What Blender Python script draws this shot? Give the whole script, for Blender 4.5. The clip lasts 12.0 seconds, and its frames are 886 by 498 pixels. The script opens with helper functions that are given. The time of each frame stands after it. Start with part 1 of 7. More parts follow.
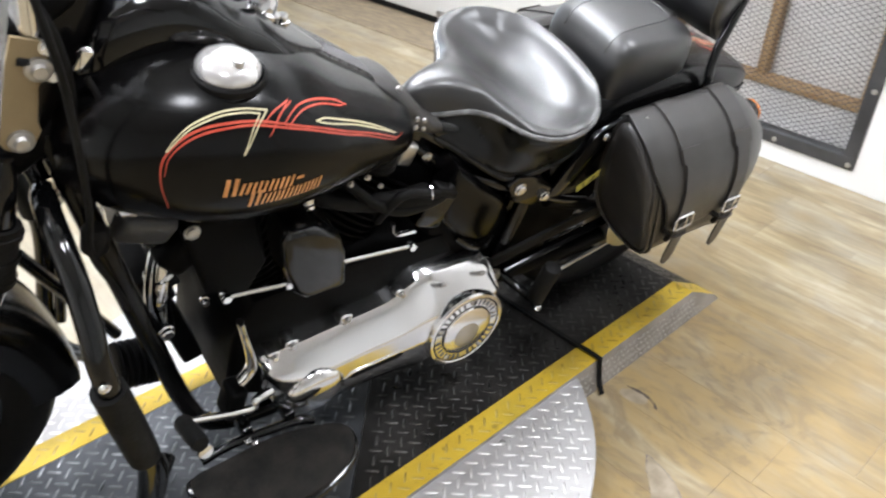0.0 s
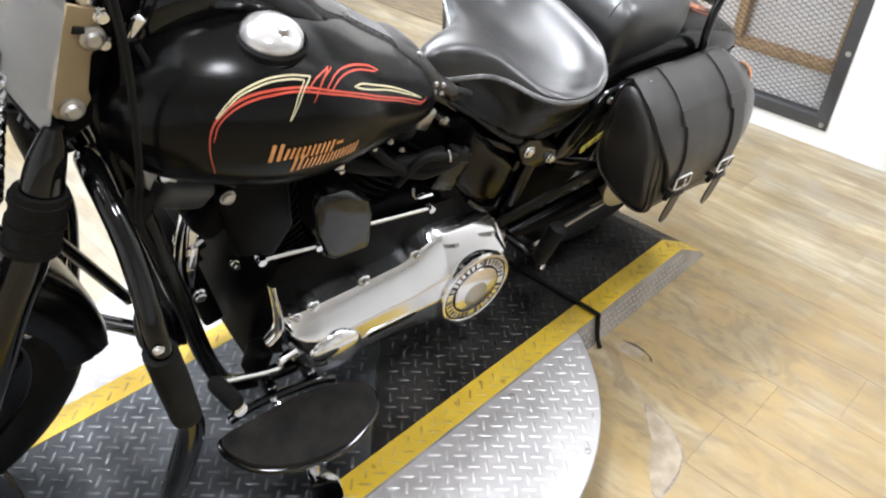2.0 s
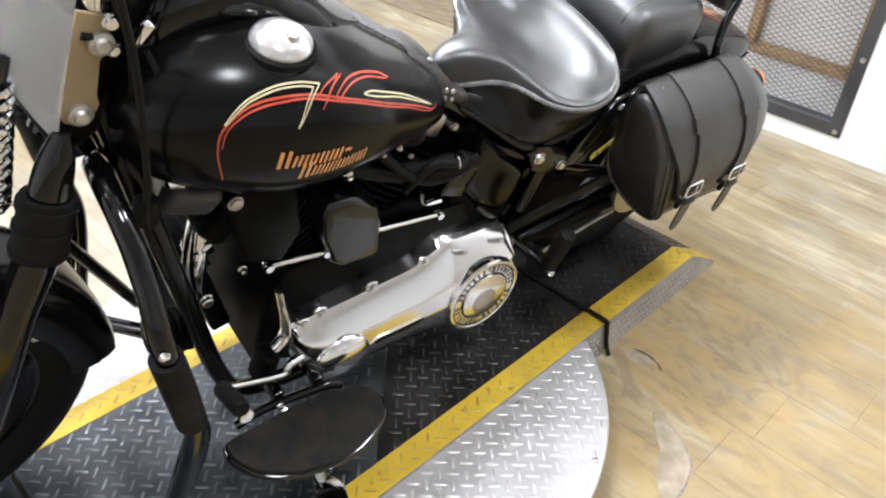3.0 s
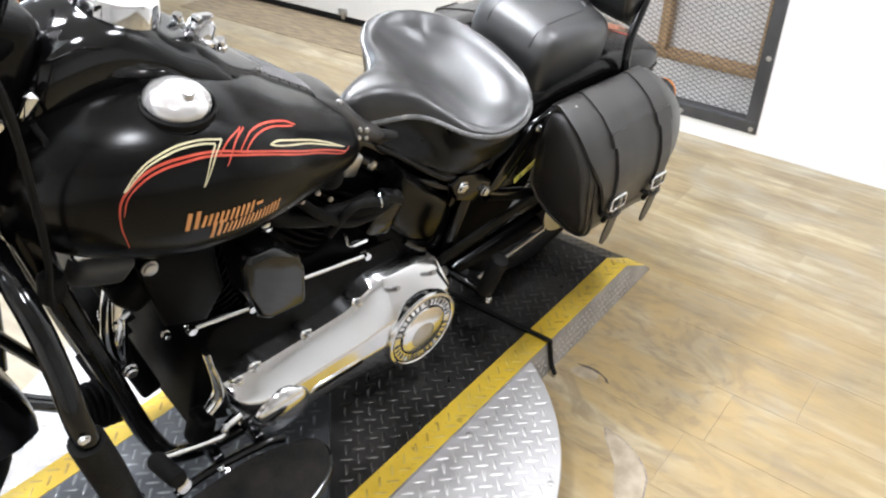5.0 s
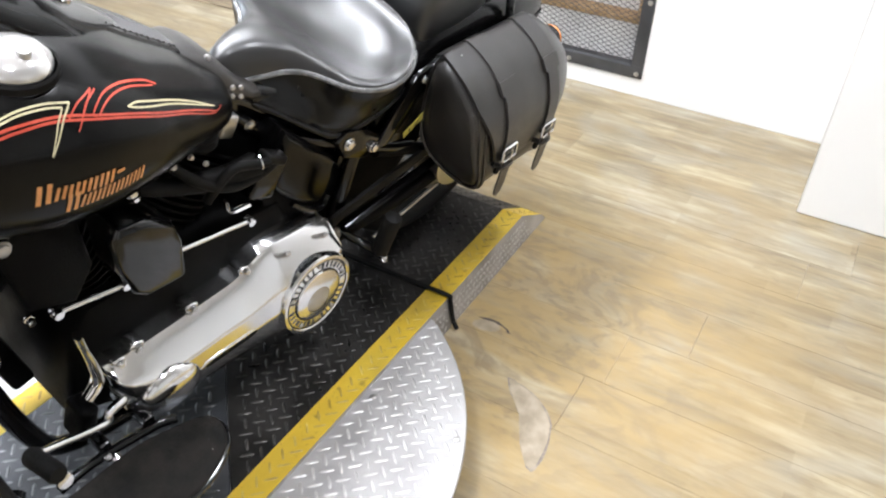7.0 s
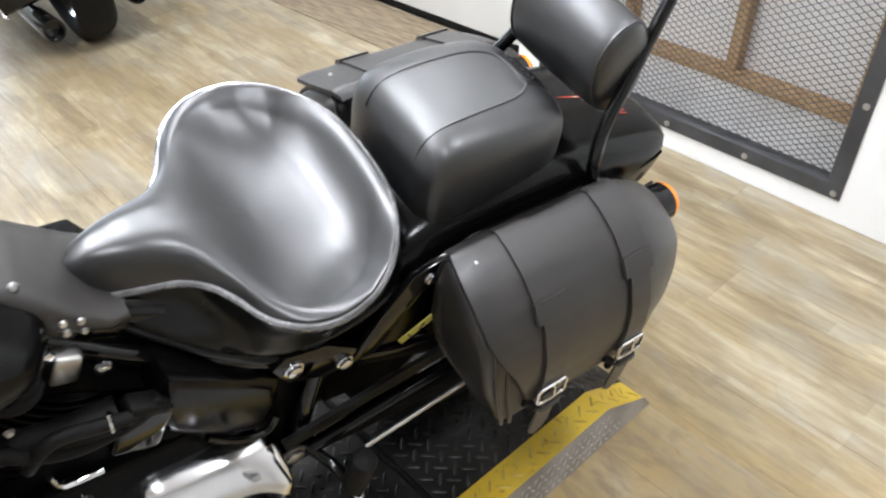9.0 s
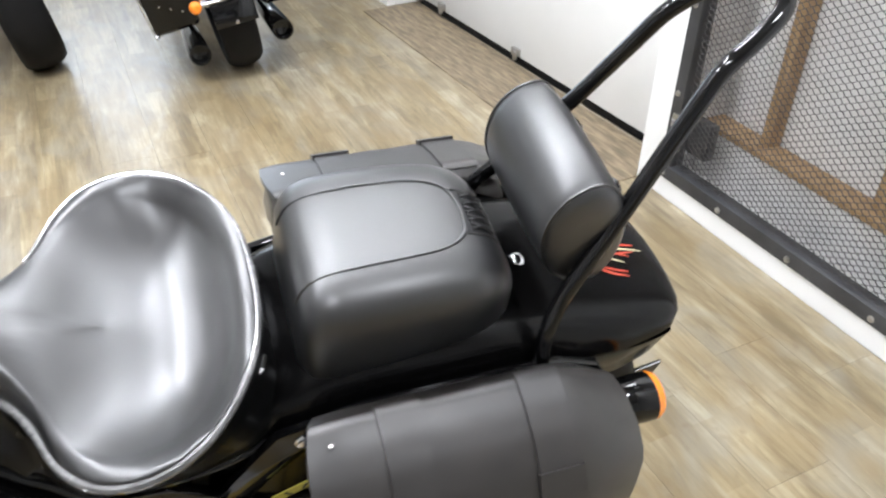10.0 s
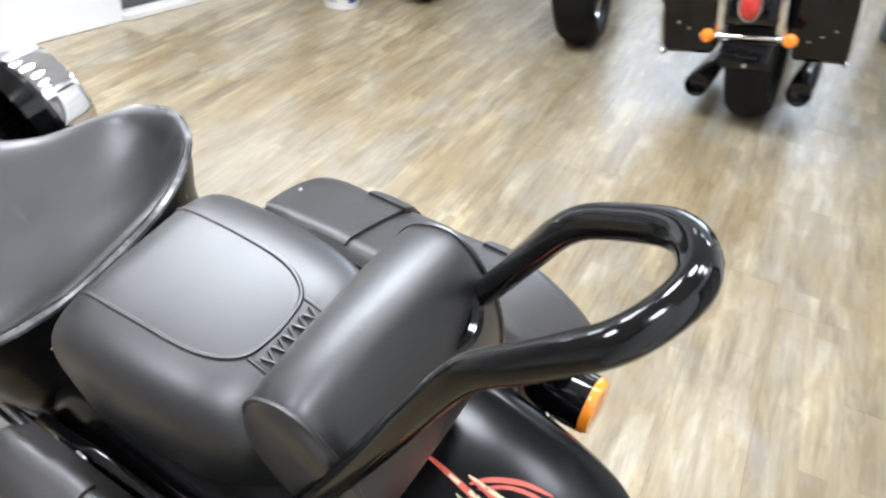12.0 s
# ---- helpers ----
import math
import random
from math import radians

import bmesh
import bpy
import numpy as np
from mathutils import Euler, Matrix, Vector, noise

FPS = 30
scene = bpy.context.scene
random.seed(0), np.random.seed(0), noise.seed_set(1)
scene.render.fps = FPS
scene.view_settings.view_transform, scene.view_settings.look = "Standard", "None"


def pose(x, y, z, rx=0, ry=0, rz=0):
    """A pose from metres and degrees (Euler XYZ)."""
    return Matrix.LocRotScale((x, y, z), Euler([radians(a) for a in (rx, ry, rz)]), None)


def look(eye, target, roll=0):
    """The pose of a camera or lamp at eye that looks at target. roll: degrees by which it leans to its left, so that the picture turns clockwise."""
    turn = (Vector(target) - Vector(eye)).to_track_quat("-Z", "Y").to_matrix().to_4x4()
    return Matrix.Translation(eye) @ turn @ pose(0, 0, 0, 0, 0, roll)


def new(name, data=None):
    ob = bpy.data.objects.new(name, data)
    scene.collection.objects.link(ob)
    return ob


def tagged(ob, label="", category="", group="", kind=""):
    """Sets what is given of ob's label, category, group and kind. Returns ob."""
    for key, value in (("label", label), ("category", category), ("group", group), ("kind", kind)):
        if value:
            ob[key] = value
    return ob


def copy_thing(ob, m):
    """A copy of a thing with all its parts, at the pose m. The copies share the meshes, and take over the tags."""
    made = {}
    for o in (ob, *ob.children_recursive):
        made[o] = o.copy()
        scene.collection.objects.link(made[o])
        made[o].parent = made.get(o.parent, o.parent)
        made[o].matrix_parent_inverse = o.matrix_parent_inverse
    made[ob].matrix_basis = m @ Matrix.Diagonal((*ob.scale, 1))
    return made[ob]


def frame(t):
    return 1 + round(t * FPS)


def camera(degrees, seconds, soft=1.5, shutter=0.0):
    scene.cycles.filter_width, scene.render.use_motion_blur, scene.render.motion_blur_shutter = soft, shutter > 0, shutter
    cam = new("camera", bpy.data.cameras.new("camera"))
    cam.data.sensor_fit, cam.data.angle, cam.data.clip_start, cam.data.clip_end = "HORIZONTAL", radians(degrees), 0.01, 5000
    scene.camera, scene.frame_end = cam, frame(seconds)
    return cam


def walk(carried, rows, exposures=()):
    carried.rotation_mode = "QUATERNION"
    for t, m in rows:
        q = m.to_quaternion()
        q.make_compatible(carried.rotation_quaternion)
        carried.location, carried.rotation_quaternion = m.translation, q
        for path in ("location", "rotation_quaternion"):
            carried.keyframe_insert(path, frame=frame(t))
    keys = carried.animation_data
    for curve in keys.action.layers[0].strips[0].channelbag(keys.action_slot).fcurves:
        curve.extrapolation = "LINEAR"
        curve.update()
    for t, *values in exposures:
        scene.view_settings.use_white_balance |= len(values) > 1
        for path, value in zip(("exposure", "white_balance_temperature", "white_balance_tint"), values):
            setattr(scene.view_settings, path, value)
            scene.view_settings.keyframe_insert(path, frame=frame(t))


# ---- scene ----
cam = camera(60.1, 12.0, 2.2, 0.3)
PATH = [
    (0, (-0.862, -1.023, 1.296), (0.31, 0.204, 0.167), 1.7),
    (0.5, (-0.87, -1.033, 1.296), (0.16, 0.259, 0.104), 1.7),
    (1, (-0.932, -0.997, 1.311), (0.19, 0.187, 0.092), 0.7),
    (1.5, (-0.961, -0.992, 1.316), (0.247, 0.122, 0.112), 2.8),
    (2, (-0.964, -0.977, 1.314), (0.247, 0.133, 0.11), 3.0),
    (2.5, (-0.958, -0.968, 1.314), (0.241, 0.153, 0.108), 3.4),
    (2.7, (-0.956, -0.969, 1.316), (0.236, 0.158, 0.108), 3.2),
    (4.3, (-0.932, -0.966, 1.322), (0.333, 0.132, 0.162), 1.1),
    (4.5, (-0.924, -0.968, 1.327), (0.359, 0.117, 0.174), 0.6),
    (5, (-0.911, -0.975, 1.328), (0.402, 0.075, 0.178), -0.1),
    (5.5, (-0.911, -0.98, 1.324), (0.427, 0.038, 0.172), 0.4),
    (6, (-0.916, -0.98, 1.323), (0.449, -0.009, 0.163), 1.6),
    (6.5, (-0.922, -0.983, 1.317), (0.462, -0.125, 0.094), 1.4),
    (6.7, (-0.914, -0.971, 1.312), (0.5, -0.187, 0.072), 2.0),
    (8.3, (-0.397, -0.973, 1.288), (0.795, 0.122, 0.052), 1.1),
    (8.5, (-0.316, -0.913, 1.31), (0.833, 0.221, 0.068), 1.6),
    (9, (-0.165, -0.819, 1.316), (0.904, 0.362, 0.045), -0.8),
    (9.5, (0.049, -0.827, 1.323), (0.934, 0.565, 0.128), 1.5),
    (10, (0.238, -0.811, 1.32), (0.965, 0.68, 0.136), 0.8),
    (10.5, (0.449, -0.702, 1.325), (1.094, 0.824, 0.14), 0.6),
    (11, (0.64, -0.653, 1.311), (1.004, 0.988, 0.16), -2.6),
    (11.5, (0.82, -0.643, 1.319), (0.615, 1.023, 0.164), 0.1),
    (12, (0.882, -0.525, 1.288), (0.254, 0.981, 0.068), 5.6),
]
walk(cam, [(t, look(eye, target, roll)) for t, eye, target, roll in PATH],
     [(0.0, -0.08, 6080, 10), (1.5, 0.0, 6080, 10), (6.5, 0.0, 6080, 10), (8.5, -0.11, 6080, 10), (9.5, -0.20, 6000, 10), (10.5, -0.24, 6100, 10), (11.2, -0.26, 6040, 10), (12.0, -0.25, 5900, 10)])

# ---- light ----
world = bpy.data.worlds.new("world")
world.use_nodes = True
world.node_tree.nodes["Background"].inputs[0].default_value = (0.75, 0.82, 1.0, 1)
world.node_tree.nodes["Background"].inputs[1].default_value = 0.05
scene.world = world
scene.view_settings.exposure = 0.0
CEILING = 3.1
# ceiling lamps: x, y, watts
LAMPS = [(x, 0.75, w) for x, w in ((-2.9, 12.0), (-2.1, 22.0), (-1.3, 42.0), (-0.5, 58.0), (0.3, 50.0), (1.05, 30.0), (1.65, 14.0))]
LAMPS += [(x, 3.4, w) for x, w in ((-1.6, 4.0), (-0.6, 5.0), (0.4, 8.0), (1.3, 28.0))] + [(x, -1.03, 38.0) for x in (-0.75, 0.87)]
WINDOW_WATTS = 90.0


# ---- materials ----
def node_mat(name):
    m = bpy.data.materials.new(name)
    m.use_nodes = True
    nt = m.node_tree
    return m, nt, nt.nodes, nt.links, nt.nodes["Principled BSDF"]


def surface(name, c1, c2, scale=8.0, rough=(0.4, 0.55), metal=0.0, bump=0.1, fine=120.0, coat=0.0, coat_rough=0.05,
            stretch=(1, 1, 1), spec=0.5, detail=6.0, dist=0.004, emit=0.0, sheen=0.0):
    """Two colours mixed by cloudy noise, with a finer grain in roughness and relief."""
    m, nt, n, l, b = node_mat(name)
    tc = n.new("ShaderNodeTexCoord")
    mp = n.new("ShaderNodeMapping")
    mp.inputs["Scale"].default_value = stretch
    l.new(tc.outputs["Object"], mp.inputs[0])
    n1 = n.new("ShaderNodeTexNoise")
    n1.inputs["Scale"].default_value, n1.inputs["Detail"].default_value = scale, detail
    l.new(mp.outputs[0], n1.inputs[0])
    n2 = n.new("ShaderNodeTexNoise")
    n2.inputs["Scale"].default_value, n2.inputs["Detail"].default_value = fine, 4
    l.new(mp.outputs[0], n2.inputs[0])
    ramp = n.new("ShaderNodeValToRGB")
    ramp.color_ramp.elements[0].position, ramp.color_ramp.elements[1].position = 0.35, 0.65
    ramp.color_ramp.elements[0].color, ramp.color_ramp.elements[1].color = (*c1, 1), (*c2, 1)
    l.new(n1.outputs[0], ramp.inputs[0])
    l.new(ramp.outputs[0], b.inputs["Base Color"])
    mr = n.new("ShaderNodeMapRange")
    mr.inputs["From Min"].default_value, mr.inputs["From Max"].default_value = 0.3, 0.7
    mr.inputs["To Min"].default_value, mr.inputs["To Max"].default_value = rough
    mix = n.new("ShaderNodeMath")
    mix.operation = "ADD"
    half = n.new("ShaderNodeMath")
    half.operation = "MULTIPLY_ADD"
    half.inputs[1].default_value, half.inputs[2].default_value = 0.4, -0.2
    l.new(n2.outputs[0], half.inputs[0])
    l.new(n1.outputs[0], mix.inputs[0])
    l.new(half.outputs[0], mix.inputs[1])
    l.new(mix.outputs[0], mr.inputs[0])
    l.new(mr.outputs[0], b.inputs["Roughness"])
    b.inputs["Metallic"].default_value = metal
    b.inputs["Specular IOR Level"].default_value = spec
    b.inputs["Coat Weight"].default_value, b.inputs["Coat Roughness"].default_value = coat, coat_rough
    b.inputs["Sheen Weight"].default_value = sheen
    if bump:
        bp = n.new("ShaderNodeBump")
        bp.inputs["Strength"].default_value, bp.inputs["Distance"].default_value = bump, dist
        l.new(n2.outputs[0], bp.inputs["Height"])
        l.new(bp.outputs[0], b.inputs["Normal"])
    return m


def leather(name, c1, c2, rough, bump=0.25, pores=420.0, coat=0.0, coat_rough=0.30, spec=0.5):
    """Leather or vinyl: cells of grain with soft wear in the gloss."""
    m = surface(name, c1, c2, 7.0, rough, 0.0, 0.0, 60.0, coat, coat_rough, spec=spec)
    nt = m.node_tree
    n, l, b = nt.nodes, nt.links, nt.nodes["Principled BSDF"]
    tc = n.new("ShaderNodeTexCoord")
    worn = n.new("ShaderNodeTexNoise")
    worn.inputs["Scale"].default_value, worn.inputs["Detail"].default_value = 11.0, 2.0
    l.new(tc.outputs["Object"], worn.inputs[0])
    polish = n.new("ShaderNodeMapRange")
    polish.inputs["From Min"].default_value, polish.inputs["From Max"].default_value = 0.22, 0.78
    polish.inputs["To Min"].default_value, polish.inputs["To Max"].default_value = coat_rough * 0.86, coat_rough * 1.18
    l.new(worn.outputs[0], polish.inputs[0])
    l.new(polish.outputs[0], b.inputs["Coat Roughness"])
    v = n.new("ShaderNodeTexVoronoi")
    v.feature = "DISTANCE_TO_EDGE"
    v.inputs["Scale"].default_value = pores
    l.new(tc.outputs["Object"], v.inputs["Vector"])
    bp = n.new("ShaderNodeBump")
    bp.inputs["Strength"].default_value, bp.inputs["Distance"].default_value = bump, 0.0008
    l.new(v.outputs["Distance"], bp.inputs["Height"])
    l.new(bp.outputs[0], b.inputs["Normal"])
    return m


def plank_mat(name):
    """Whitewashed oak vinyl: long grain along each plank, its own tint and shift for every plank."""
    m, nt, n, l, b = node_mat(name)
    geo = n.new("ShaderNodeNewGeometry")
    info = n.new("ShaderNodeObjectInfo")
    shift = n.new("ShaderNodeVectorMath")
    shift.operation = "MULTIPLY_ADD"
    comb = n.new("ShaderNodeCombineXYZ")
    for k in range(3):
        l.new(info.outputs["Random"], comb.inputs[k])
    shift.inputs[1].default_value = (0.02, 0.35, 0.0)
    l.new(comb.outputs[0], shift.inputs[0])
    l.new(geo.outputs["Position"], shift.inputs[2])

    def noise_at(sx, sy, scale, detail, rough=0.6, warp=0.0):
        mp = n.new("ShaderNodeMapping")
        mp.inputs["Scale"].default_value = (sx, sy, 1)
        l.new(shift.outputs[0], mp.inputs[0])
        t = n.new("ShaderNodeTexNoise")
        t.inputs["Scale"].default_value, t.inputs["Detail"].default_value, t.inputs["Roughness"].default_value = scale, detail, rough
        t.inputs["Distortion"].default_value = warp
        l.new(mp.outputs[0], t.inputs[0])
        return t
    broad = noise_at(9.0, 2.4, 1.0, 6, 0.62, 0.9)
    worn = noise_at(1.3, 0.9, 1.0, 4, 0.6, 0.5)
    grain = noise_at(80, 3.5, 1.0, 6, 0.7)
    streak = noise_at(26, 4.2, 1.0, 5, 0.62, 0.5)
    knots = noise_at(14, 5, 1.0, 3, 0.5, 1.2)
    ramp = n.new("ShaderNodeValToRGB")
    e = ramp.color_ramp.elements
    e[0].position, e[0].color = 0.30, (0.185, 0.147, 0.088, 1)
    e[1].position, e[1].color = 0.72, (0.515, 0.465, 0.352, 1)
    mid = ramp.color_ramp.elements.new(0.46)
    mid.color = (0.300, 0.247, 0.155, 1)
    mid2 = ramp.color_ramp.elements.new(0.57)
    mid2.color = (0.402, 0.346, 0.235, 1)
    add = n.new("ShaderNodeMath")
    add.operation = "MULTIPLY_ADD"
    add.inputs[1].default_value = 0.32
    l.new(grain.outputs[0], add.inputs[0])
    bw = n.new("ShaderNodeMath")
    bw.operation = "MULTIPLY_ADD"
    bw.inputs[1].default_value = 0.30
    l.new(worn.outputs[0], bw.inputs[0])
    bs = n.new("ShaderNodeMath")
    bs.operation = "MULTIPLY_ADD"
    bs.inputs[1].default_value, bs.inputs[2].default_value = 1.0, -0.13
    bm2 = n.new("ShaderNodeMix")
    bm2.data_type = "FLOAT"
    bm2.inputs[0].default_value = 0.58
    l.new(broad.outputs[0], bm2.inputs[2])
    l.new(streak.outputs[0], bm2.inputs[3])
    l.new(bm2.outputs[0], bs.inputs[0])
    l.new(bs.outputs[0], bw.inputs[2])
    l.new(bw.outputs[0], add.inputs[2])
    off = n.new("ShaderNodeMath")
    off.operation = "MULTIPLY_ADD"
    off.inputs[1].default_value = 0.015
    l.new(info.outputs["Random"], off.inputs[0])
    sub = n.new("ShaderNodeMath")
    sub.operation = "ADD"
    sub.inputs[1].default_value = -0.324
    swap = n.new("ShaderNodeCombineXYZ")
    sep = n.new("ShaderNodeSeparateXYZ")
    ragged = noise_at(18, 7, 1.0, 3, 0.6)
    rag = n.new("ShaderNodeMath")
    rag.operation = "MULTIPLY_ADD"
    rag.inputs[1].default_value = 0.030
    l.new(geo.outputs["Position"], sep.inputs[0])
    l.new(ragged.outputs[0], rag.inputs[0])
    l.new(sep.outputs[0], rag.inputs[2])
    l.new(sep.outputs[1], swap.inputs[0])
    l.new(rag.outputs[0], swap.inputs[1])
    brick = n.new("ShaderNodeTexBrick")
    brick.offset, brick.offset_frequency, brick.squash = 0.37, 2, 1.0
    for key, val in (("Color1", (0, 0, 0, 1)), ("Color2", (1, 1, 1, 1)), ("Mortar", (0.5, 0.5, 0.5, 1))):
        brick.inputs[key].default_value = val
    for key, val in (("Scale", 1.0), ("Mortar Size", 0.0), ("Brick Width", 0.47), ("Row Height", 0.061)):
        brick.inputs[key].default_value = val
    l.new(swap.outputs[0], brick.inputs["Vector"])
    strip = n.new("ShaderNodeMath")
    strip.operation = "MULTIPLY_ADD"
    strip.inputs[1].default_value = 0.135
    l.new(brick.outputs["Color"], strip.inputs[0])
    l.new(add.outputs[0], strip.inputs[2])
    l.new(strip.outputs[0], off.inputs[2])
    l.new(off.outputs[0], sub.inputs[0])
    l.new(sub.outputs[0], ramp.inputs[0])
    dark = n.new("ShaderNodeMapRange")
    dark.inputs["From Min"].default_value, dark.inputs["From Max"].default_value = 0.70, 0.80
    dark.inputs["To Min"].default_value, dark.inputs["To Max"].default_value = 0.0, 0.45
    l.new(knots.outputs[0], dark.inputs[0])
    mx = n.new("ShaderNodeMix")
    mx.data_type = "RGBA"
    l.new(dark.outputs[0], mx.inputs[0])
    hue = n.new("ShaderNodeTexBrick")
    hue.offset, hue.offset_frequency, hue.squash = 0.61, 2, 1.0
    for key, val in (("Color1", (1.03, 0.985, 0.86, 1)), ("Color2", (0.955, 0.965, 1.0, 1)), ("Mortar", (1, 1, 1, 1))):
        hue.inputs[key].default_value = val
    for key, val in (("Scale", 1.0), ("Mortar Size", 0.0), ("Brick Width", 0.79), ("Row Height", 0.061)):
        hue.inputs[key].default_value = val
    l.new(swap.outputs[0], hue.inputs["Vector"])
    tinted = n.new("ShaderNodeMix")
    tinted.data_type, tinted.blend_type = "RGBA", "MULTIPLY"
    tinted.inputs[0].default_value = 1.0
    l.new(ramp.outputs[0], tinted.inputs[6])
    l.new(hue.outputs["Color"], tinted.inputs[7])
    l.new(tinted.outputs[2], mx.inputs[6])
    mx.inputs[7].default_value = (0.16, 0.11, 0.07, 1)
    pos = n.new("ShaderNodeMapping")
    pos.inputs["Scale"].default_value = (1.6, 0.8, 1)
    l.new(geo.outputs["Position"], pos.inputs[0])
    last = mx.outputs[2]
    # old brown and grey stains all over; two larger places: worn brown beside the ramp, paler on the far side
    for sc, warp, lo, hi, amount, tint, spot in (
            (1.7, 2.2, 0.46, 0.64, 0.50, (0.265, 0.190, 0.090), None), (2.6, 1.6, 0.50, 0.68, 0.36, (0.31, 0.305, 0.27), None), (7.0, 3.0, 0.60, 0.72, 0.35, (0.18, 0.13, 0.075), None),
            (3.0, 2.5, 0.30, 0.60, 0.80, (0.37, 0.255, 0.095), (0.45, -0.50, 0.85)), (5.0, 4.0, 0.48, 0.62, 0.55, (0.20, 0.15, 0.09), (0.45, -0.40, 0.70)), (2.2, 1.5, 0.20, 0.60, 0.45, (0.47, 0.445, 0.38), (-0.50, 0.98, 0.75))):
        sn = n.new("ShaderNodeTexNoise")
        sn.inputs["Scale"].default_value, sn.inputs["Detail"].default_value, sn.inputs["Distortion"].default_value = sc, 7, warp
        l.new(pos.outputs[0], sn.inputs[0])
        sr = n.new("ShaderNodeMapRange")
        sr.inputs["From Min"].default_value, sr.inputs["From Max"].default_value, sr.inputs["To Max"].default_value = lo, hi, amount
        l.new(sn.outputs[0], sr.inputs[0])
        weight = sr.outputs[0]
        if spot:
            dist = n.new("ShaderNodeVectorMath")
            dist.operation = "DISTANCE"
            l.new(geo.outputs["Position"], dist.inputs[0])
            dist.inputs[1].default_value = (spot[0], spot[1], 0)
            fade = n.new("ShaderNodeMapRange")
            fade.interpolation_type = "SMOOTHSTEP"
            fade.inputs["From Min"].default_value, fade.inputs["From Max"].default_value = spot[2], spot[2] * 0.35
            l.new(dist.outputs["Value"], fade.inputs[0])
            both = n.new("ShaderNodeMath")
            both.operation = "MULTIPLY"
            l.new(fade.outputs[0], both.inputs[0])
            l.new(weight, both.inputs[1])
            weight = both.outputs[0]
        sm = n.new("ShaderNodeMix")
        sm.data_type = "RGBA"
        l.new(weight, sm.inputs[0])
        l.new(last, sm.inputs[6])
        sm.inputs[7].default_value = (*tint, 1)
        last = sm.outputs[2]
    grey = n.new("ShaderNodeHueSaturation")
    grey.inputs["Saturation"].default_value = 0.96
    l.new(last, grey.inputs["Color"])
    l.new(grey.outputs[0], b.inputs["Base Color"])
    rr = n.new("ShaderNodeMapRange")
    rr.inputs["To Min"].default_value, rr.inputs["To Max"].default_value = 0.22, 0.44
    l.new(broad.outputs[0], rr.inputs[0])
    l.new(rr.outputs[0], b.inputs["Roughness"])
    b.inputs["Specular IOR Level"].default_value = 0.55
    bp = n.new("ShaderNodeBump")
    bp.inputs["Strength"].default_value, bp.inputs["Distance"].default_value = 0.12, 0.0006
    l.new(grain.outputs[0], bp.inputs["Height"])
    l.new(bp.outputs[0], b.inputs["Normal"])
    return m


def grimy(name, c1, c2, dirt, rough=(0.34, 0.52)):
    """Painted metal with dark grime in blots and fine specks."""
    m = surface(name, c1, c2, 9.0, rough, 0.0, 0.08, 130)
    nt = m.node_tree
    n, l, b = nt.nodes, nt.links, nt.nodes["Principled BSDF"]
    base = b.inputs["Base Color"].links[0].from_socket
    tc = n.new("ShaderNodeTexCoord")
    for scale, lo, hi, amount in ((4.5, 0.56, 0.74, 0.55), (34.0, 0.62, 0.72, 0.6), (150.0, 0.66, 0.74, 0.7)):
        t = n.new("ShaderNodeTexNoise")
        t.inputs["Scale"].default_value, t.inputs["Detail"].default_value = scale, 5
        l.new(tc.outputs["Object"], t.inputs[0])
        mr = n.new("ShaderNodeMapRange")
        mr.inputs["From Min"].default_value, mr.inputs["From Max"].default_value = lo, hi
        mr.inputs["To Max"].default_value = amount
        l.new(t.outputs[0], mr.inputs[0])
        mx = n.new("ShaderNodeMix")
        mx.data_type = "RGBA"
        l.new(mr.outputs[0], mx.inputs[0])
        l.new(base, mx.inputs[6])
        mx.inputs[7].default_value = (*dirt, 1)
        base = mx.outputs[2]
    l.new(base, b.inputs["Base Color"])
    return m


def glass(name, colour, rough=0.05, alpha=1.0):
    m, nt, n, l, b = node_mat(name)
    b.inputs["Base Color"].default_value = (*colour, 1)
    b.inputs["Transmission Weight"].default_value = alpha
    b.inputs["Roughness"].default_value = rough
    b.inputs["IOR"].default_value = 1.45
    return m


WALL = surface("wall_paint", (0.80, 0.80, 0.79), (0.84, 0.84, 0.83), 2.0, (0.55, 0.7), 0, 0.06, 160)
CEIL = surface("ceiling_paint", (0.74, 0.74, 0.75), (0.80, 0.80, 0.81), 2.0, (0.8, 0.9), 0, 0.05, 90)
DOOR = surface("door_enamel", (0.72, 0.72, 0.70), (0.76, 0.76, 0.74), 3.0, (0.38, 0.5), 0, 0.08, 220)
PLANK = plank_mat("whitewashed_plank")
UNDER = surface("floor_joint", (0.36, 0.31, 0.22), (0.43, 0.38, 0.28), 20, (0.6, 0.8))
PLY = surface("worn_plywood", (0.13, 0.10, 0.062), (0.30, 0.235, 0.15), 9.0, (0.5, 0.7), 0, 0.15, 60, stretch=(6, 1, 1))
TIMBER = surface("raw_timber", (0.32, 0.20, 0.095), (0.46, 0.31, 0.16), 9.0, (0.55, 0.7), 0, 0.15, 80, stretch=(4, 4, 0.5))
STEEL_DARK = surface("painted_dark_steel", (0.045, 0.046, 0.05), (0.075, 0.076, 0.08), 9.0, (0.35, 0.55), 0.3, 0.08, 150)
MESH_STEEL = surface("expanded_steel", (0.07, 0.068, 0.068), (0.13, 0.124, 0.122), 30.0, (0.4, 0.6), 0.4, 0.0)
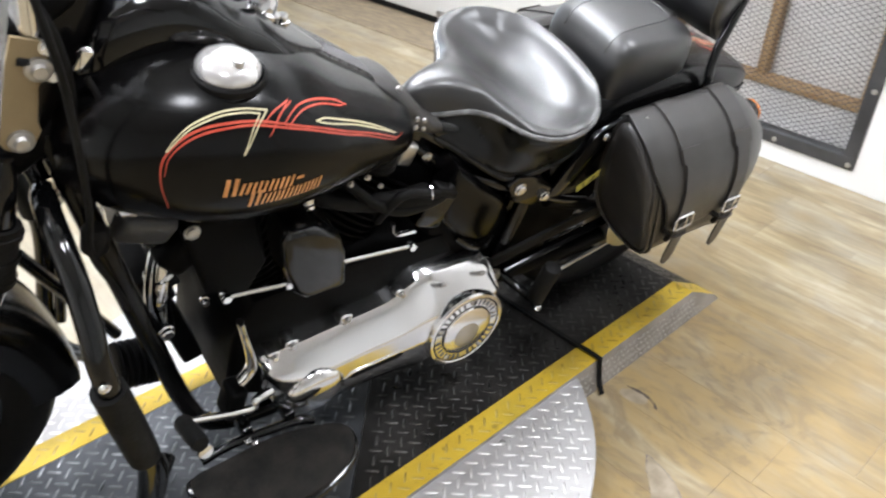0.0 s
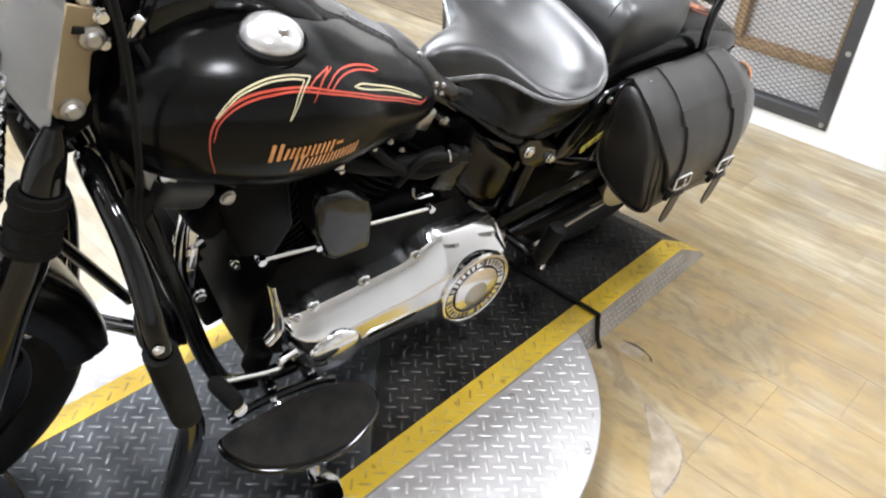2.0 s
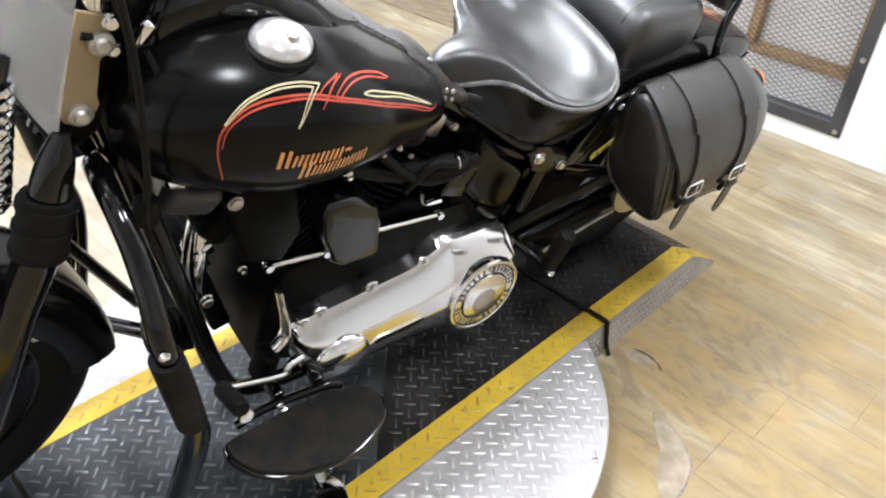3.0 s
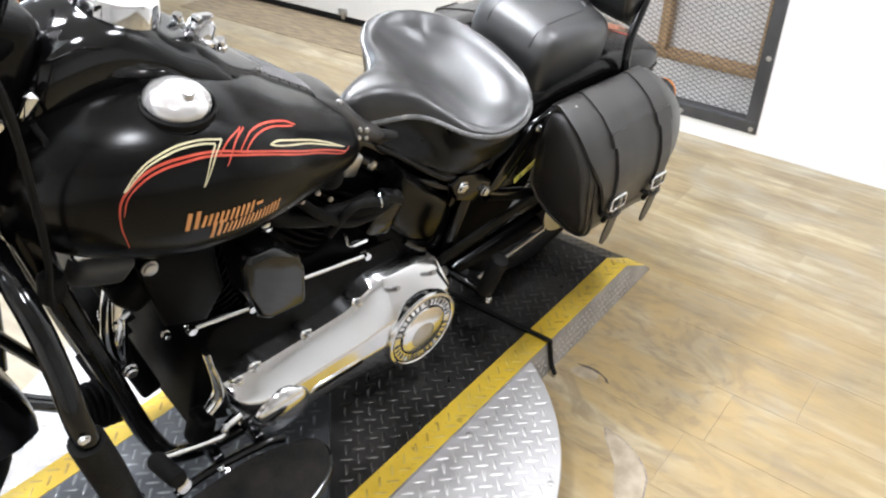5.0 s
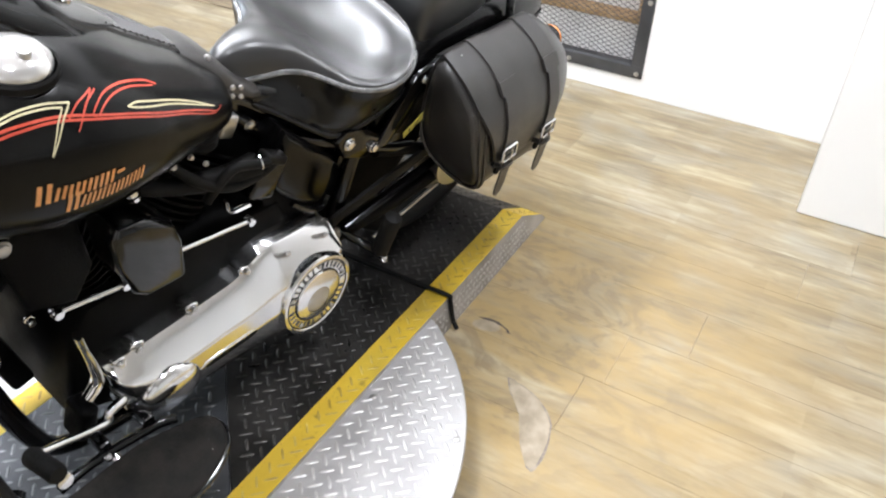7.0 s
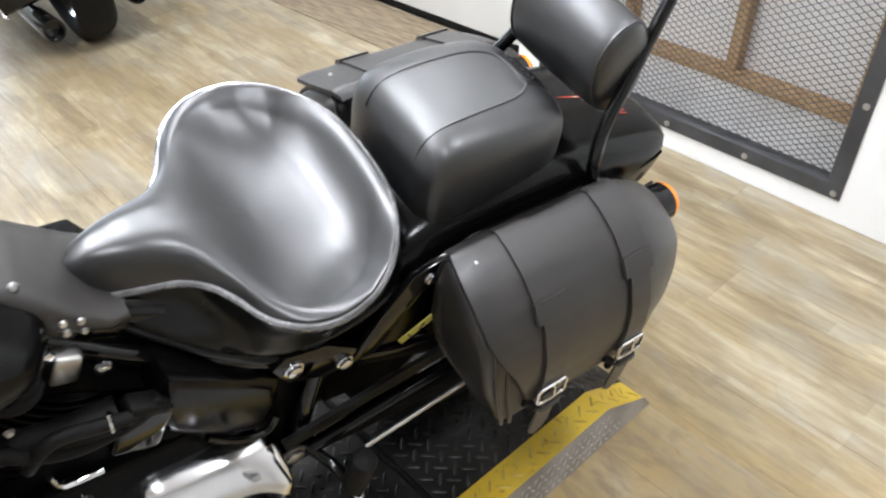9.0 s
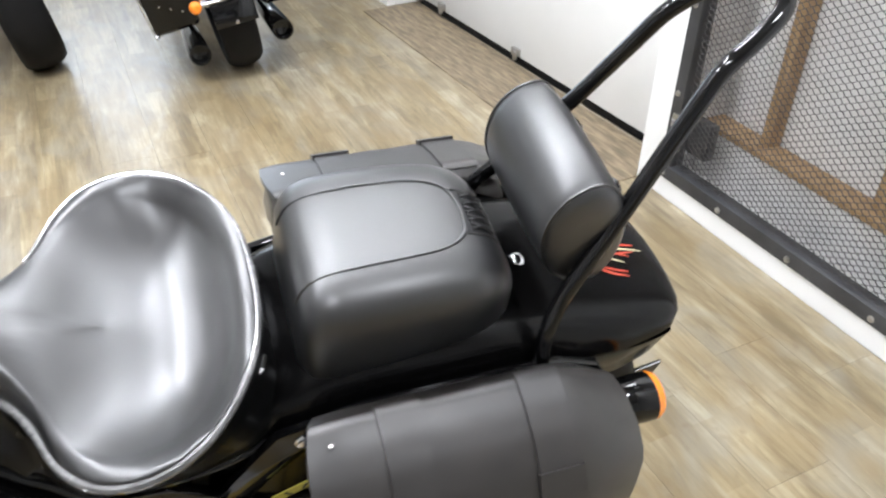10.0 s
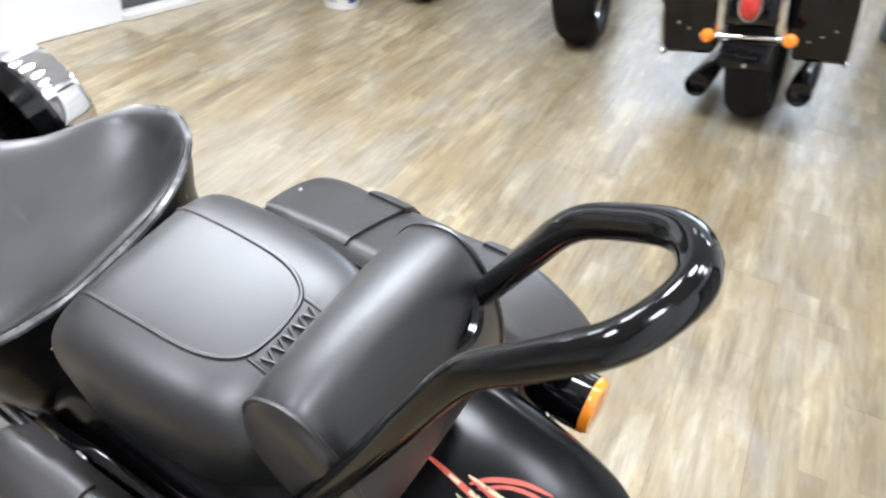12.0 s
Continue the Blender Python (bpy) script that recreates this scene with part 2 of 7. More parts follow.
PLATE = surface("silver_tread_plate", (0.40, 0.39, 0.385), (0.53, 0.52, 0.515), 7.0, (0.44, 0.58), 0.5, 0.05, 180)
# tread plate of the runway sides, a darker tone than the disc
SKIRT_PLATE = surface("side_tread_plate", (0.30, 0.285, 0.27), (0.44, 0.425, 0.41), 14.0, (0.38, 0.52), 0.6, 0.05, 180)
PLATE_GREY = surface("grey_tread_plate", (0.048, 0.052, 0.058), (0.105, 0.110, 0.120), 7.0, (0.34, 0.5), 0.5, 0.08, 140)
LUG_SILVER = surface("bright_tread_lugs", (0.52, 0.51, 0.50), (0.68, 0.67, 0.66), 20.0, (0.36, 0.48), 0.6, 0.0)
LUG_GREY = surface("polished_grey_lugs", (0.10, 0.105, 0.11), (0.24, 0.25, 0.26), 18.0, (0.28, 0.42), 0.7, 0.0)
# yellow of the lugs darkened to give them a shadow side
LUG_YELLOW = surface("rubbed_shaded_yellow_lugs", (0.30, 0.20, 0.02), (0.56, 0.42, 0.10), 22.0, (0.35, 0.5), 0.0, 0.0)
# black plate, its colour taken darker still for the bike's shadow
PLATE_BLACK = surface("black_shaded_tread_plate", (0.011, 0.0106, 0.0098), (0.038, 0.0355, 0.033), 9.0, (0.34, 0.52), 0.35, 0.08, 140, spec=0.3)
# rubbed lugs: lightened for lit tops, then dimmed for the bike's shadow
LUG_BLACK = surface("rubbed_shaded_black_lugs", (0.024, 0.023, 0.022), (0.085, 0.081, 0.077), 16.0, (0.25, 0.42), 0.7, 0.0)
YELLOW = grimy("worn_yellow_paint", (0.56, 0.37, 0.022), (0.66, 0.47, 0.04), (0.09, 0.065, 0.03))
RUBBER = surface("black_rubber", (0.003, 0.003, 0.003), (0.007, 0.0065, 0.006), 14.0, (0.5, 0.75), 0, 0.15, 200, spec=0.18)
MAT = surface("dusty_rubber_mat", (0.006, 0.0055, 0.005), (0.024, 0.021, 0.018), 26.0, (0.55, 0.8), 0, 0.3, 160, spec=0.2)
TYRE = surface("tyre_rubber", (0.004, 0.004, 0.0042), (0.008, 0.008, 0.008), 12.0, (0.55, 0.75), 0, 0.12, 240, spec=0.2)
SATIN = surface("satin_black_paint", (0.0022, 0.0022, 0.0024), (0.0035, 0.0033, 0.0033), 3.0, (0.16, 0.21), 0, 0.01, 500, spec=0.19)
GLOSS = surface("gloss_black_enamel", (0.0018, 0.0018, 0.002), (0.003, 0.003, 0.0033), 4.0, (0.07, 0.13), 0, 0.0, 90, spec=0.45)
WRINKLE = surface("black_engine_coating", (0.0018, 0.0018, 0.002), (0.0035, 0.0033, 0.0033), 12.0, (0.42, 0.6), 0, 0.3, 380, spec=0.07)
ALUMINIUM = surface("polished_aluminium", (0.84, 0.84, 0.85), (0.89, 0.89, 0.90), 5.0, (0.11, 0.17), 1.0, 0.008, 240)
CHROME = surface("chrome", (0.72, 0.72, 0.73), (0.78, 0.78, 0.79), 12.0, (0.03, 0.09), 1.0, 0.0)
CAP = surface("polished_cap", (0.70, 0.685, 0.675), (0.76, 0.75, 0.74), 12.0, (0.10, 0.17), 0.72, 0.0, coat=0.3, coat_rough=0.03)
BRUSHED = surface("dull_zinc", (0.42, 0.41, 0.40), (0.55, 0.54, 0.52), 14.0, (0.28, 0.45), 1.0, 0.05, 200)
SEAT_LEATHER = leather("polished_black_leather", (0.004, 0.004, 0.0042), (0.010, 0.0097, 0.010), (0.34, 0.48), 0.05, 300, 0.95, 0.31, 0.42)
# saddle leather again, darkened for the shade under the rim
SKIRT = leather("glossy_shaded_skirt_leather", (0.002, 0.002, 0.002), (0.004, 0.004, 0.004), (0.26, 0.36), 0.05, 300, 0.3, 0.14, 0.4)
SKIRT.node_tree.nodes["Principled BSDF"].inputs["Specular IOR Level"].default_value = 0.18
# piping colour lightened for the highlight along the bead
PIPING = surface("sheen_lightened_piping", (0.05, 0.05, 0.05), (0.15, 0.15, 0.15), 30.0, (0.18, 0.30), 0.0, 0.0, coat=1.0)
PAD_VINYL = leather("black_vinyl", (0.003, 0.003, 0.0033), (0.007, 0.007, 0.0073), (0.42, 0.52), 0.18, 520, 1.0, 0.36, 0.58)
BAG_LEATHER = leather("matt_black_leather", (0.007, 0.0058, 0.005), (0.016, 0.013, 0.011), (0.48, 0.58), 0.35, 460, 0.8, 0.40, 0.45)
CREAM = surface("cream_pinstripe", (0.55, 0.50, 0.30), (0.64, 0.58, 0.37), 40.0, (0.3, 0.4))
RED = surface("red_pinstripe", (0.46, 0.055, 0.03), (0.56, 0.085, 0.05), 40.0, (0.3, 0.4))
ORANGE = surface("orange_decal", (0.62, 0.25, 0.07), (0.72, 0.34, 0.12), 50.0, (0.3, 0.4))
AMBER = surface("amber_lens", (0.85, 0.22, 0.015), (0.95, 0.30, 0.02), 60.0, (0.08, 0.16), coat=0.5)
RED_LENS = surface("red_lens", (0.42, 0.02, 0.015), (0.52, 0.03, 0.02), 60.0, (0.06, 0.14), coat=0.5)
TAN = surface("tan_bracket", (0.25, 0.185, 0.10), (0.31, 0.235, 0.13), 10.0, (0.35, 0.5), 0.2, 0.05, 180)
SCREEN = glass("hazy_polycarbonate", (0.78, 0.78, 0.77), 0.22, 0.8)
CLIP = surface("white_nylon", (0.62, 0.62, 0.60), (0.68, 0.68, 0.67), 5.0, (0.3, 0.4), 0, 0.0)
GAUGE = surface("silver_gauge_face", (0.50, 0.50, 0.49), (0.58, 0.58, 0.57), 20.0, (0.25, 0.35), 0.3, 0.0)
PAIL = surface("white_plastic", (0.70, 0.70, 0.67), (0.78, 0.78, 0.75), 9.0, (0.35, 0.5))
TUB = surface("grey_blue_plastic", (0.12, 0.155, 0.19), (0.16, 0.20, 0.235), 9.0, (0.35, 0.5))
CORD = surface("yellow_green_cord", (0.42, 0.45, 0.07), (0.52, 0.54, 0.12), 60.0, (0.4, 0.55))
TAG = surface("yellow_warning_tag", (0.66, 0.62, 0.10), (0.74, 0.70, 0.18), 40.0, (0.3, 0.45))
BLUE = surface("blue_label", (0.03, 0.06, 0.25), (0.04, 0.08, 0.3), 40.0, (0.4, 0.5))
GREYPANEL = surface("dark_grey_door", (0.06, 0.062, 0.066), (0.085, 0.087, 0.09), 3.0, (0.4, 0.55))
BAREWALL = surface("grey_board", (0.70, 0.69, 0.68), (0.78, 0.77, 0.76), 3.0, (0.7, 0.85), 0, 0.1, 90)
DUST = surface("pale_concrete", (0.66, 0.65, 0.64), (0.80, 0.79, 0.78), 6.0, (0.7, 0.85), 0, 0.1, 120)
PAPER = surface("dark_ink", (0.05, 0.05, 0.055), (0.07, 0.07, 0.075), 40.0, (0.5, 0.6))
LAMPGLASS = node_mat("lamp_diffuser")[0]
LAMPGLASS.node_tree.nodes["Principled BSDF"].inputs["Emission Color"].default_value = (1, 0.97, 0.92, 1)
LAMPGLASS.node_tree.nodes["Principled BSDF"].inputs["Emission Strength"].default_value = 8.0


# ---- building helpers ----
def mesh_from(name, verts, faces, smooth=True, angle=40):
    me = bpy.data.meshes.new(name)
    me.from_pydata([tuple(v) for v in verts], [], faces)
    me.validate()
    bm = bmesh.new()
    bm.from_mesh(me)
    bmesh.ops.recalc_face_normals(bm, faces=bm.faces)
    bm.to_mesh(me)
    bm.free()
    if smooth:
        me.shade_smooth()
        me.set_sharp_from_angle(angle=radians(angle))
    return me


def part(name, shape, material, parent=None, label="", angle=40):
    """One mesh object from a bmesh, a mesh, or (verts, faces), under a thing or a part."""
    if isinstance(shape, bmesh.types.BMesh):
        me = bpy.data.meshes.new(name)
        bmesh.ops.recalc_face_normals(shape, faces=shape.faces)
        shape.to_mesh(me)
        shape.free()
        me.shade_smooth()
        me.set_sharp_from_angle(angle=radians(angle))
    elif isinstance(shape, tuple):
        me = mesh_from(name, *shape, angle=angle)
    else:
        me = shape
    if material is not None and not me.materials:
        me.materials.append(material)
    ob = new(name, me)
    ob.parent = parent
    if label:
        ob["label"] = label
    return ob


def thing(name, label, category, m=None, group="", kind=""):
    ob = new(name)
    ob.empty_display_size = 0.1
    if m is not None:
        ob.matrix_world = m
    return tagged(ob, label, category, group, kind)


def box(size, at=(0, 0, 0), bevel=0.003, turn=(0, 0, 0), seg=2, bm=None):
    b2 = bmesh.new()
    bmesh.ops.create_cube(b2, size=1.0)
    for v in b2.verts:
        v.co = Vector((v.co.x * size[0], v.co.y * size[1], v.co.z * size[2]))
    if bevel:
        bmesh.ops.bevel(b2, geom=b2.edges[:], offset=min(bevel, min(size) * 0.45), segments=seg, profile=0.5, affect="EDGES")
    b2.transform(pose(*at, *turn))
    return merge(bm, b2)


def merge(bm, extra):
    if bm is None:
        return extra
    me = bpy.data.meshes.new("tmp")
    extra.to_mesh(me)
    extra.free()
    bm.from_mesh(me)
    bpy.data.meshes.remove(me)
    return bm


def spline(points, steps=6, closed=False):
    """Catmull-Rom through the points."""
    p = [Vector(q) for q in points]
    out = []
    n = len(p)
    for i in range(n if closed else n - 1):
        a, b, c, d = (p[(i - 1) % n] if closed or i else p[0] * 2 - p[1], p[i], p[(i + 1) % n],
                      p[(i + 2) % n] if closed or i + 2 < n else p[-1] * 2 - p[-2])
        for k in range(steps):
            t = k / steps
            out.append(0.5 * ((2 * b) + (c - a) * t + (2 * a - 5 * b + 4 * c - d) * t * t + (3 * b - a - 3 * c + d) * t ** 3))
    if not closed:
        out.append(p[-1])
    return out


def tube(points, radius, sides=12, steps=6, closed=False, bm=None, flat=1.0, smooth=True):
    """A round bar along a smooth path; radius may be a list along the points."""
    path = spline(points, steps, closed) if smooth else [Vector(q) for q in points]
    n = len(path)
    rad = radius if isinstance(radius, (list, tuple)) else [radius] * 2
    verts, faces = [], []
    up = Vector((0, 0, 1))
    for i, p in enumerate(path):
        a, b = path[(i - 1) % n] if closed or i else path[0], path[(i + 1) % n] if closed or i < n - 1 else path[-1]
        d = (b - a).normalized()
        if i == 0:
            side = d.cross(up if abs(d.z) < 0.9 else Vector((1, 0, 0))).normalized()
        side = (side - d * side.dot(d)).normalized()
        other = d.cross(side)
        u = i / max(1, n - 1) * (len(rad) - 1)
        k = min(int(u), len(rad) - 2)
        r = rad[k] + (rad[k + 1] - rad[k]) * (u - k)
        for s in range(sides):
            an = 2 * math.pi * s / sides
            verts.append(p + side * (math.cos(an) * r) + other * (math.sin(an) * r * flat))
    for i in range(n if closed else n - 1):
        for s in range(sides):
            j, t = (i + 1) % n, (s + 1) % sides
            faces.append((i * sides + s, i * sides + t, j * sides + t, j * sides + s))
    if not closed:
        faces.append(tuple(range(sides))[::-1])
        faces.append(tuple((n - 1) * sides + s for s in range(sides)))
    if bm is not None:
        return merge(bm, bm_of(verts, faces))
    return verts, faces


def bm_of(verts, faces):
    b = bmesh.new()
    vs = [b.verts.new(v) for v in verts]
    for f in faces:
        try:
            b.faces.new([vs[i] for i in f])
        except ValueError:
            pass
    return b


def lathe(profile, m=None, seg=32, bm=None, arc=360.0, cap=True):
    """Turns (radius, height) pairs round the z axis, then places them by m."""
    m = m or Matrix()
    full = arc >= 360
    cols = seg if full else seg + 1
    verts, faces = [], []
    for i in range(cols):
        a = radians(arc) * i / seg
        for r, h in profile:
            verts.append(m @ Vector((r * math.cos(a), r * math.sin(a), h)))
    k = len(profile)
    for i in range(seg):
        j = (i + 1) % cols
        for q in range(k - 1):
            faces.append((i * k + q, j * k + q, j * k + q + 1, i * k + q + 1))
    b = bm_of(verts, faces)
    bmesh.ops.remove_doubles(b, verts=b.verts[:], dist=1e-5)
    return merge(bm, b)


def loft(sections, caps=True, closed=True):
    """Skins rings of equal count into (verts, faces)."""
    n = len(sections[0])
    verts = [Vector(p) for s in sections for p in s]
    faces = []
    for i in range(len(sections) - 1):
        for k in range(n if closed else n - 1):
            j = (k + 1) % n
            faces.append((i * n + k, i * n + j, (i + 1) * n + j, (i + 1) * n + k))
    if caps and closed:
        faces.append(tuple(range(n))[::-1])
        faces.append(tuple((len(sections) - 1) * n + k for k in range(n)))
    return verts, faces


def lerp_table(table, x):
    """Smooth value(s) at x from rows (x, a, b, ...)."""
    if x <= table[0][0]:
        return table[0][1:]
    for i in range(len(table) - 1):
        if x <= table[i + 1][0]:
            p0, p1, p2, p3 = table[max(i - 1, 0)], table[i], table[i + 1], table[min(i + 2, len(table) - 1)]
            t = (x - p1[0]) / (p2[0] - p1[0])
            out = []
            for a, b, c, d in zip(p0[1:], p1[1:], p2[1:], p3[1:]):
                m1 = (c - a) / (p2[0] - p0[0]) * (p2[0] - p1[0])
                m2 = (d - b) / (p3[0] - p1[0]) * (p2[0] - p1[0])
                out.append((2 * t ** 3 - 3 * t * t + 1) * b + (t ** 3 - 2 * t * t + t) * m1 + (-2 * t ** 3 + 3 * t * t) * c + (t ** 3 - t * t) * m2)
            return tuple(out)
    return table[-1][1:]


def superring(x, half, zlo, zhi, power=2.4, count=32, yc=0.0):
    zc, h = (zlo + zhi) / 2, (zhi - zlo) / 2
    out = []
    for i in range(count):
        a = 2 * math.pi * i / count
        c, s = math.cos(a), math.sin(a)
        out.append((x, yc + half * math.copysign(abs(c) ** (2 / power), c), zc + h * math.copysign(abs(s) ** (2 / power), s)))
    return out


def extrude_outline(points, axis, a, b, bevel=0.004, seg=2):
    """A flat outline (two coordinates each) made solid between a and b along an axis."""
    bm = bmesh.new()
    put = {"x": lambda p, v: (v, p[0], p[1]), "y": lambda p, v: (p[0], v, p[1]), "z": lambda p, v: (p[0], p[1], v)}[axis]
    lo = [bm.verts.new(put(p, a)) for p in points]
    hi = [bm.verts.new(put(p, b)) for p in points]
    n = len(points)
    bm.faces.new(lo[::-1])
    bm.faces.new(hi)
    for i in range(n):
        bm.faces.new((lo[i], lo[(i + 1) % n], hi[(i + 1) % n], hi[i]))
    bmesh.ops.recalc_face_normals(bm, faces=bm.faces)
    if bevel:
        rim = [e for e in bm.edges if all(len(f.verts) > 4 or True for f in e.link_faces) and any(len(f.verts) == n for f in e.link_faces)]
        bmesh.ops.bevel(bm, geom=rim, offset=bevel, segments=seg, profile=0.5, affect="EDGES")
    return bm


def bolt(at, r=0.008, h=0.006, axis="-y", bm=None, sides=6):
    turn = {"-y": (90, 0, 0), "y": (-90, 0, 0), "z": (0, 0, 0), "-x": (0, -90, 0), "x": (0, 90, 0)}[axis]
    m = pose(*at, *turn)
    bm = lathe([(0, 0), (r * 1.3, 0), (r * 1.3, h * 0.3), (r, h * 0.35), (r, h * 0.85), (r * 0.8, h), (0, h)], m, 10, bm)
    return bm


# ---- the room ----
def slab(name, x0, x1, y0, y1, z0, z1, material, bevel=0.002, label="", parent=None, kind="structure"):
    ob = part(name, box((x1 - x0, y1 - y0, z1 - z0), ((x0 + x1) / 2, (y0 + y1) / 2, (z0 + z1) / 2), bevel, seg=1), material, parent, label)
    if kind:
        ob["kind"] = kind
    return ob


EAST = 1.8375
floor_base = slab("floor", -4.2, 2.6, -4.7, 6.4, -0.12, -0.003, UNDER, 0, "whitewashed oak plank floor, scuffed and worn")
slab("ceiling", -4.2, 2.6, -4.7, 6.4, CEILING, CEILING + 0.12, CEIL, 0, "plain white ceiling")


def wall_with_holes(name, x0, x1, y0, y1, holes, label):
    """A wall across y between x0 and x1, cut by (ya, yb, za, zb) openings, as one mesh."""
    bm = None
    cuts = sorted(holes)
    y = y0
    for ya, yb, za, zb in cuts:
        if ya > y:
            bm = box((x1 - x0, ya - y, CEILING), ((x0 + x1) / 2, (y + ya) / 2, CEILING / 2), 0, bm=bm)
        if za > 0:
            bm = box((x1 - x0, yb - ya, za), ((x0 + x1) / 2, (ya + yb) / 2, za / 2), 0, bm=bm)
        bm = box((x1 - x0, yb - ya, CEILING - zb), ((x0 + x1) / 2, (ya + yb) / 2, (zb + CEILING) / 2), 0, bm=bm)
        y = yb
    if y < y1:
        bm = box((x1 - x0, y1 - y, CEILING), ((x0 + x1) / 2, (y + y1) / 2, CEILING / 2), 0, bm=bm)
    return tagged(part(name, bm, WALL, None, label), kind="structure")


GATE_Y0, GATE_Y1, GATE_Z0, GATE_Z1 = -0.267, 0.854, 0.070, 2.03
wall_with_holes("wall_east", EAST, EAST + 0.05, -0.94, 0.960,
                [(GATE_Y0 + 0.02, GATE_Y1 - 0.02, GATE_Z0 + 0.02, GATE_Z1 - 0.02)], "white painted wall with a wire mesh gate")
# beyond the garage door the wall goes on at a slight angle
FAR_WALL = pose(1.737, 2.985, 0, 0, 0, 3.2)
far_wall = wall_with_holes("wall_east_far", 0, 0.05, 0, 3.4, [(0.14, 0.10 + GATE_Y1 - GATE_Y0, GATE_Z0 + 0.02, GATE_Z1 - 0.02)], "white painted wall with a wire mesh gate")
far_wall.matrix_world = FAR_WALL
slab("trim_door", EAST + 0.05, 2.08, 0.94, 0.96, 0, 2.4, WALL, 0.002, "white painted door jamb")
slab("trim_door", 1.789, 2.08, 2.987, 3.007, 0, 2.4, WALL, 0.002, "white painted door jamb")
slab("wall_east_head", 1.79, EAST + 0.05, 0.962, 2.983, 2.4, CEILING, WALL, 0.002, "white painted wall over the garage door")
slab("wall_pier", 1.345, 2.0, -4.6, -0.94, 0, CEILING, WALL, 0.004, "white painted wall pier")
slab("wall_south", -4.1, 1.5, -4.7, -4.55, 0, CEILING, WALL, 0, "plain white wall")
WX0, WX1, WZ0, WZ1 = -0.9, 1.7, 1.05, 2.55
bm = box((WX0 + 1.6, 0.15, CEILING), ((WX0 - 1.6) / 2, 6.275, CEILING / 2), 0)
bm = box((2.5 - WX1, 0.15, CEILING), ((WX1 + 2.5) / 2, 6.275, CEILING / 2), 0, bm=bm)
bm = box((WX1 - WX0, 0.15, WZ0), ((WX0 + WX1) / 2, 6.275, WZ0 / 2), 0, bm=bm)
bm = box((WX1 - WX0, 0.15, CEILING - WZ1), ((WX0 + WX1) / 2, 6.275, (CEILING + WZ1) / 2), 0, bm=bm)
tagged(part("wall_north", bm, WALL, None, "plain white wall with a wide window"), kind="structure")
win = tagged(part("window_1", box((WX1 - WX0, 0.05, 0.05), ((WX0 + WX1) / 2, 6.26, WZ0 + 0.025), 0.004), DOOR, None, "wide white framed window letting in daylight"), kind="structure")
part("window_frame", box((WX1 - WX0, 0.05, 0.05), ((WX0 + WX1) / 2, 6.26, WZ1 - 0.025), 0.004), DOOR, win)
for x in (WX0 + 0.025, (2 * WX0 + WX1) / 3, (WX0 + 2 * WX1) / 3, WX1 - 0.025):
    part("mullion", box((0.05, 0.045, WZ1 - WZ0 - 0.10), (x, 6.26, (WZ0 + WZ1) / 2), 0.004), DOOR, win)
sky = bpy.data.lights.new("window_light", "AREA")
sky.shape, sky.size, sky.size_y, sky.energy, sky.color = "RECTANGLE", WX1 - WX0 - 0.12, WZ1 - WZ0 - 0.12, WINDOW_WATTS, (0.86, 0.93, 1.0)
sl = new("window_light", sky)
sl.matrix_world = pose((WX0 + WX1) / 2, 6.30, (WZ0 + WZ1) / 2, -90, 0, 0)
tagged(sl, kind="structure")
slab("wall_west", -4.2, -4.05, -4.6, 1.1, 0, CEILING, WALL, 0, "plain white wall")
slab("wall_return", -4.1, -1.83, 1.1, 1.25, 0, CEILING, WALL, 0, "plain white wall")
# the left wall runs at an angle; its own frame has x out of the wall and y along it
LEFT = pose(-1.653, 1.793, 0, 0, 0, -13.2)
for name, dims, mat, label in (("wall_left", (-0.15, 0.0, -0.72, 0.0, 0, CEILING), WALL, "white painted wall beside a dark door"),
                               ("wall_left", (-0.15, 0.0, 0.50, 4.4, 0, CEILING), WALL, "white painted wall"),
                               ("wall_left_head", (-0.15, 0.0, 0.002, 0.498, 2.1, CEILING), WALL, "white painted wall"),
                               ("pillar", (0.002, 0.10, 0.755, 0.885, 0, CEILING), WALL, "white boxed pillar"),
                               ("doorway", (0.002, 0.13, 0.890, 1.15, 0, 2.2), WRINKLE, "dark panel behind the pillar"),
                               ("door_1", (-0.11, -0.05, 0.003, 0.497, 0.03, 2.08), GREYPANEL, "dark grey closed door with a pale sill"),
                               ("door_sill", (-0.14, 0.012, 0.003, 0.497, 0.0, 0.028), DOOR, "pale metal door sill")):
    piece = slab(name, *dims, mat, 0.003, label)
    piece.matrix_world = LEFT
    if name == "door_1":
        part("door_handle", tube([(-0.045, 0.08, 1.02), (-0.01, 0.08, 1.02), (-0.005, 0.12, 1.02), (-0.005, 0.19, 1.02)], 0.009), BRUSHED, piece)

# the store behind the gates and the closed ends
BACK = EAST + 0.22
slab("wall_store", BACK, BACK + 0.1, -0.94, 0.938, 0, CEILING, BAREWALL, 0, "grey unpainted board wall")
slab("wall_store", BACK, BACK + 0.1, 3.01, 6.3, 0, CEILING, BAREWALL, 0, "grey unpainted board wall")
slab("wall_back", 2.32, 2.4, 0.8, 3.1, 0, CEILING, BAREWALL, 0, "grey board wall")
slab("floor_store", EAST + 0.052, BACK - 0.002, -0.94, 0.85, 0.0, 0.055, DUST, 0.002, "dusty pale concrete sill")
slab("floor_store", EAST + 0.002, BACK - 0.002, 3.01, 6.2, 0.0, 0.055, DUST, 0.002, "dusty pale concrete sill")
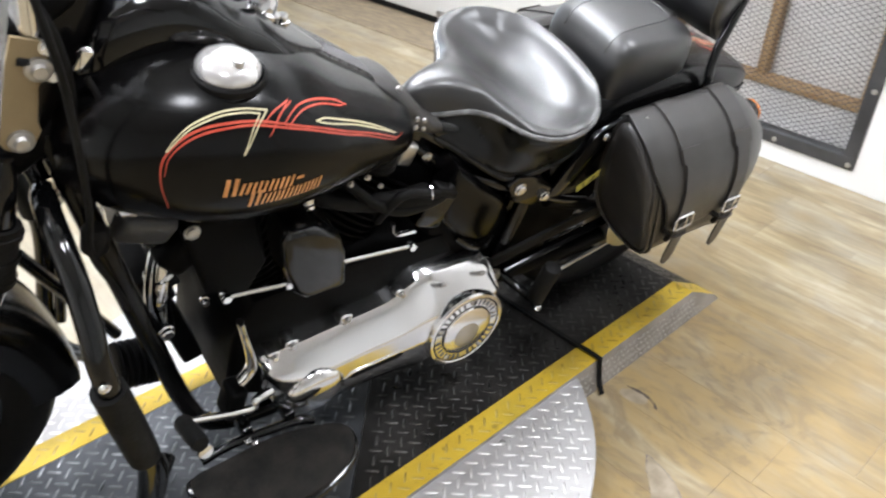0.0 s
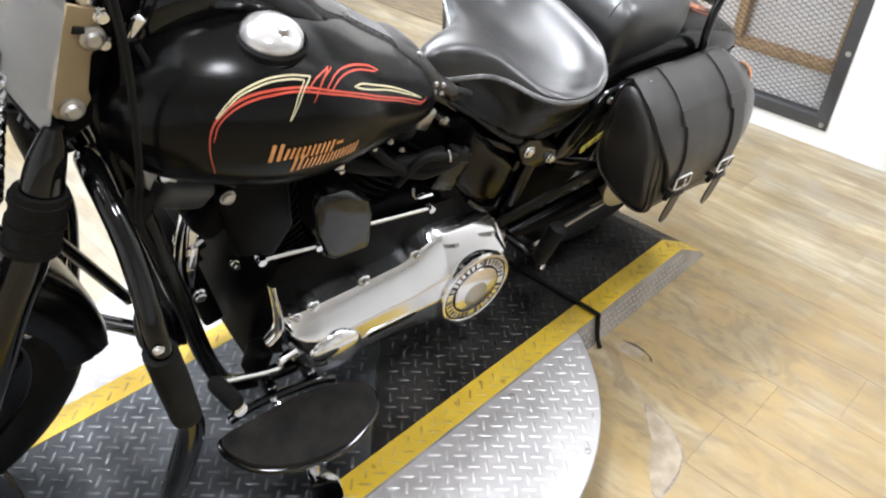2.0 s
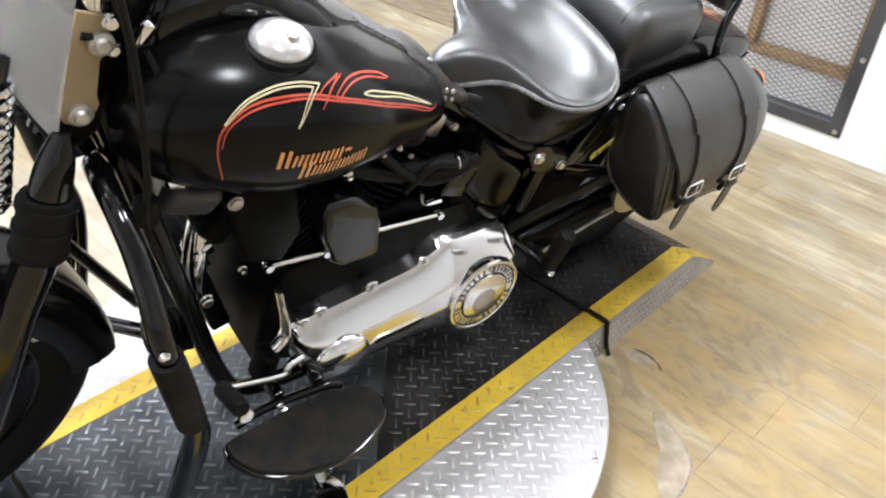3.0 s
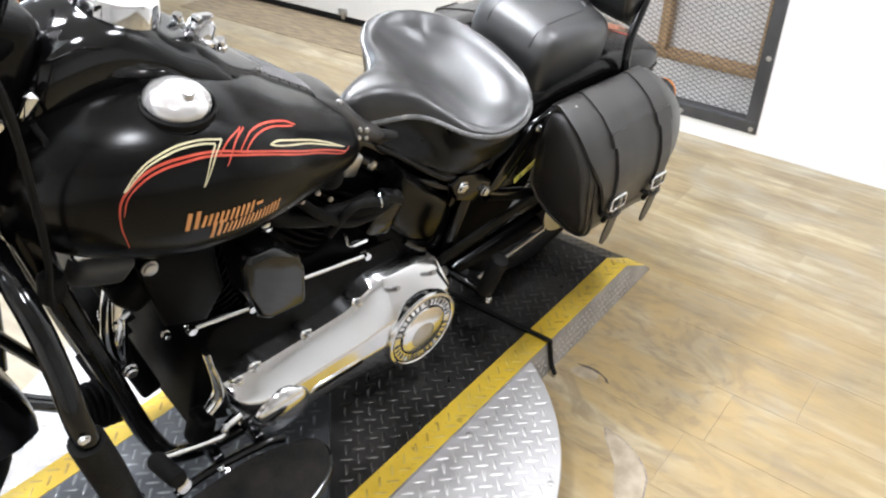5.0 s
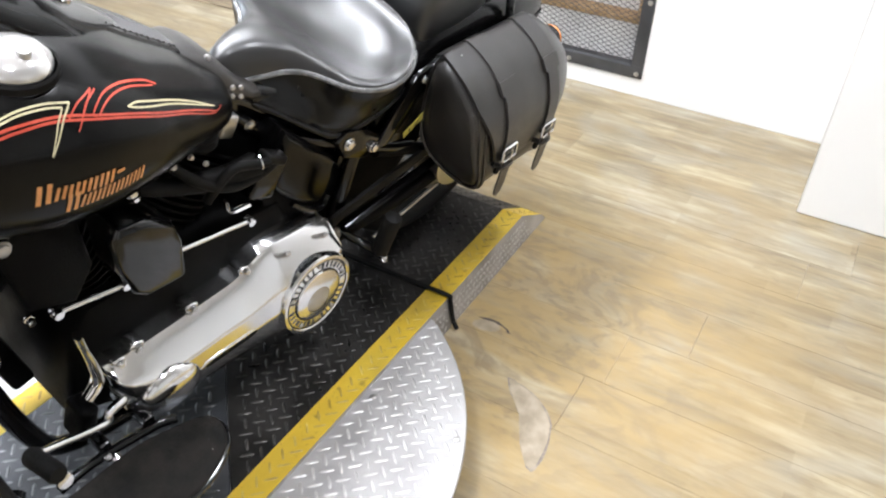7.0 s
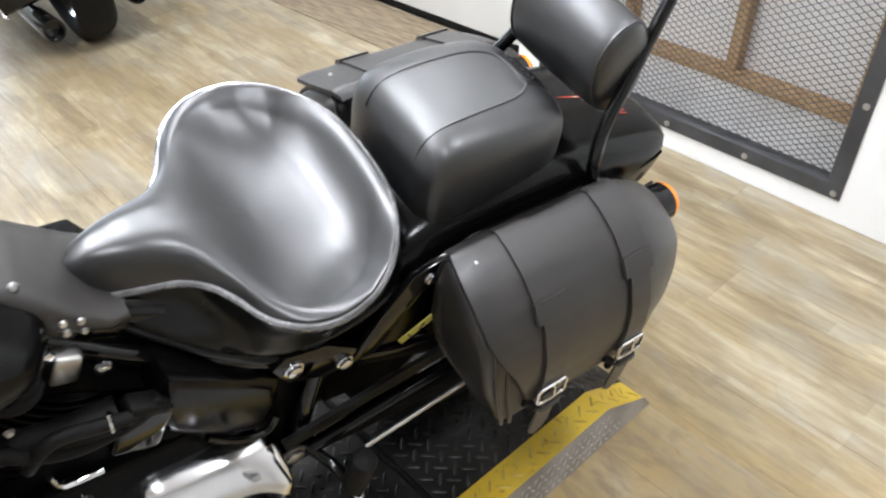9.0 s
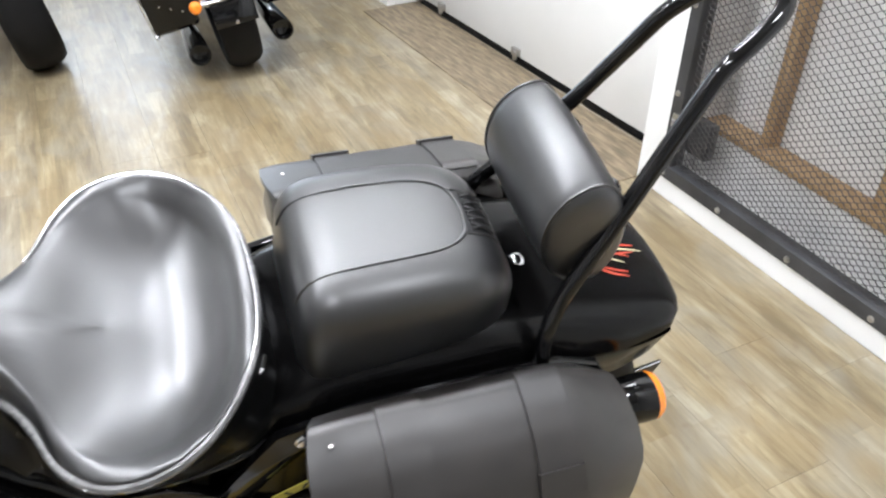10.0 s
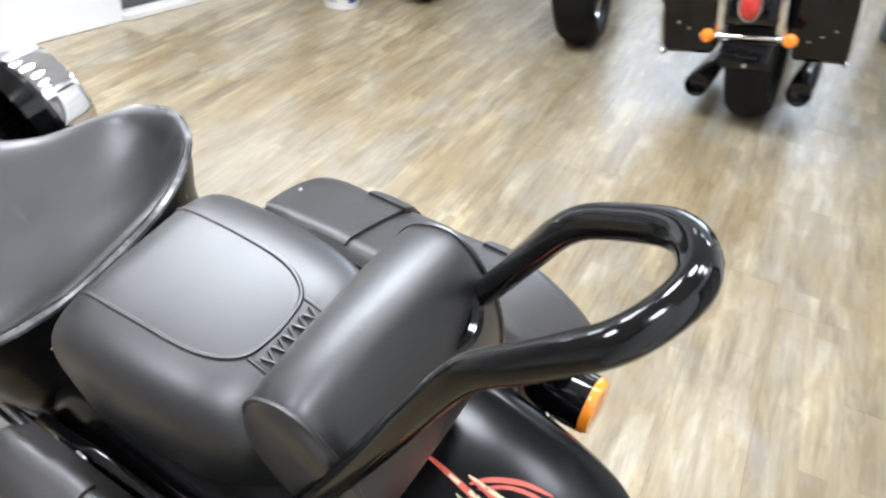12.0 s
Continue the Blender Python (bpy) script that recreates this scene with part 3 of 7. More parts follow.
for ya, yb in ((-0.9, 0.848), (3.02, 6.2)):
    slab("bottom_plate", BACK - 0.092, BACK - 0.002, ya, yb, 0.222, 0.244, TIMBER, 0.003, "rough timber bottom plate")
    slab("upstand", BACK - 0.08, BACK - 0.002, ya, yb, 0.055, 0.220, DUST, 0.002, "pale concrete upstand")
for y in (0.622, 0.223, -0.180, -0.585, 3.42, 3.83, 4.24):
    slab("stud", BACK - 0.055, BACK - 0.002, y - 0.018, y + 0.018, 0.246, CEILING, TIMBER, 0.003, "raw timber stud")
slab("return_board", EAST + 0.052, BACK - 0.002, 0.851, 0.936, 0.0, CEILING, BAREWALL, 0.002, "grey unpainted board return")


def mesh_gate():
    """Steel angle frame, expanded metal, bolts and a latch."""
    g = thing("mesh_gate", "dark steel framed gate of expanded mesh on the white wall", "gate", group="wire gates")
    w = 0.046
    y0, y1, z0, z1 = GATE_Y0, GATE_Y1, GATE_Z0, GATE_Z1
    for name, size, at in (("frame_bar", (0.007, y1 - y0, w), (EAST - 0.004, (y0 + y1) / 2, z0 + w / 2)),
                           ("frame_bar", (0.007, y1 - y0, w), (EAST - 0.004, (y0 + y1) / 2, z1 - w / 2)),
                           ("frame_bar", (0.0065, w, z1 - z0 - 2 * w), (EAST - 0.004, y0 + w / 2, (z0 + z1) / 2)),
                           ("frame_bar", (0.0065, w, z1 - z0 - 2 * w), (EAST - 0.004, y1 - w / 2, (z0 + z1) / 2))):
        part(name, box(size, at, 0.0015, seg=1), STEEL_DARK, g)
    for a, b in (((0.045, y1 - y0 - 2 * w, 0.005), (EAST + 0.02, (y0 + y1) / 2, z0 + w)), ((0.045, 0.005, z1 - z0 - 2 * w), (EAST + 0.02, y0 + w, (z0 + z1) / 2)),
                 ((0.045, 0.005, z1 - z0 - 2 * w), (EAST + 0.02, y1 - w, (z0 + z1) / 2))):
        part("angle_flange", box(a, b, 0.001, seg=1), STEEL_DARK, g)
    # expanded metal: rows of zigzag strands
    lwd, swd, t, dep = 0.0335, 0.0185, 0.0018, 0.0028
    verts, faces = [], []
    ya, yb, za, zb = y0 + 0.02, y1 - 0.02, z0 + 0.02, z1 - 0.02
    x = EAST + 0.012
    rows, cols = int((zb - za) / (swd / 2)), int((yb - ya) / (lwd / 2))
    for r in range(rows):
        base = len(verts)
        for c in range(cols + 1):
            yy = ya + c * lwd / 2
            zz = za + r * swd / 2 + (swd / 2 if (c + r) % 2 else 0.0)
            tilt = 0.0025 if (c + r) % 2 else -0.0025
            verts += [(x + tilt, yy, zz - t / 2), (x + tilt, yy, zz + t / 2), (x + tilt + dep, yy, zz + t / 2), (x + tilt + dep, yy, zz - t / 2)]
        for c in range(cols):
            a, b = base + c * 4, base + c * 4 + 4
            for k in range(4):
                faces.append((a + k, a + (k + 1) % 4, b + (k + 1) % 4, b + k))
    me = bpy.data.meshes.new("expanded_mesh")
    me.from_pydata(verts, [], faces)
    part("expanded_mesh", me, MESH_STEEL, g, "expanded steel diamond mesh")
    ys = [y0 + 0.021 + k * 0.2745 for k in range(5)]
    for yy in ys:
        for zz in (z0 + 0.018, z1 - 0.018):
            part("bolt", bolt((EAST - 0.0075, min(yy, y1 - 0.02), zz), 0.0075, 0.006, "-x"), BRUSHED, g)
    for k in range(1, 7):
        for yy in (y0 + 0.018, y1 - 0.018):
            part("bolt", bolt((EAST - 0.0075, yy, z0 + 0.02 + k * 0.27), 0.0075, 0.006, "-x"), BRUSHED, g)
    part("lock_box", box((0.04, 0.085, 0.115), (EAST + 0.045, y1 - 0.105, z0 + 0.165), 0.004), STEEL_DARK, g, "grey steel lock box")
    part("latch", tube([(EAST - 0.012, y1 - 0.022, z0 + 0.205), (EAST - 0.022, y1 - 0.045, z0 + 0.205), (EAST - 0.022, y1 - 0.083, z0 + 0.195), (EAST - 0.022, y1 - 0.088, z0 + 0.165),
                        (EAST - 0.022, y1 - 0.080, z0 + 0.125)], 0.005, 8), BRUSHED, g, "bent zinc latch lever")
    part("latch_plate", box((0.006, 0.05, 0.045), (EAST - 0.011, y1 - 0.045, z0 + 0.205), 0.002), BRUSHED, g)
    return g


gate = mesh_gate()
copy_thing(gate, FAR_WALL @ pose(-EAST, 0.12 - GATE_Y0, 0))


def garage_door():
    d = thing("garage_door", "closed white sectional garage door with a black bottom seal", "garage door", pose(1.988, 1.97, 0, 0, 0, 3.0))
    y0, y1, x = -0.985, 0.985, 0.0
    h = 0.56
    for k in range(4):
        z0 = 0.035 + k * h
        part("panel", box((0.045, y1 - y0, h - 0.006), (x, (y0 + y1) / 2, z0 + h / 2), 0.004), DOOR, d)
    part("bottom_seal", box((0.038, y1 - y0, 0.03), (x, (y0 + y1) / 2, 0.018), 0.006), RUBBER, d, "black rubber bottom seal")
    for y in (0.03, 0.72):
        br = part("bracket", box((0.02, 0.05, 0.035), (x - 0.033, y, 0.062), 0.003), BRUSHED, d, "small zinc bracket")
        part("roller", lathe([(0, -0.02), (0.010, -0.02), (0.012, 0), (0.010, 0.02), (0, 0.02)], pose(x - 0.045, y - 0.012, 0.052, 0, 0, 0), 12), BRUSHED, br)
    part("pull", tube([(x - 0.025, -0.14, 0.52), (x - 0.05, -0.14, 0.51), (x - 0.05, -0.14, 0.45), (x - 0.03, -0.14, 0.42)], 0.006, 8), BRUSHED, d, "small dark pull hook")
    part("track", box((0.03, 0.025, 2.2), (-0.045, 0.945, 1.13), 0.004), BRUSHED, d, "zinc vertical track")
    for z in (0.10, 0.17, 0.24):
        part("track_bolt", bolt((-0.06, 0.942, z), 0.007, 0.012, "-x"), BRUSHED, d)
    return d


garage_door()
ply = slab("threshold", -0.165, 0.16, -1.0, 1.0, -0.001, 0.005, PLY, 0.002, "worn brown plywood threshold strip")
ply.matrix_world = pose(1.80, 1.96, 0, 0, 0, 2.6)


# ceiling lamps, seen only in the polished parts
def ceiling_lamp():
    l = thing("ceiling_lamp", "round white high bay ceiling lamp", "ceiling lamp", pose(0, 0, 0), group="ceiling lamps")
    part("housing", lathe([(0, 0.10), (0.10, 0.10), (0.12, 0.06), (0.20, 0.03), (0.21, 0.0), (0.195, 0.0), (0.19, 0.02), (0, 0.02)], None, 24), BRUSHED, l)
    part("stem", tube([(0, 0, 0.10), (0, 0, 0.16)], 0.012, 8, smooth=False), BRUSHED, l)
    return l


first_lamp = ceiling_lamp()
for k, (x, y, watts) in enumerate(LAMPS):
    m = pose(x, y, CEILING - 0.16)
    if k == 0:
        first_lamp.matrix_world = m
    else:
        copy_thing(first_lamp, m)
    data = bpy.data.lights.new("lamp_light", "AREA")
    data.shape, data.size, data.energy, data.color = "DISK", 0.40, watts, (1.0, 0.985, 0.985)
    li = new("lamp_light", data)
    li.matrix_world = pose(x, y, CEILING - 0.155)
    tagged(li, kind="structure")


# ---- turntable with its runway ----
DECK = 0.085
DISC = 0.077
CX, RADIUS = -0.2485, 0.6115
SEAM_R, SEAM_F = 0.353, 2 * CX - 0.353
END_R, END_F = 0.903, 2 * CX - 0.903
BEND_R, BEND_F = 0.762, 2 * CX - 0.762
EDGE, INNER = 0.297, 0.236
# the runway lies a little off the middle of the turntable
MID = pose(0, 0.005, 0)


def deck_z(x):
    """Height of the runway's top along x."""
    if BEND_F <= x <= BEND_R:
        return DECK
    if x > BEND_R:
        return DECK + (0.008 - DECK) * (x - BEND_R) / (END_R - BEND_R)
    return DECK + (0.008 - DECK) * (BEND_F - x) / (BEND_F - END_F)


def lugs(name, keep, parent, material, zf, x0, x1, y0, y1, seed, label=""):
    """Raised tread lugs in a basket pattern over a region, all in one part."""
    rnd = random.Random(seed)
    s, half, wid, hgt = 0.0262, 0.0165, 0.0036, 0.0026
    verts, faces = [], []
    c = math.cos(math.pi / 4)
    reach = int((max(x1 - x0, y1 - y0) + 0.1) / s) + 2
    mx, my = (x0 + x1) / 2, (y0 + y1) / 2
    for i in range(-reach, reach):
        for j in range(-reach, reach):
            u, v = i * s, j * s
            x, y = round(mx / 0.05) * 0.05 + (u - v) * c, (u + v) * c
            if not (x0 < x < x1 and y0 < y < y1 and keep(x, y)):
                continue
            a = math.pi / 4 + (math.pi / 2 if (i + j) % 2 else 0)
            dx, dy = math.cos(a), math.sin(a)
            z = zf(x)
            slope = (zf(x + 0.005) - zf(x - 0.005)) / 0.01
            b = len(verts)
            hh = hgt * rnd.uniform(0.75, 1.05)
            for p, q, h in ((-half, 0, 0), (-half * 0.55, -wid, 0), (half * 0.55, -wid, 0), (half, 0, 0), (half * 0.55, wid, 0), (-half * 0.55, wid, 0),
                            (-half * 0.62, 0, hh), (half * 0.62, 0, hh)):
                px, py = p * dx - q * dy, p * dy + q * dx
                verts.append((x + px, y + py, z + slope * px + h - (0.0004 if h == 0 else 0)))
            faces += [(b, b + 1, b + 6), (b + 1, b + 2, b + 7, b + 6), (b + 2, b + 3, b + 7), (b + 3, b + 4, b + 7), (b + 4, b + 5, b + 6, b + 7), (b + 5, b, b + 6)]
    me = bpy.data.meshes.new(name)
    me.from_pydata(verts, [], faces)
    me.shade_smooth()
    return tagged(part(name, me, material, parent, label), kind="stuff")


table = thing("turntable", "round silver tread plate turntable set on the plank floor", "turntable", MID)
part("disc", lathe([(0, DISC), (RADIUS - 0.002, DISC), (RADIUS, DISC - 0.002), (RADIUS, DISC - 0.008), (RADIUS - 0.03, DISC - 0.009), (RADIUS - 0.03, 0.0), (0, 0)], pose(CX, 0.014, 0), 96), PLATE, table, "silver tread plate disc")
lugs("tread", lambda x, y: math.hypot(x - CX, y - 0.014) < RADIUS - 0.012 and abs(y) > EDGE + 0.004, table, LUG_SILVER, lambda x: DISC, CX - RADIUS, CX + RADIUS, -RADIUS, RADIUS, 3)
for x, y in ((0.002, -0.525), (0.003, -0.320), (-0.36, -0.545), (-0.40, 0.36), (-0.55, 0.42)):
    part("rivet", bolt((x, y, DISC), 0.006, 0.0035, "z"), BRUSHED, table)

run = thing("runway", "tread plate motorcycle runway with yellow painted edges on the turntable", "ramp", MID)


def strip(x0, x1, ya, yb, lift, base_gap=0.012, n=24):
    """A length of runway between two edges in y, following its slope, with thickness down to the disc or floor."""
    xs = sorted({x0, x1} | {v for v in (BEND_R, BEND_F) if x0 < v < x1})
    secs = []
    for x in xs:
        z = deck_z(x) + lift
        secs.append([(x, ya, max(z - base_gap, 0.001)), (x, yb, max(z - base_gap, 0.001)), (x, yb, z), (x, ya, z)])
    return loft(secs)


def split_x(y):
    """The slanted joint between the grey front plate and the blackened one."""
    return -0.096 + y


GAP = 0.004
# deck plates: grey in front of the slanted joint, black behind it, black ramp at the rear
joint = [split_x(-INNER), split_x(INNER)]
part("deck_plate", extrude_outline([(SEAM_F + GAP, -INNER), (joint[0], -INNER), (joint[1], INNER), (SEAM_F + GAP, INNER)], "z", DISC, DECK, 0.001, 1), PLATE_GREY, run, "grey tread plate")
part("deck_plate", extrude_outline([(joint[0] + 0.002, -INNER), (SEAM_R - GAP, -INNER), (SEAM_R - GAP, INNER), (joint[1] + 0.002, INNER)], "z", DISC, DECK, 0.001, 1), PLATE_BLACK, run, "blackened tread plate, darkened further for shadow")
part("ramp_plate", strip(SEAM_R + GAP, END_R, -INNER, INNER, 0), PLATE_BLACK, run, "blackened ramp plate, darkened further for shadow", 20)
part("ramp_plate", strip(END_F, SEAM_F - GAP, -INNER, INNER, 0), PLATE_GREY, run, "grey ramp plate", 20)
for sy in (-1, 1):
    ya, yb = (-EDGE, -INNER) if sy < 0 else (INNER, EDGE)
    for xa, xb in ((SEAM_F + GAP, SEAM_R - GAP), (SEAM_R + GAP, END_R - 0.006), (END_F + 0.006, SEAM_F - GAP)):
        part("edge_strip", strip(xa, xb, ya, yb, 0.0004), YELLOW, run, "yellow painted tread strip", 20)
    # sloped side skirts of silver tread plate
    for xa, xb in ((SEAM_R + GAP, END_R), (END_F, SEAM_F - GAP), (SEAM_F + GAP, SEAM_R - GAP)):
        xs = sorted({xa, xb} | {v for v in (BEND_R, BEND_F) if xa < v < xb})
        secs = []
        for x in xs:
            z = deck_z(x) - 0.0005
            secs.append([(x, sy * EDGE, z), (x, sy * (EDGE + 0.014), 0.0), (x, sy * (EDGE - 0.004), 0.0), (x, sy * (EDGE - 0.004), z)])
        part("side_skirt", loft(secs), SKIRT_PLATE, run, "silver tread plate side", 20)
inside = lambda x, y: abs(y) < INNER - 0.006
lugs("tread", lambda x, y: inside(x, y) and x < split_x(y) - 0.012 and abs(x - SEAM_F) > 0.02, run, LUG_GREY, deck_z, END_F + 0.02, 0.3, -INNER, INNER, 5)
lugs("tread", lambda x, y: inside(x, y) and x > split_x(y) + 0.016 and abs(x - SEAM_R) > 0.02, run, LUG_BLACK, deck_z, -0.4, END_R - 0.02, -INNER, INNER, 6)
lugs("tread", lambda x, y: INNER + 0.008 < abs(y) < EDGE - 0.008 and abs(x - SEAM_R) > 0.02 and abs(x - SEAM_F) > 0.02, run, LUG_YELLOW, deck_z, END_F + 0.02, END_R - 0.02, -EDGE, EDGE, 7)
# lugs on the near skirts, slanting each way in turn
verts, faces = [], []
for i in range(-60, 62):
    for row in range(5):
        x = CX + i * 0.0185 + (row % 2) * 0.00925
        top = deck_z(x)
        z = 0.011 + row * 0.0165
        if z > top - 0.010 or abs(x - SEAM_R) < 0.014 or abs(x - SEAM_F) < 0.014:
            continue
        for sy in (-1, 1):
            y = sy * (EDGE + 0.014 * (1 - z / top))
            sl = 1 if (i + row) % 2 else -1
            b = len(verts)
            for p, q, h in ((-0.0085, 0, 0), (0, -0.0028, 0), (0.0085, 0, 0), (0, 0.0028, 0), (-0.004, 0, 0.0016), (0.004, 0, 0.0016)):
                c, d = p * 0.707 - q * 0.707 * sl, p * 0.707 * sl + q * 0.707
                verts.append((x + c, y + sy * (h - 0.0002) - sy * 0.014 * d / top, z + d))
            faces += [(b, b + 1, b + 4), (b + 1, b + 5, b + 4), (b + 1, b + 2, b + 5), (b + 2, b + 3, b + 5), (b + 3, b + 4, b + 5), (b + 3, b, b + 4)]
tagged(part("skirt_tread", (verts, faces), LUG_SILVER, run), kind="stuff")


def side_lugs(x0, x1, sy):
    """Slanted lugs up the ramp's side."""
    verts, faces = [], []
    x = x0 + 0.01
    k = 0
    while x < x1 - 0.03:
        top = deck_z(x + 0.01)
        rows = [0.3, 0.72] if top > 0.05 else [0.5]
        for f in rows:
            z = top * f
            y = sy * (EDGE + 0.014 * (1 - f))
            b = len(verts)
            s = 1 if k % 2 else -1
            for p, q, h in ((-0.012, -0.009 * s, 0), (-0.004, -0.006 * s + 0.003, 0), (0.012, 0.009 * s, 0), (0.004, 0.006 * s - 0.003, 0), (0, 0, 0.002)):
                verts.append((x + p, y + sy * h, z + q))
            faces += [(b, b + 1, b + 4), (b + 1, b + 2, b + 4), (b + 2, b + 3, b + 4), (b + 3, b, b + 4)]
            k += 1
        x += 0.017
    me = bpy.data.meshes.new("tread")
    me.from_pydata(verts, [], faces)
    return tagged(part("tread", me, PLATE, run), kind="stuff")


for sy in (-1, 1):
    side_lugs(SEAM_R + 0.01, END_R - 0.05, sy)
    side_lugs(0.25, SEAM_R - 0.01, sy)

# the black strap that lies over the joint and hangs down the side
strap = thing("tie_strap", "black rubber strap lying across the runway joint", "strap")
part("webbing", tube([(0.341, -0.327, 0.007), (0.349, -0.309, 0.03), (0.352, -0.299, 0.081), (0.353, -0.289, 0.0925), (0.353, -0.19, 0.0915), (0.353, -0.03, 0.0915), (0.353, 0.2, 0.0915), (0.353, 0.295, 0.0925), (0.353, 0.307, 0.081), (0.352, 0.318, 0.01)], 0.0062, 8, 5, flat=0.75), RUBBER, strap)


STEER_ANGLE = 9.0
# pinstripe paths on the tank's side, as (length, height)
ART_CREAM_A = [(-0.4986, 0.8542), (-0.4835, 0.8689), (-0.4622, 0.8814), (-0.4294, 0.8893), (-0.3969, 0.8887), (-0.3683, 0.8822)]
ART_CREAM_B = [(-0.4978, 0.8535), (-0.4825, 0.8667), (-0.4617, 0.8788), (-0.4291, 0.8863), (-0.399, 0.8857), (-0.3788, 0.8814)]
ART_V_A = [(-0.3683, 0.8822), (-0.3871, 0.8705), (-0.4118, 0.8438)]
ART_V_B = [(-0.3788, 0.8814), (-0.3944, 0.869), (-0.412, 0.8449)]
ART_RED_A = [(-0.5033, 0.768), (-0.5094, 0.808), (-0.5053, 0.8395), (-0.4893, 0.8594), (-0.4654, 0.8733), (-0.4345, 0.8791), (-0.3907, 0.8768), (-0.3482, 0.864), (-0.285, 0.8361), (-0.1979, 0.7873), (-0.1573, 0.7633), (-0.1349, 0.7501), (-0.1218, 0.7494)]
ART_RED_B = [(-0.5049, 0.8225), (-0.497, 0.8453), (-0.4789, 0.8618), (-0.4557, 0.8715), (-0.4287, 0.8749), (-0.3923, 0.8734), (-0.3497, 0.8609), (-0.298, 0.8391), (-0.2156, 0.7941), (-0.1614, 0.7612), (-0.1381, 0.7491)]
ART_N_A = [(-0.3802, 0.8706), (-0.3607, 0.8783), (-0.3341, 0.8806)]
ART_N_B = [(-0.3341, 0.8806), (-0.3556, 0.8718), (-0.3747, 0.8579)]
ART_N_C = [(-0.3747, 0.8579), (-0.353, 0.8738), (-0.3292, 0.8784)]
ART_HOOK = [(-0.2313, 0.8325), (-0.255, 0.8488), (-0.2916, 0.8653), (-0.3227, 0.872), (-0.3467, 0.8665), (-0.3472, 0.8608)]
ART_HOOK_B = [(-0.2388, 0.836), (-0.2767, 0.8557), (-0.3072, 0.8651), (-0.3295, 0.8654), (-0.3422, 0.8591), (-0.3202, 0.8493)]
ART_CREAM_C = [(-0.2998, 0.8505), (-0.2785, 0.8441), (-0.2304, 0.8183), (-0.1765, 0.7844), (-0.1376, 0.7577)]
ART_CREAM_D = [(-0.2998, 0.8505), (-0.2849, 0.8419), (-0.2331, 0.816), (-0.1784, 0.7826), (-0.1376, 0.7577)]
NAME_A = [(-0.4417, 0.8005), (-0.346, 0.793)]
NAME_B = [(-0.4103, 0.7755), (-0.3016, 0.7706)]


# ---- the motorcycle: x to its rear, y to its right, z up; it leans on its stand ----
bike = thing("motorcycle", "satin black cruiser motorcycle with pinstriped tank, leaning on its stand", "motorcycle", pose(0.001, 0.113, 0.089, 13.72, 0.19, -7.15))

TANK = [(-0.612, 0.054, 0.765, 0.816), (-0.6, 0.093, 0.745, 0.849), (-0.565, 0.147, 0.713, 0.89), (-0.51, 0.183, 0.69, 0.918), (-0.43, 0.212, 0.664, 0.93), (-0.35, 0.218, 0.66, 0.918), (-0.27, 0.202, 0.661, 0.882), (-0.19, 0.172, 0.662, 0.828), (-0.12, 0.146, 0.666, 0.782), (-0.085, 0.125, 0.674, 0.756), (-0.062, 0.085, 0.687, 0.738), (-0.052, 0.04, 0.698, 0.724)]
TANK_POWER = 2.5


def tank_section(x):
    return lerp_table(TANK, x)


def tank_y(x, z):
    """The left side of the tank at a length and height."""
    w, lo, hi = tank_section(x)
    u = min(abs(z - (lo + hi) / 2) / ((hi - lo) / 2), 0.999)
    return -w * (1 - u ** TANK_POWER) ** (1 / TANK_POWER)


def tank_top(x, y):
    w, lo, hi = tank_section(x)
    u = min(abs(y) / w, 0.999)
    return (lo + hi) / 2 + (hi - lo) / 2 * (1 - u ** TANK_POWER) ** (1 / TANK_POWER)


xs = [-0.612 + 0.560 * k / 48 for k in range(49)]
tank = part("fuel_tank", loft([superring(x, *tank_section(x), TANK_POWER, 48) for x in xs]), SATIN, bike, "satin black fuel tank", 60)


def ribbon(points, widths, material, name, parent, lift=0.0009, label="", steps=7):
    """A painted stripe laid on the tank's left side: points of (x, z)."""
    path = [(p.x, p.z) for p in spline([(a, 0, b) for a, b in points], steps)]
    n = len(path)
    verts, faces = [], []
    for i, (x, z) in enumerate(path):
        a, b = path[max(i - 1, 0)], path[min(i + 1, n - 1)]
        d = Vector((b[0] - a[0], b[1] - a[1])).normalized()
        u = i / (n - 1) * (len(widths) - 1)
        k = min(int(u), len(widths) - 2)
        w = widths[k] + (widths[k + 1] - widths[k]) * (u - k)
        for s in (-0.5, 0.5):
            px, pz = x - d.y * w * s, z + d.x * w * s
            verts.append((px, tank_y(px, pz) - lift, pz))
    for i in range(n - 1):
        faces.append((2 * i, 2 * i + 1, 2 * i + 3, 2 * i + 2))
    return part(name, (verts, faces), material, parent, label)


# pinstripes
PIN = 0.0017
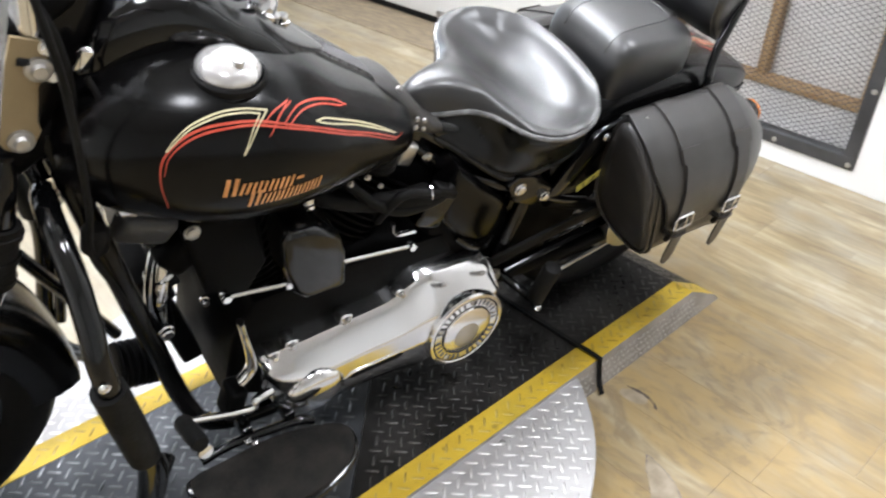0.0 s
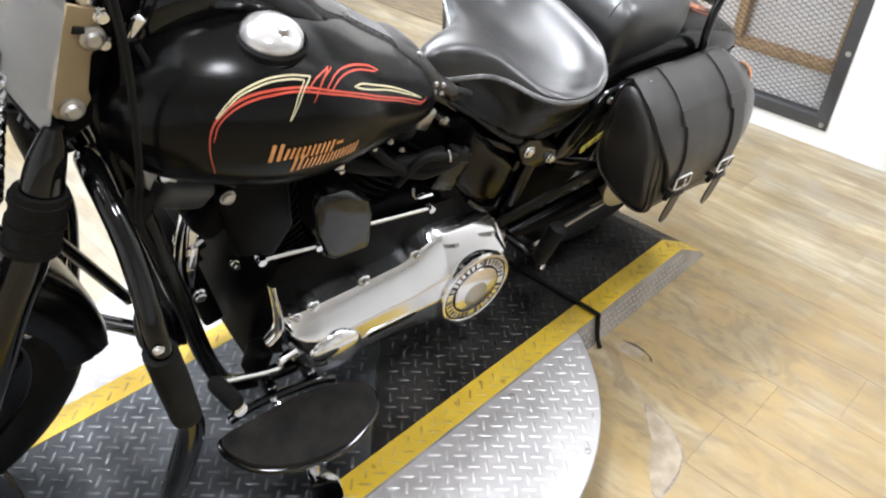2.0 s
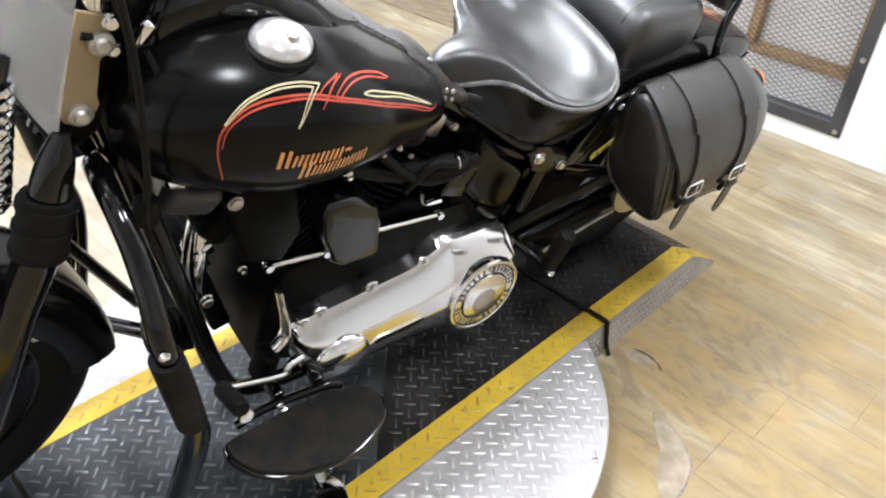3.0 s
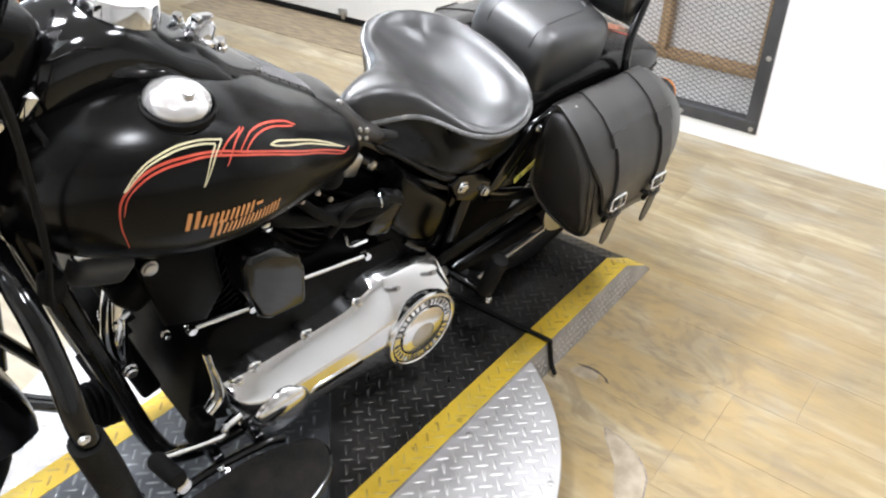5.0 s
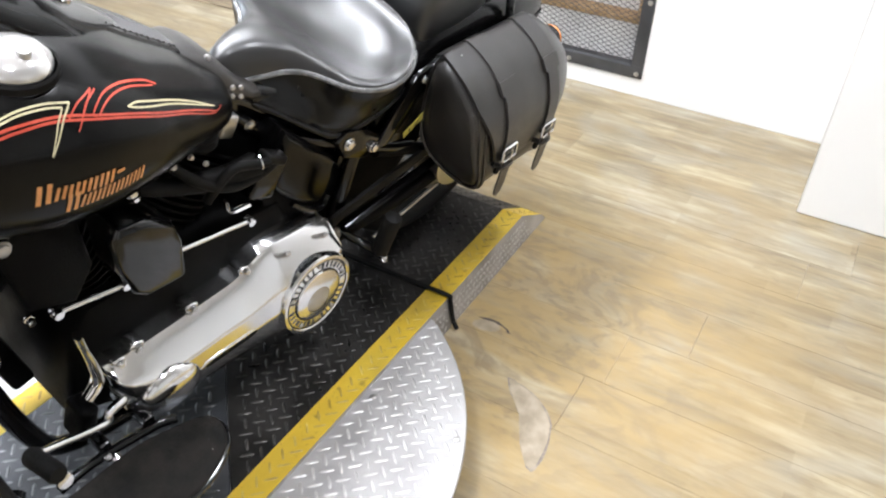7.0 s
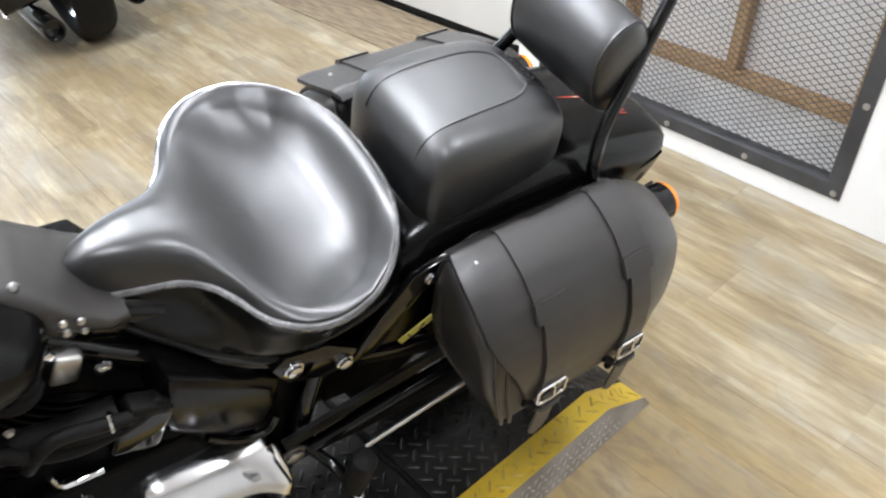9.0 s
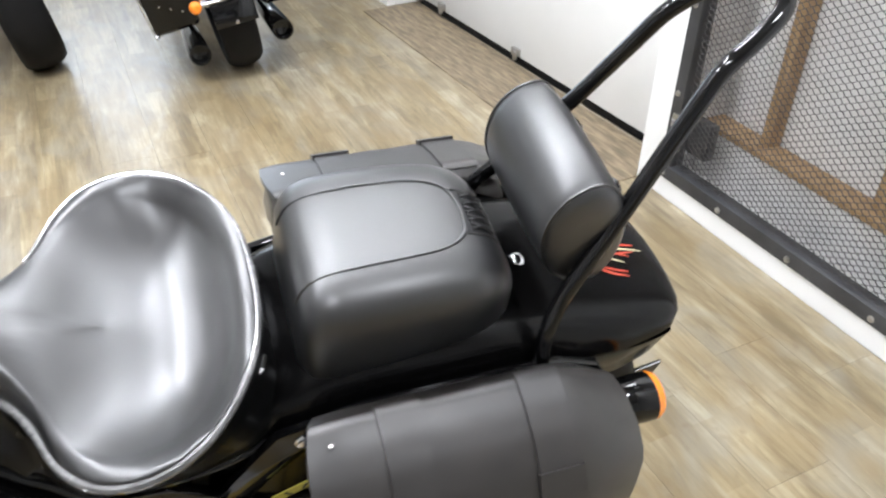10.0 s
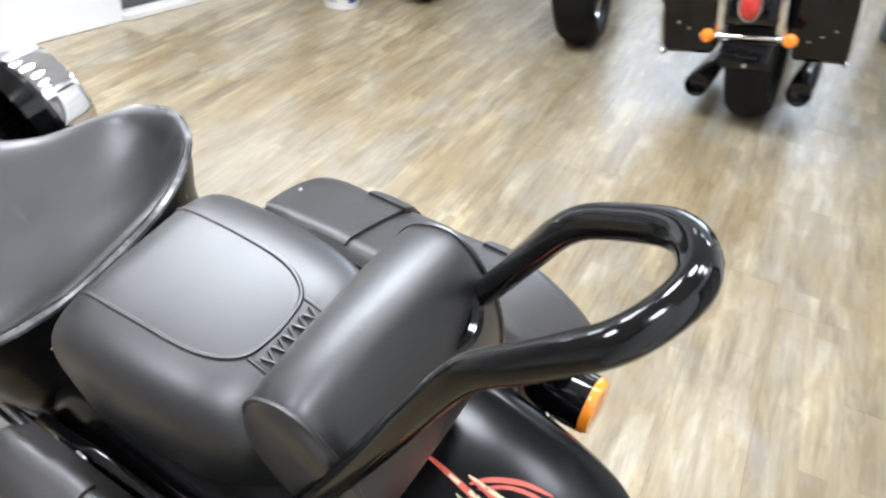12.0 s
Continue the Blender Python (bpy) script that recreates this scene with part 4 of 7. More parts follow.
for pts, mat, wid in (
    (ART_CREAM_A, CREAM, (0.0012, PIN, PIN)), (ART_CREAM_B, CREAM, (0.0012, PIN, PIN)), (ART_V_A, CREAM, (PIN, PIN, 0.0012)), (ART_V_B, CREAM, (PIN, PIN, 0.0012)),
    (ART_RED_A, RED, (0.0012, 0.0026, 0.0026, 0.0022, 0.0022, 0.0016)), (ART_RED_B, RED, (0.0012, 0.0026, 0.0024, 0.0014)),
    (ART_N_A, RED, (0.0015, PIN, 0.0012)), (ART_N_B, RED, (0.0015, PIN, 0.0012)), (ART_N_C, RED, (0.0012, PIN, 0.0015)),
    (ART_HOOK, RED, (0.0012, PIN, PIN, PIN)), (ART_HOOK_B, RED, (0.0012, PIN, PIN, PIN)), (ART_CREAM_C, CREAM, (0.0018, PIN, PIN, 0.0012)), (ART_CREAM_D, CREAM, (0.0018, PIN, PIN, 0.0012))):
    ribbon(pts, wid, mat, "pinstripe", tank, 0.0008 if mat is RED else 0.0012)
# the maker's name stands as plain slanted orange bars in two rows, a pair of strokes for each letter
for (x0, z0), (x1, z1), h0, h1, count in ((NAME_A[0], NAME_A[1], 0.028, 0.0185, 6), (NAME_B[0], NAME_B[1], 0.028, 0.0185, 8)):
    pitch = (x1 - x0) / (count + 0.35)
    for k in range(count):
        hh = h0 if k == 0 else h1
        f = (k + (0.35 if k else 0.0) + (0.675 if k == 0 else 0.5)) / (count + 0.35)
        cx, cz = x0 + (x1 - x0) * f, z0 + (z1 - z0) * f - (h0 - hh) * 0.35
        wide = pitch * (1.35 if k == 0 else 1.0)
        for side in (-0.26, 0.26):
            mid_x = cx + wide * side
            ribbon([(mid_x - 0.003, cz - hh / 2), (mid_x, cz), (mid_x + 0.003, cz + hh / 2)], (wide * 0.27, wide * 0.27), ORANGE, "name_bar", tank, 0.0011, steps=3)
ribbon([(NAME_A[1][0] + 0.003, NAME_A[1][1] - 0.001), (NAME_A[1][0] + 0.014, NAME_A[1][1] - 0.002)], (0.005, 0.005), ORANGE, "name_bar", tank, 0.0011, steps=3)


def fuel_cap(sy):
    x, y = -0.394, 0.124 * sy
    z = tank_top(x, y)
    m = pose(x, y, z - 0.002, sy * -7, 3, 0)
    c = part("fuel_cap", lathe([(0, 0.021), (0.018, 0.0205), (0.031, 0.017), (0.0385, 0.011), (0.041, 0.005), (0.041, 0.002), (0.037, 0.0), (0.03, -0.004)], m, 40), CAP, tank, "chrome fuel cap", 50)
    part("cap_lock", lathe([(0, 0.027), (0.006, 0.027), (0.0075, 0.025), (0.0075, 0.019), (0, 0.019)], m @ pose(0.004, 0.016 * sy, 0), 14), BRUSHED, c)
    part("cap_base", lathe([(0.044, 0.004), (0.047, 0.001), (0.047, -0.008)], m, 32), RUBBER, c)


fuel_cap(-1)
fuel_cap(1)

# dash console
CON = [(-0.565, 0.045, 0.925), (-0.535, 0.066, 0.965), (-0.50, 0.076, 0.988), (-0.46, 0.080, 0.998), (-0.42, 0.081, 0.993), (-0.38, 0.085, 0.976), (-0.35, 0.090, 0.953), (-0.31, 0.090, 0.930), (-0.28, 0.084, 0.904), (-0.24, 0.060, 0.873), (-0.20, 0.034, 0.843), (-0.165, 0.010, 0.812)]
secs = []
for k in range(30):
    x = -0.565 + 0.40 * k / 29
    w, top = lerp_table(CON, x)
    secs.append([(x, y, z) for _, y, z in superring(x, w, top - 0.075 - 0.05 * max(0.0, min(1.0, (top - 0.88) / 0.08)), top, 2.6, 28)])
console = part("dash_console", loft(secs), GLOSS, tank, "gloss black dash console", 50)
sp = pose(-0.402, 0, 0.986, 0, 12, 0)
gauge = part("speedometer", lathe([(0.043, 0.012), (0.046, 0.016), (0.051, 0.014), (0.054, 0.004), (0.056, -0.012)], sp, 40), CHROME, console, "chrome bezel speedometer")
part("gauge_face", lathe([(0, 0.0115), (0.0435, 0.0115), (0.0435, 0.004)], sp, 40), GAUGE, gauge, "silver gauge face")
part("needle", box((0.032, 0.002, 0.001), (-0.406, 0.012, 1.0075), 0, (0, 10, 130)), RED, gauge)
sw = part("ignition_switch", lathe([(0, 0.026), (0.014, 0.026), (0.018, 0.022), (0.020, 0.006), (0.027, 0.003), (0.029, -0.012)], pose(-0.295, -0.006, 0.914, 0, 22, 0), 24), CHROME, console, "chrome ignition switch")
part("switch_lever", box((0.048, 0.014, 0.012), (-0.290, -0.010, 0.944), 0.004, (0, 22, 35)), CHROME, sw)
part("switch_nut", bolt((-0.262, -0.006, 0.888), 0.008, 0.016, "z"), CHROME, sw)
part("switch_nut", bolt((-0.318, 0.004, 0.932), 0.007, 0.018, "z"), CHROME, sw)
bib_rows = []
for k in range(13):
    x = -0.235 + 0.172 * k / 12
    hw = 0.036 - 0.006 * k / 12
    bib_rows.append([(x, y, tank_top(x, y) + (0.0035 if abs(y) < hw else -0.001)) for y in (-hw - 0.002, -hw + 0.001, -hw / 2, 0, hw / 2, hw - 0.001, hw + 0.002)])
bib = part("tank_bib", loft(bib_rows, False, False), BAG_LEATHER, tank, "studded black leather tank bib")
for k in range(9):
    for sy in (-1, 1):
        x = -0.23 + 0.018 * k
        part("bib_stud", lathe([(0, 0.0016), (0.0016, 0.0012), (0.0024, 0)], pose(x, sy * 0.029, tank_top(x, 0.029) + 0.0035, 0, 25, 0), 8), RUBBER, bib)
for k in range(18):
    x = -0.228 + 0.0088 * k
    part("bib_rib", tube([(x, -0.026, tank_top(x, 0.026) + 0.0042), (x, 0.0, tank_top(x, 0.0) + 0.0046), (x, 0.026, tank_top(x, 0.026) + 0.0042)], 0.0026, 6, 2), BAG_LEATHER, bib)
# air cleaner on the far side
part("air_cleaner", lathe([(0, 0.075), (0.06, 0.072), (0.088, 0.06), (0.095, 0.045), (0.095, 0.0), (0.06, -0.02), (0, -0.02)], pose(-0.165, 0.205, 0.56, -90, 0, 0), 40), CHROME, bike, "round chrome air cleaner cover")
part("cleaner_backing", lathe([(0, 0.012), (0.100, 0.010), (0.106, 0.0), (0.100, -0.03), (0, -0.05)], pose(-0.165, 0.195, 0.56, -90, 0, 0), 40), GLOSS, bike, "black air cleaner backing")
part("cam_cover", extrude_outline([(-0.10, 0.30), (0.05, 0.32), (0.06, 0.48), (0.02, 0.555), (-0.06, 0.56), (-0.12, 0.46)], "y", 0.12, 0.235, 0.03, 4), WRINKLE, bike, "black right engine cover", 50)

# solo saddle
OUT = [(-0.020, 0.0), (-0.012, 0.026), (0.040, 0.047), (0.095, 0.067), (0.128, 0.106), (0.150, 0.152), (0.184, 0.186), (0.224, 0.197), (0.264, 0.190), (0.302, 0.166), (0.330, 0.132), (0.349, 0.095), (0.360, 0.053), (0.363, 0.0)]
half = [Vector((a, b, 0)) for a, b in OUT]
ring2d = spline(half + [Vector((p.x, -p.y, 0)) for p in half[-2:0:-1]], 4, True)
SEATZ = [(-0.03, 0.718, 0.694), (0.0, 0.728, 0.698), (0.05, 0.735, 0.700), (0.105, 0.727, 0.702), (0.14, 0.712, 0.705), (0.18, 0.690, 0.711), (0.22, 0.676, 0.717), (0.27, 0.670, 0.724), (0.32, 0.682, 0.730), (0.345, 0.704, 0.734), (0.363, 0.724, 0.735)]
WID = sorted((a, b) for a, b in OUT)


def seat_width(x):
    for (a, b), (c, d) in zip(WID, WID[1:]):
        if a <= x <= c:
            return b + (d - b) * (x - a) / (c - a)
    return 0.02


def seat_z(x, y, s):
    zc, zr = lerp_table(SEATZ, x)
    u = min(abs(y) / max(seat_width(x), 0.02), 1.0)
    t = max(u ** 3.6, max(0.0, s) ** 5.6 if x > 0.2 else 0)
    roll = -0.010 * max(0.0, (s - 0.86) / 0.14) ** 2
    crease = -0.0004 * math.exp(-((s - 0.845) / 0.030) ** 2) + 0.0004 * math.exp(-((s - 0.915) / 0.035) ** 2) if x > 0.12 else 0.0
    return zc + (zr - zc) * t + roll + crease + 0.085 * y


CORE = Vector((0.20, 0, 0))
secs = []
for s in (0.001, 0.15, 0.3, 0.45, 0.58, 0.70, 0.77, 0.81, 0.83, 0.845, 0.86, 0.88, 0.91, 0.94, 0.965, 0.985, 1.0):
    secs.append([(CORE.x + (p.x - CORE.x) * s, p.y * s, seat_z(CORE.x + (p.x - CORE.x) * s, p.y * s, s)) for p in ring2d])
rim = secs[-1]
saddle = part("saddle", loft(secs + [[(CORE.x + (p[0] - CORE.x) * 1.006, p[1] * 1.006, p[2] - 0.010) for p in rim]], False), SEAT_LEATHER, bike, "polished black leather solo saddle", 70)
# deep skirt: from the rim down to a rolled lower edge; rows of x, half width and height of that edge
HEM = [(-0.03, 0.030, 0.652), (0.014, 0.062, 0.640), (0.052, 0.096, 0.618), (0.094, 0.117, 0.588), (0.133, 0.128, 0.562), (0.165, 0.133, 0.552), (0.22, 0.136, 0.552), (0.28, 0.136, 0.562), (0.33, 0.128, 0.580), (0.375, 0.090, 0.600)]
hem = []
for p in rim:
    hw, hz = lerp_table(HEM, min(max(p[0], -0.03), 0.375))
    share = p[1] / max(seat_width(p[0]), 0.02)
    hem.append((0.20 + (p[0] - 0.20) * (0.97 if p[0] < 0.2 else 1.12), max(-1.0, min(1.0, share)) * hw, hz))
secs = []
for u, bulge, sink in ((0.0, 1.003, -0.006), (0.0, 1.010, -0.013), (0.16, 1.006, -0.010), (0.34, 0.985, -0.006), (0.50, 0.99, -0.002), (0.66, 1.015, 0.0), (0.80, 1.025, 0.0), (0.90, 1.01, 0.0), (0.925, 0.985, 0.0), (0.95, 1.0, 0.0), (1.0, 0.99, 0.0), (1.02, 0.93, 0.0)):
    w = u ** 1.15
    secs.append([(CORE.x + (p[0] + (q[0] - p[0]) * w - CORE.x) * bulge, (p[1] + (q[1] - p[1]) * w) * bulge, p[2] + (q[2] - p[2]) * u + sink) for p, q in zip(rim, hem)])
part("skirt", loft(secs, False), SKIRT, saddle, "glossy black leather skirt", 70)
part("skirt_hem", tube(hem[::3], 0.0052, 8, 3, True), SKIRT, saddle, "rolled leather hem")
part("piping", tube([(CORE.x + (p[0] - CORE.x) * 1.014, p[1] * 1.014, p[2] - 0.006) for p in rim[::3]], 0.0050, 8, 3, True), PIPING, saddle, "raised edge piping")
for x, y in ((0.235, -0.128), (0.235, 0.128)):
    part("seat_stud", lathe([(0, 0.006), (0.008, 0.005), (0.013, 0.0), (0.013, -0.004)], pose(x, y * 1.02, 0.606, 90 if y < 0 else -90, 0, 0), 16), CHROME, saddle)


def coil(at, r, wire, turns, height, lean=0.0):
    pts = [(at[0] + r * math.cos(a) + lean * k, at[1] + r * math.sin(a), at[2] + height * k) for k, a in ((j / (turns * 10), 2 * math.pi * j / 10) for j in range(turns * 10 + 1))]
    return tube(pts, wire, 8, 1, smooth=False)


for sy in (-1, 1):
    part("seat_spring", coil((0.335, 0.072 * sy, 0.565), 0.026, 0.0052, 6, 0.105), CHROME, bike, "chrome coil seat spring")
# frame cover below the saddle
CV = [(-0.02, 0.070, 0.62, 0.690), (0.05, 0.088, 0.58, 0.672), (0.12, 0.112, 0.54, 0.652), (0.20, 0.132, 0.51, 0.634), (0.29, 0.140, 0.515, 0.628), (0.38, 0.137, 0.54, 0.632), (0.45, 0.13, 0.57, 0.655)]
part("frame_cover", loft([superring(-0.02 + 0.47 * k / 20, *[v - d for v, d in zip(lerp_table(CV, -0.02 + 0.47 * k / 20), (0.016, -0.01, 0.0))], 3.0, 28) for k in range(21)]), GLOSS, bike, "gloss black cover below the saddle", 50)
# leather saddle piece between the tank's tail and the seat's nose, with a cross of four studs
BRIDGE = [(-0.112, 0.052, 0.700, 0.785), (-0.085, 0.066, 0.685, 0.776), (-0.055, 0.074, 0.672, 0.755), (-0.028, 0.077, 0.662, 0.722), (0.0, 0.077, 0.655, 0.690), (0.022, 0.070, 0.652, 0.680)]
cross = part("seat_bracket", loft([superring(x, h, lo, hi, 2.6, 28) for x, h, lo, hi in BRIDGE]), BAG_LEATHER, bike, "grey-black leather piece between tank and saddle", 60)
for dx, dz in ((-0.0085, 0.0085), (0.0085, 0.0085), (-0.0085, -0.0085), (0.0085, -0.0085)):
    part("cross_fitting", lathe([(0, 0.004), (0.0036, 0.003), (0.005, 0.0)], pose(-0.036 + dx, -0.0765, 0.698 + dz - dx * 0.4, 75, 0, 0), 10), BRUSHED, cross)
part("bridge_stud", lathe([(0, 0.005), (0.004, 0.0038), (0.006, 0.0)], pose(-0.072, -0.050, 0.760, 45, 0, 0), 12), BRUSHED, cross)
coil_mount = part("coil_mount", box((0.032, 0.026, 0.044), (-0.060, -0.078, 0.644), 0.006, (0, 22, 0), 3), BRUSHED, bike, "dull metal mount below the tank")
part("mount_screw", bolt((-0.070, -0.084, 0.674), 0.006, 0.012, "z"), CHROME, coil_mount)

# rear fender
CROWN = spline([(0.262, 0, 0.47), (0.285, 0, 0.55), (0.335, 0, 0.62), (0.42, 0, 0.667), (0.52, 0, 0.686), (0.62, 0, 0.687), (0.72, 0, 0.672), (0.82, 0, 0.649), (0.880, 0, 0.632), (0.910, 0, 0.619), (0.926, 0, 0.605), (0.931, 0, 0.592)], 5)
PLAN = [(0.25, 0.133), (0.74, 0.133), (0.80, 0.130), (0.85, 0.125), (0.88, 0.120), (0.90, 0.115), (0.912, 0.110), (0.922, 0.101), (0.928, 0.090), (0.932, 0.074)]


def crown_ring(at, nrm, half, depth, inset, back):
    prof = [(-1, -depth), (-1, -depth * 0.5), (-0.99, -0.050), (-0.95, -0.026), (-0.86, -0.011), (-0.7, -0.004), (-0.35, 0.0), (0, 0.001),
            (0.35, 0.0), (0.7, -0.004), (0.86, -0.011), (0.95, -0.026), (0.99, -0.050), (1, -depth * 0.5), (1, -depth)]
    tang = Vector((nrm.z, 0, -nrm.x))
    out = []
    for u, h in prof:
        p = at + nrm * (h - inset) + tang * (back * (1 - u * u) * (1.0 + h / max(depth, 0.02)))
        out.append((p.x, u * half * (1 - inset / half), p.z))
    return out


def fender_ring(a, R, half, depth, centre, inset=0.0):
    prof = [(-half, -depth), (-half, -depth * 0.5), (-half * 0.99, -0.055), (-half * 0.955, -0.027), (-half * 0.87, -0.010), (-half * 0.7, -0.003), (-half * 0.35, 0.0005), (0, 0.001),
            (half * 0.35, 0.0005), (half * 0.7, -0.003), (half * 0.87, -0.010), (half * 0.955, -0.027), (half * 0.99, -0.055), (half, -depth * 0.5), (half, -depth)]
    return [(centre.x + (R + h - inset) * math.cos(a), y * (1 - inset / half), centre.z + (R + h - inset) * math.sin(a)) for y, h in prof]


def fender_shape(a0, a1, R, half, depth, centre, n=36, narrow=None):
    outer, inner = [], []
    for k in range(n + 1):
        a = radians(a0 + (a1 - a0) * k / n)
        w = half * (narrow(k / n) if narrow else 1)
        d = depth(k / n) if callable(depth) else depth
        outer.append(fender_ring(a, R, w, d, centre))
        inner.append(fender_ring(a, R, w, d, centre, 0.005))
    return loft([o + i[::-1] for o, i in zip(outer, inner)])


def rear_fender_shape():
    rings = []
    n = len(CROWN)
    for k, c in enumerate(CROWN):
        d = (CROWN[min(k + 1, n - 1)] - CROWN[max(k - 1, 0)]).normalized()
        nrm = Vector((-d.z, 0, d.x))
        u = k / (n - 1)
        e = max(0, (c.x - 0.74) / 0.172)
        half = lerp_table(PLAN, c.x)[0]
        depth = 0.150 - 0.085 * min(e, 1.0)
        back = 0.0
        rings.append(crown_ring(c, nrm, half, depth, 0, back) + crown_ring(c, nrm, half, depth, 0.005, back)[::-1])
    return loft(rings)


fender = part("rear_fender", rear_fender_shape(), SATIN, bike, "satin black rear fender", 55)


def crown_z(x):
    for a, b in zip(CROWN, CROWN[1:]):
        if a.x <= x <= b.x:
            return a.z + (b.z - a.z) * (x - a.x) / (b.x - a.x)
    return CROWN[-1].z


def fender_top(x, y):
    """Point just above the fender's crown."""
    return (x, y, crown_z(x) + 0.0016 - 0.004 * (abs(y) / 0.08) ** 3)


def fender_stripe(pts, w, mat):
    path = spline([(a, b, 0) for a, b in pts], 6)
    verts, faces = [], []
    for i, p in enumerate(path):
        a, b = path[max(i - 1, 0)], path[min(i + 1, len(path) - 1)]
        d = (b - a).normalized()
        u = i / (len(path) - 1)
        ww = w * (0.25 + 0.75 * math.sin(math.pi * min(1, u * 1.0)) ** 0.6)
        for s in (-0.5, 0.5):
            verts.append(fender_top(p.x - d.y * ww * s, p.y + d.x * ww * s))
    for i in range(len(path) - 1):
        faces.append((2 * i, 2 * i + 1, 2 * i + 3, 2 * i + 2))
    part("pinstripe", (verts, faces), mat, fender)


for sy in (-1, 1):
    fender_stripe([(0.784, 0.012 * sy), (0.798, 0.027 * sy), (0.822, 0.041 * sy), (0.848, 0.047 * sy)], 0.0052, RED)
    fender_stripe([(0.792, 0.012 * sy), (0.810, 0.028 * sy), (0.830, 0.036 * sy), (0.850, 0.039 * sy)], 0.0040, RED)
fender_stripe([(0.732, 0.012), (0.77, 0.008), (0.82, 0.0), (0.866, -0.012)], 0.0060, RED)
fender_stripe([(0.780, 0.017), (0.83, 0.011), (0.884, 0.009)], 0.0050, RED)
fender_stripe([(0.790, -0.006), (0.83, -0.008), (0.878, -0.003)], 0.0045, RED)
fender_stripe([(0.779, 0.018), (0.815, 0.018), (0.851, 0.021)], 0.0042, CREAM)
fender_stripe([(0.755, 0.009), (0.82, 0.004), (0.893, 0.0)], 0.0046, CREAM)
fender_stripe([(0.779, -0.002), (0.815, -0.011), (0.852, -0.023)], 0.0042, CREAM)
# struts along both sides of the fender
for sy in (-1, 1):
    st = part("fender_strut", extrude_outline([(0.27, 0.475), (0.31, 0.47), (0.38, 0.57), (0.46, 0.608), (0.70, 0.607), (0.755, 0.595), (0.76, 0.612), (0.70, 0.642), (0.46, 0.640), (0.36, 0.615), (0.30, 0.53)], "y", sy * 0.136, sy * 0.149, 0.003), GLOSS, bike, "gloss black fender strut")
    for x, z in ((0.389, 0.600), (0.445, 0.626)):
        part("strut_bolt", bolt((x, sy * 0.149, z), 0.0085, 0.007, "-y" if sy < 0 else "y"), CHROME, st)

# passenger pad
PAD = [(0.398, 0.078, 0.70), (0.404, 0.096, 0.740), (0.416, 0.108, 0.765), (0.436, 0.114, 0.777), (0.47, 0.1165, 0.781), (0.52, 0.117, 0.782), (0.58, 0.113, 0.779), (0.615, 0.105, 0.772), (0.640, 0.092, 0.757), (0.656, 0.074, 0.730), (0.664, 0.050, 0.700)]


def pad_z(x, y):
    w, top = lerp_table(PAD, x)
    u = min(abs(y) / w, 0.999)
    return 0.64 + (top - 0.64) * (1 - u ** 4.6) ** (1 / 4.6)


pad = part("passenger_pad", loft([superring(x, lerp_table(PAD, x)[0], 0.60 if 0.41 < x < 0.65 else 0.64, lerp_table(PAD, x)[1], 4.6, 56) for x in [0.398 + 0.266 * k / 36 for k in range(37)]]), PAD_VINYL, bike, "black vinyl passenger pad with a laced end", 60)
seam = [(0.404, -0.060), (0.42, -0.060), (0.50, -0.060), (0.565, -0.056), (0.598, -0.040), (0.607, -0.015), (0.607, 0.015), (0.598, 0.040), (0.565, 0.056), (0.50, 0.060), (0.42, 0.060), (0.404, 0.060)]
part("seam", tube([(x, y, pad_z(x, y) + 0.0005) for x, y in [(p.x, p.y) for p in spline([(a, b, 0) for a, b in seam], 4)]], 0.0024, 6, 1, smooth=False), PAD_VINYL, pad)
for sy in (-1, 1):
    part("seam", tube([(x, sy * 0.036, pad_z(x, 0.036) + 0.0005) for x in (0.605, 0.62, 0.635, 0.648)], 0.0018, 6, 2), PAD_VINYL, pad)
part("lace_panel", (lambda: (lambda P: ([(x, y, pad_z(x, y) + 0.0012) for x in P for y in (-0.034, -0.012, 0.012, 0.034)], [(4 * i + j, 4 * i + j + 1, 4 * i + j + 5, 4 * i + j + 4) for i in range(len(P) - 1) for j in range(3)]))([0.609, 0.617, 0.625, 0.633, 0.641, 0.648]))(), PAD_VINYL, pad)
for k in range(5):
    y0 = -0.030 + k * 0.013
    for a, b in ((0.614, 0.640), (0.640, 0.614)):
        part("lace", tube([(a, y0, pad_z(a, y0) + 0.003), ((a + b) / 2, y0 + 0.004, pad_z(0.627, y0) + 0.0048), (b, y0 + 0.009, pad_z(b, y0 + 0.009) + 0.003)], 0.0017, 6, 3), PAD_VINYL, pad)
part("pad_stud", lathe([(0, 0.008), (0.006, 0.007), (0.010, 0.003), (0.012, 0)], pose(0.692, -0.01, 0.676, 0, 10, 0), 14), CHROME, fender)

# sissy bar and backrest
BAR = [(0.678, 0.147, 0.575), (0.677, 0.144, 0.640), (0.680, 0.132, 0.683), (0.696, 0.116, 0.724), (0.724, 0.103, 0.775), (0.768, 0.083, 0.853), (0.808, 0.067, 0.930), (0.838, 0.056, 0.983), (0.870, 0.048, 1.010), (0.902, 0.033, 1.032), (0.917, 0.0, 1.042)]
lean = lambda z: 0.008 * min(1.0, max(0.0, (z - 0.64) / 0.25))
left = [(x, -y - lean(z), z) for x, y, z in BAR]
bar = part("sissy_bar", tube(left + [(x, y - lean(z), z) for x, y, z in BAR[-2::-1]], 0.0100, 14, 6), GLOSS, bike, "gloss black looped sissy bar")
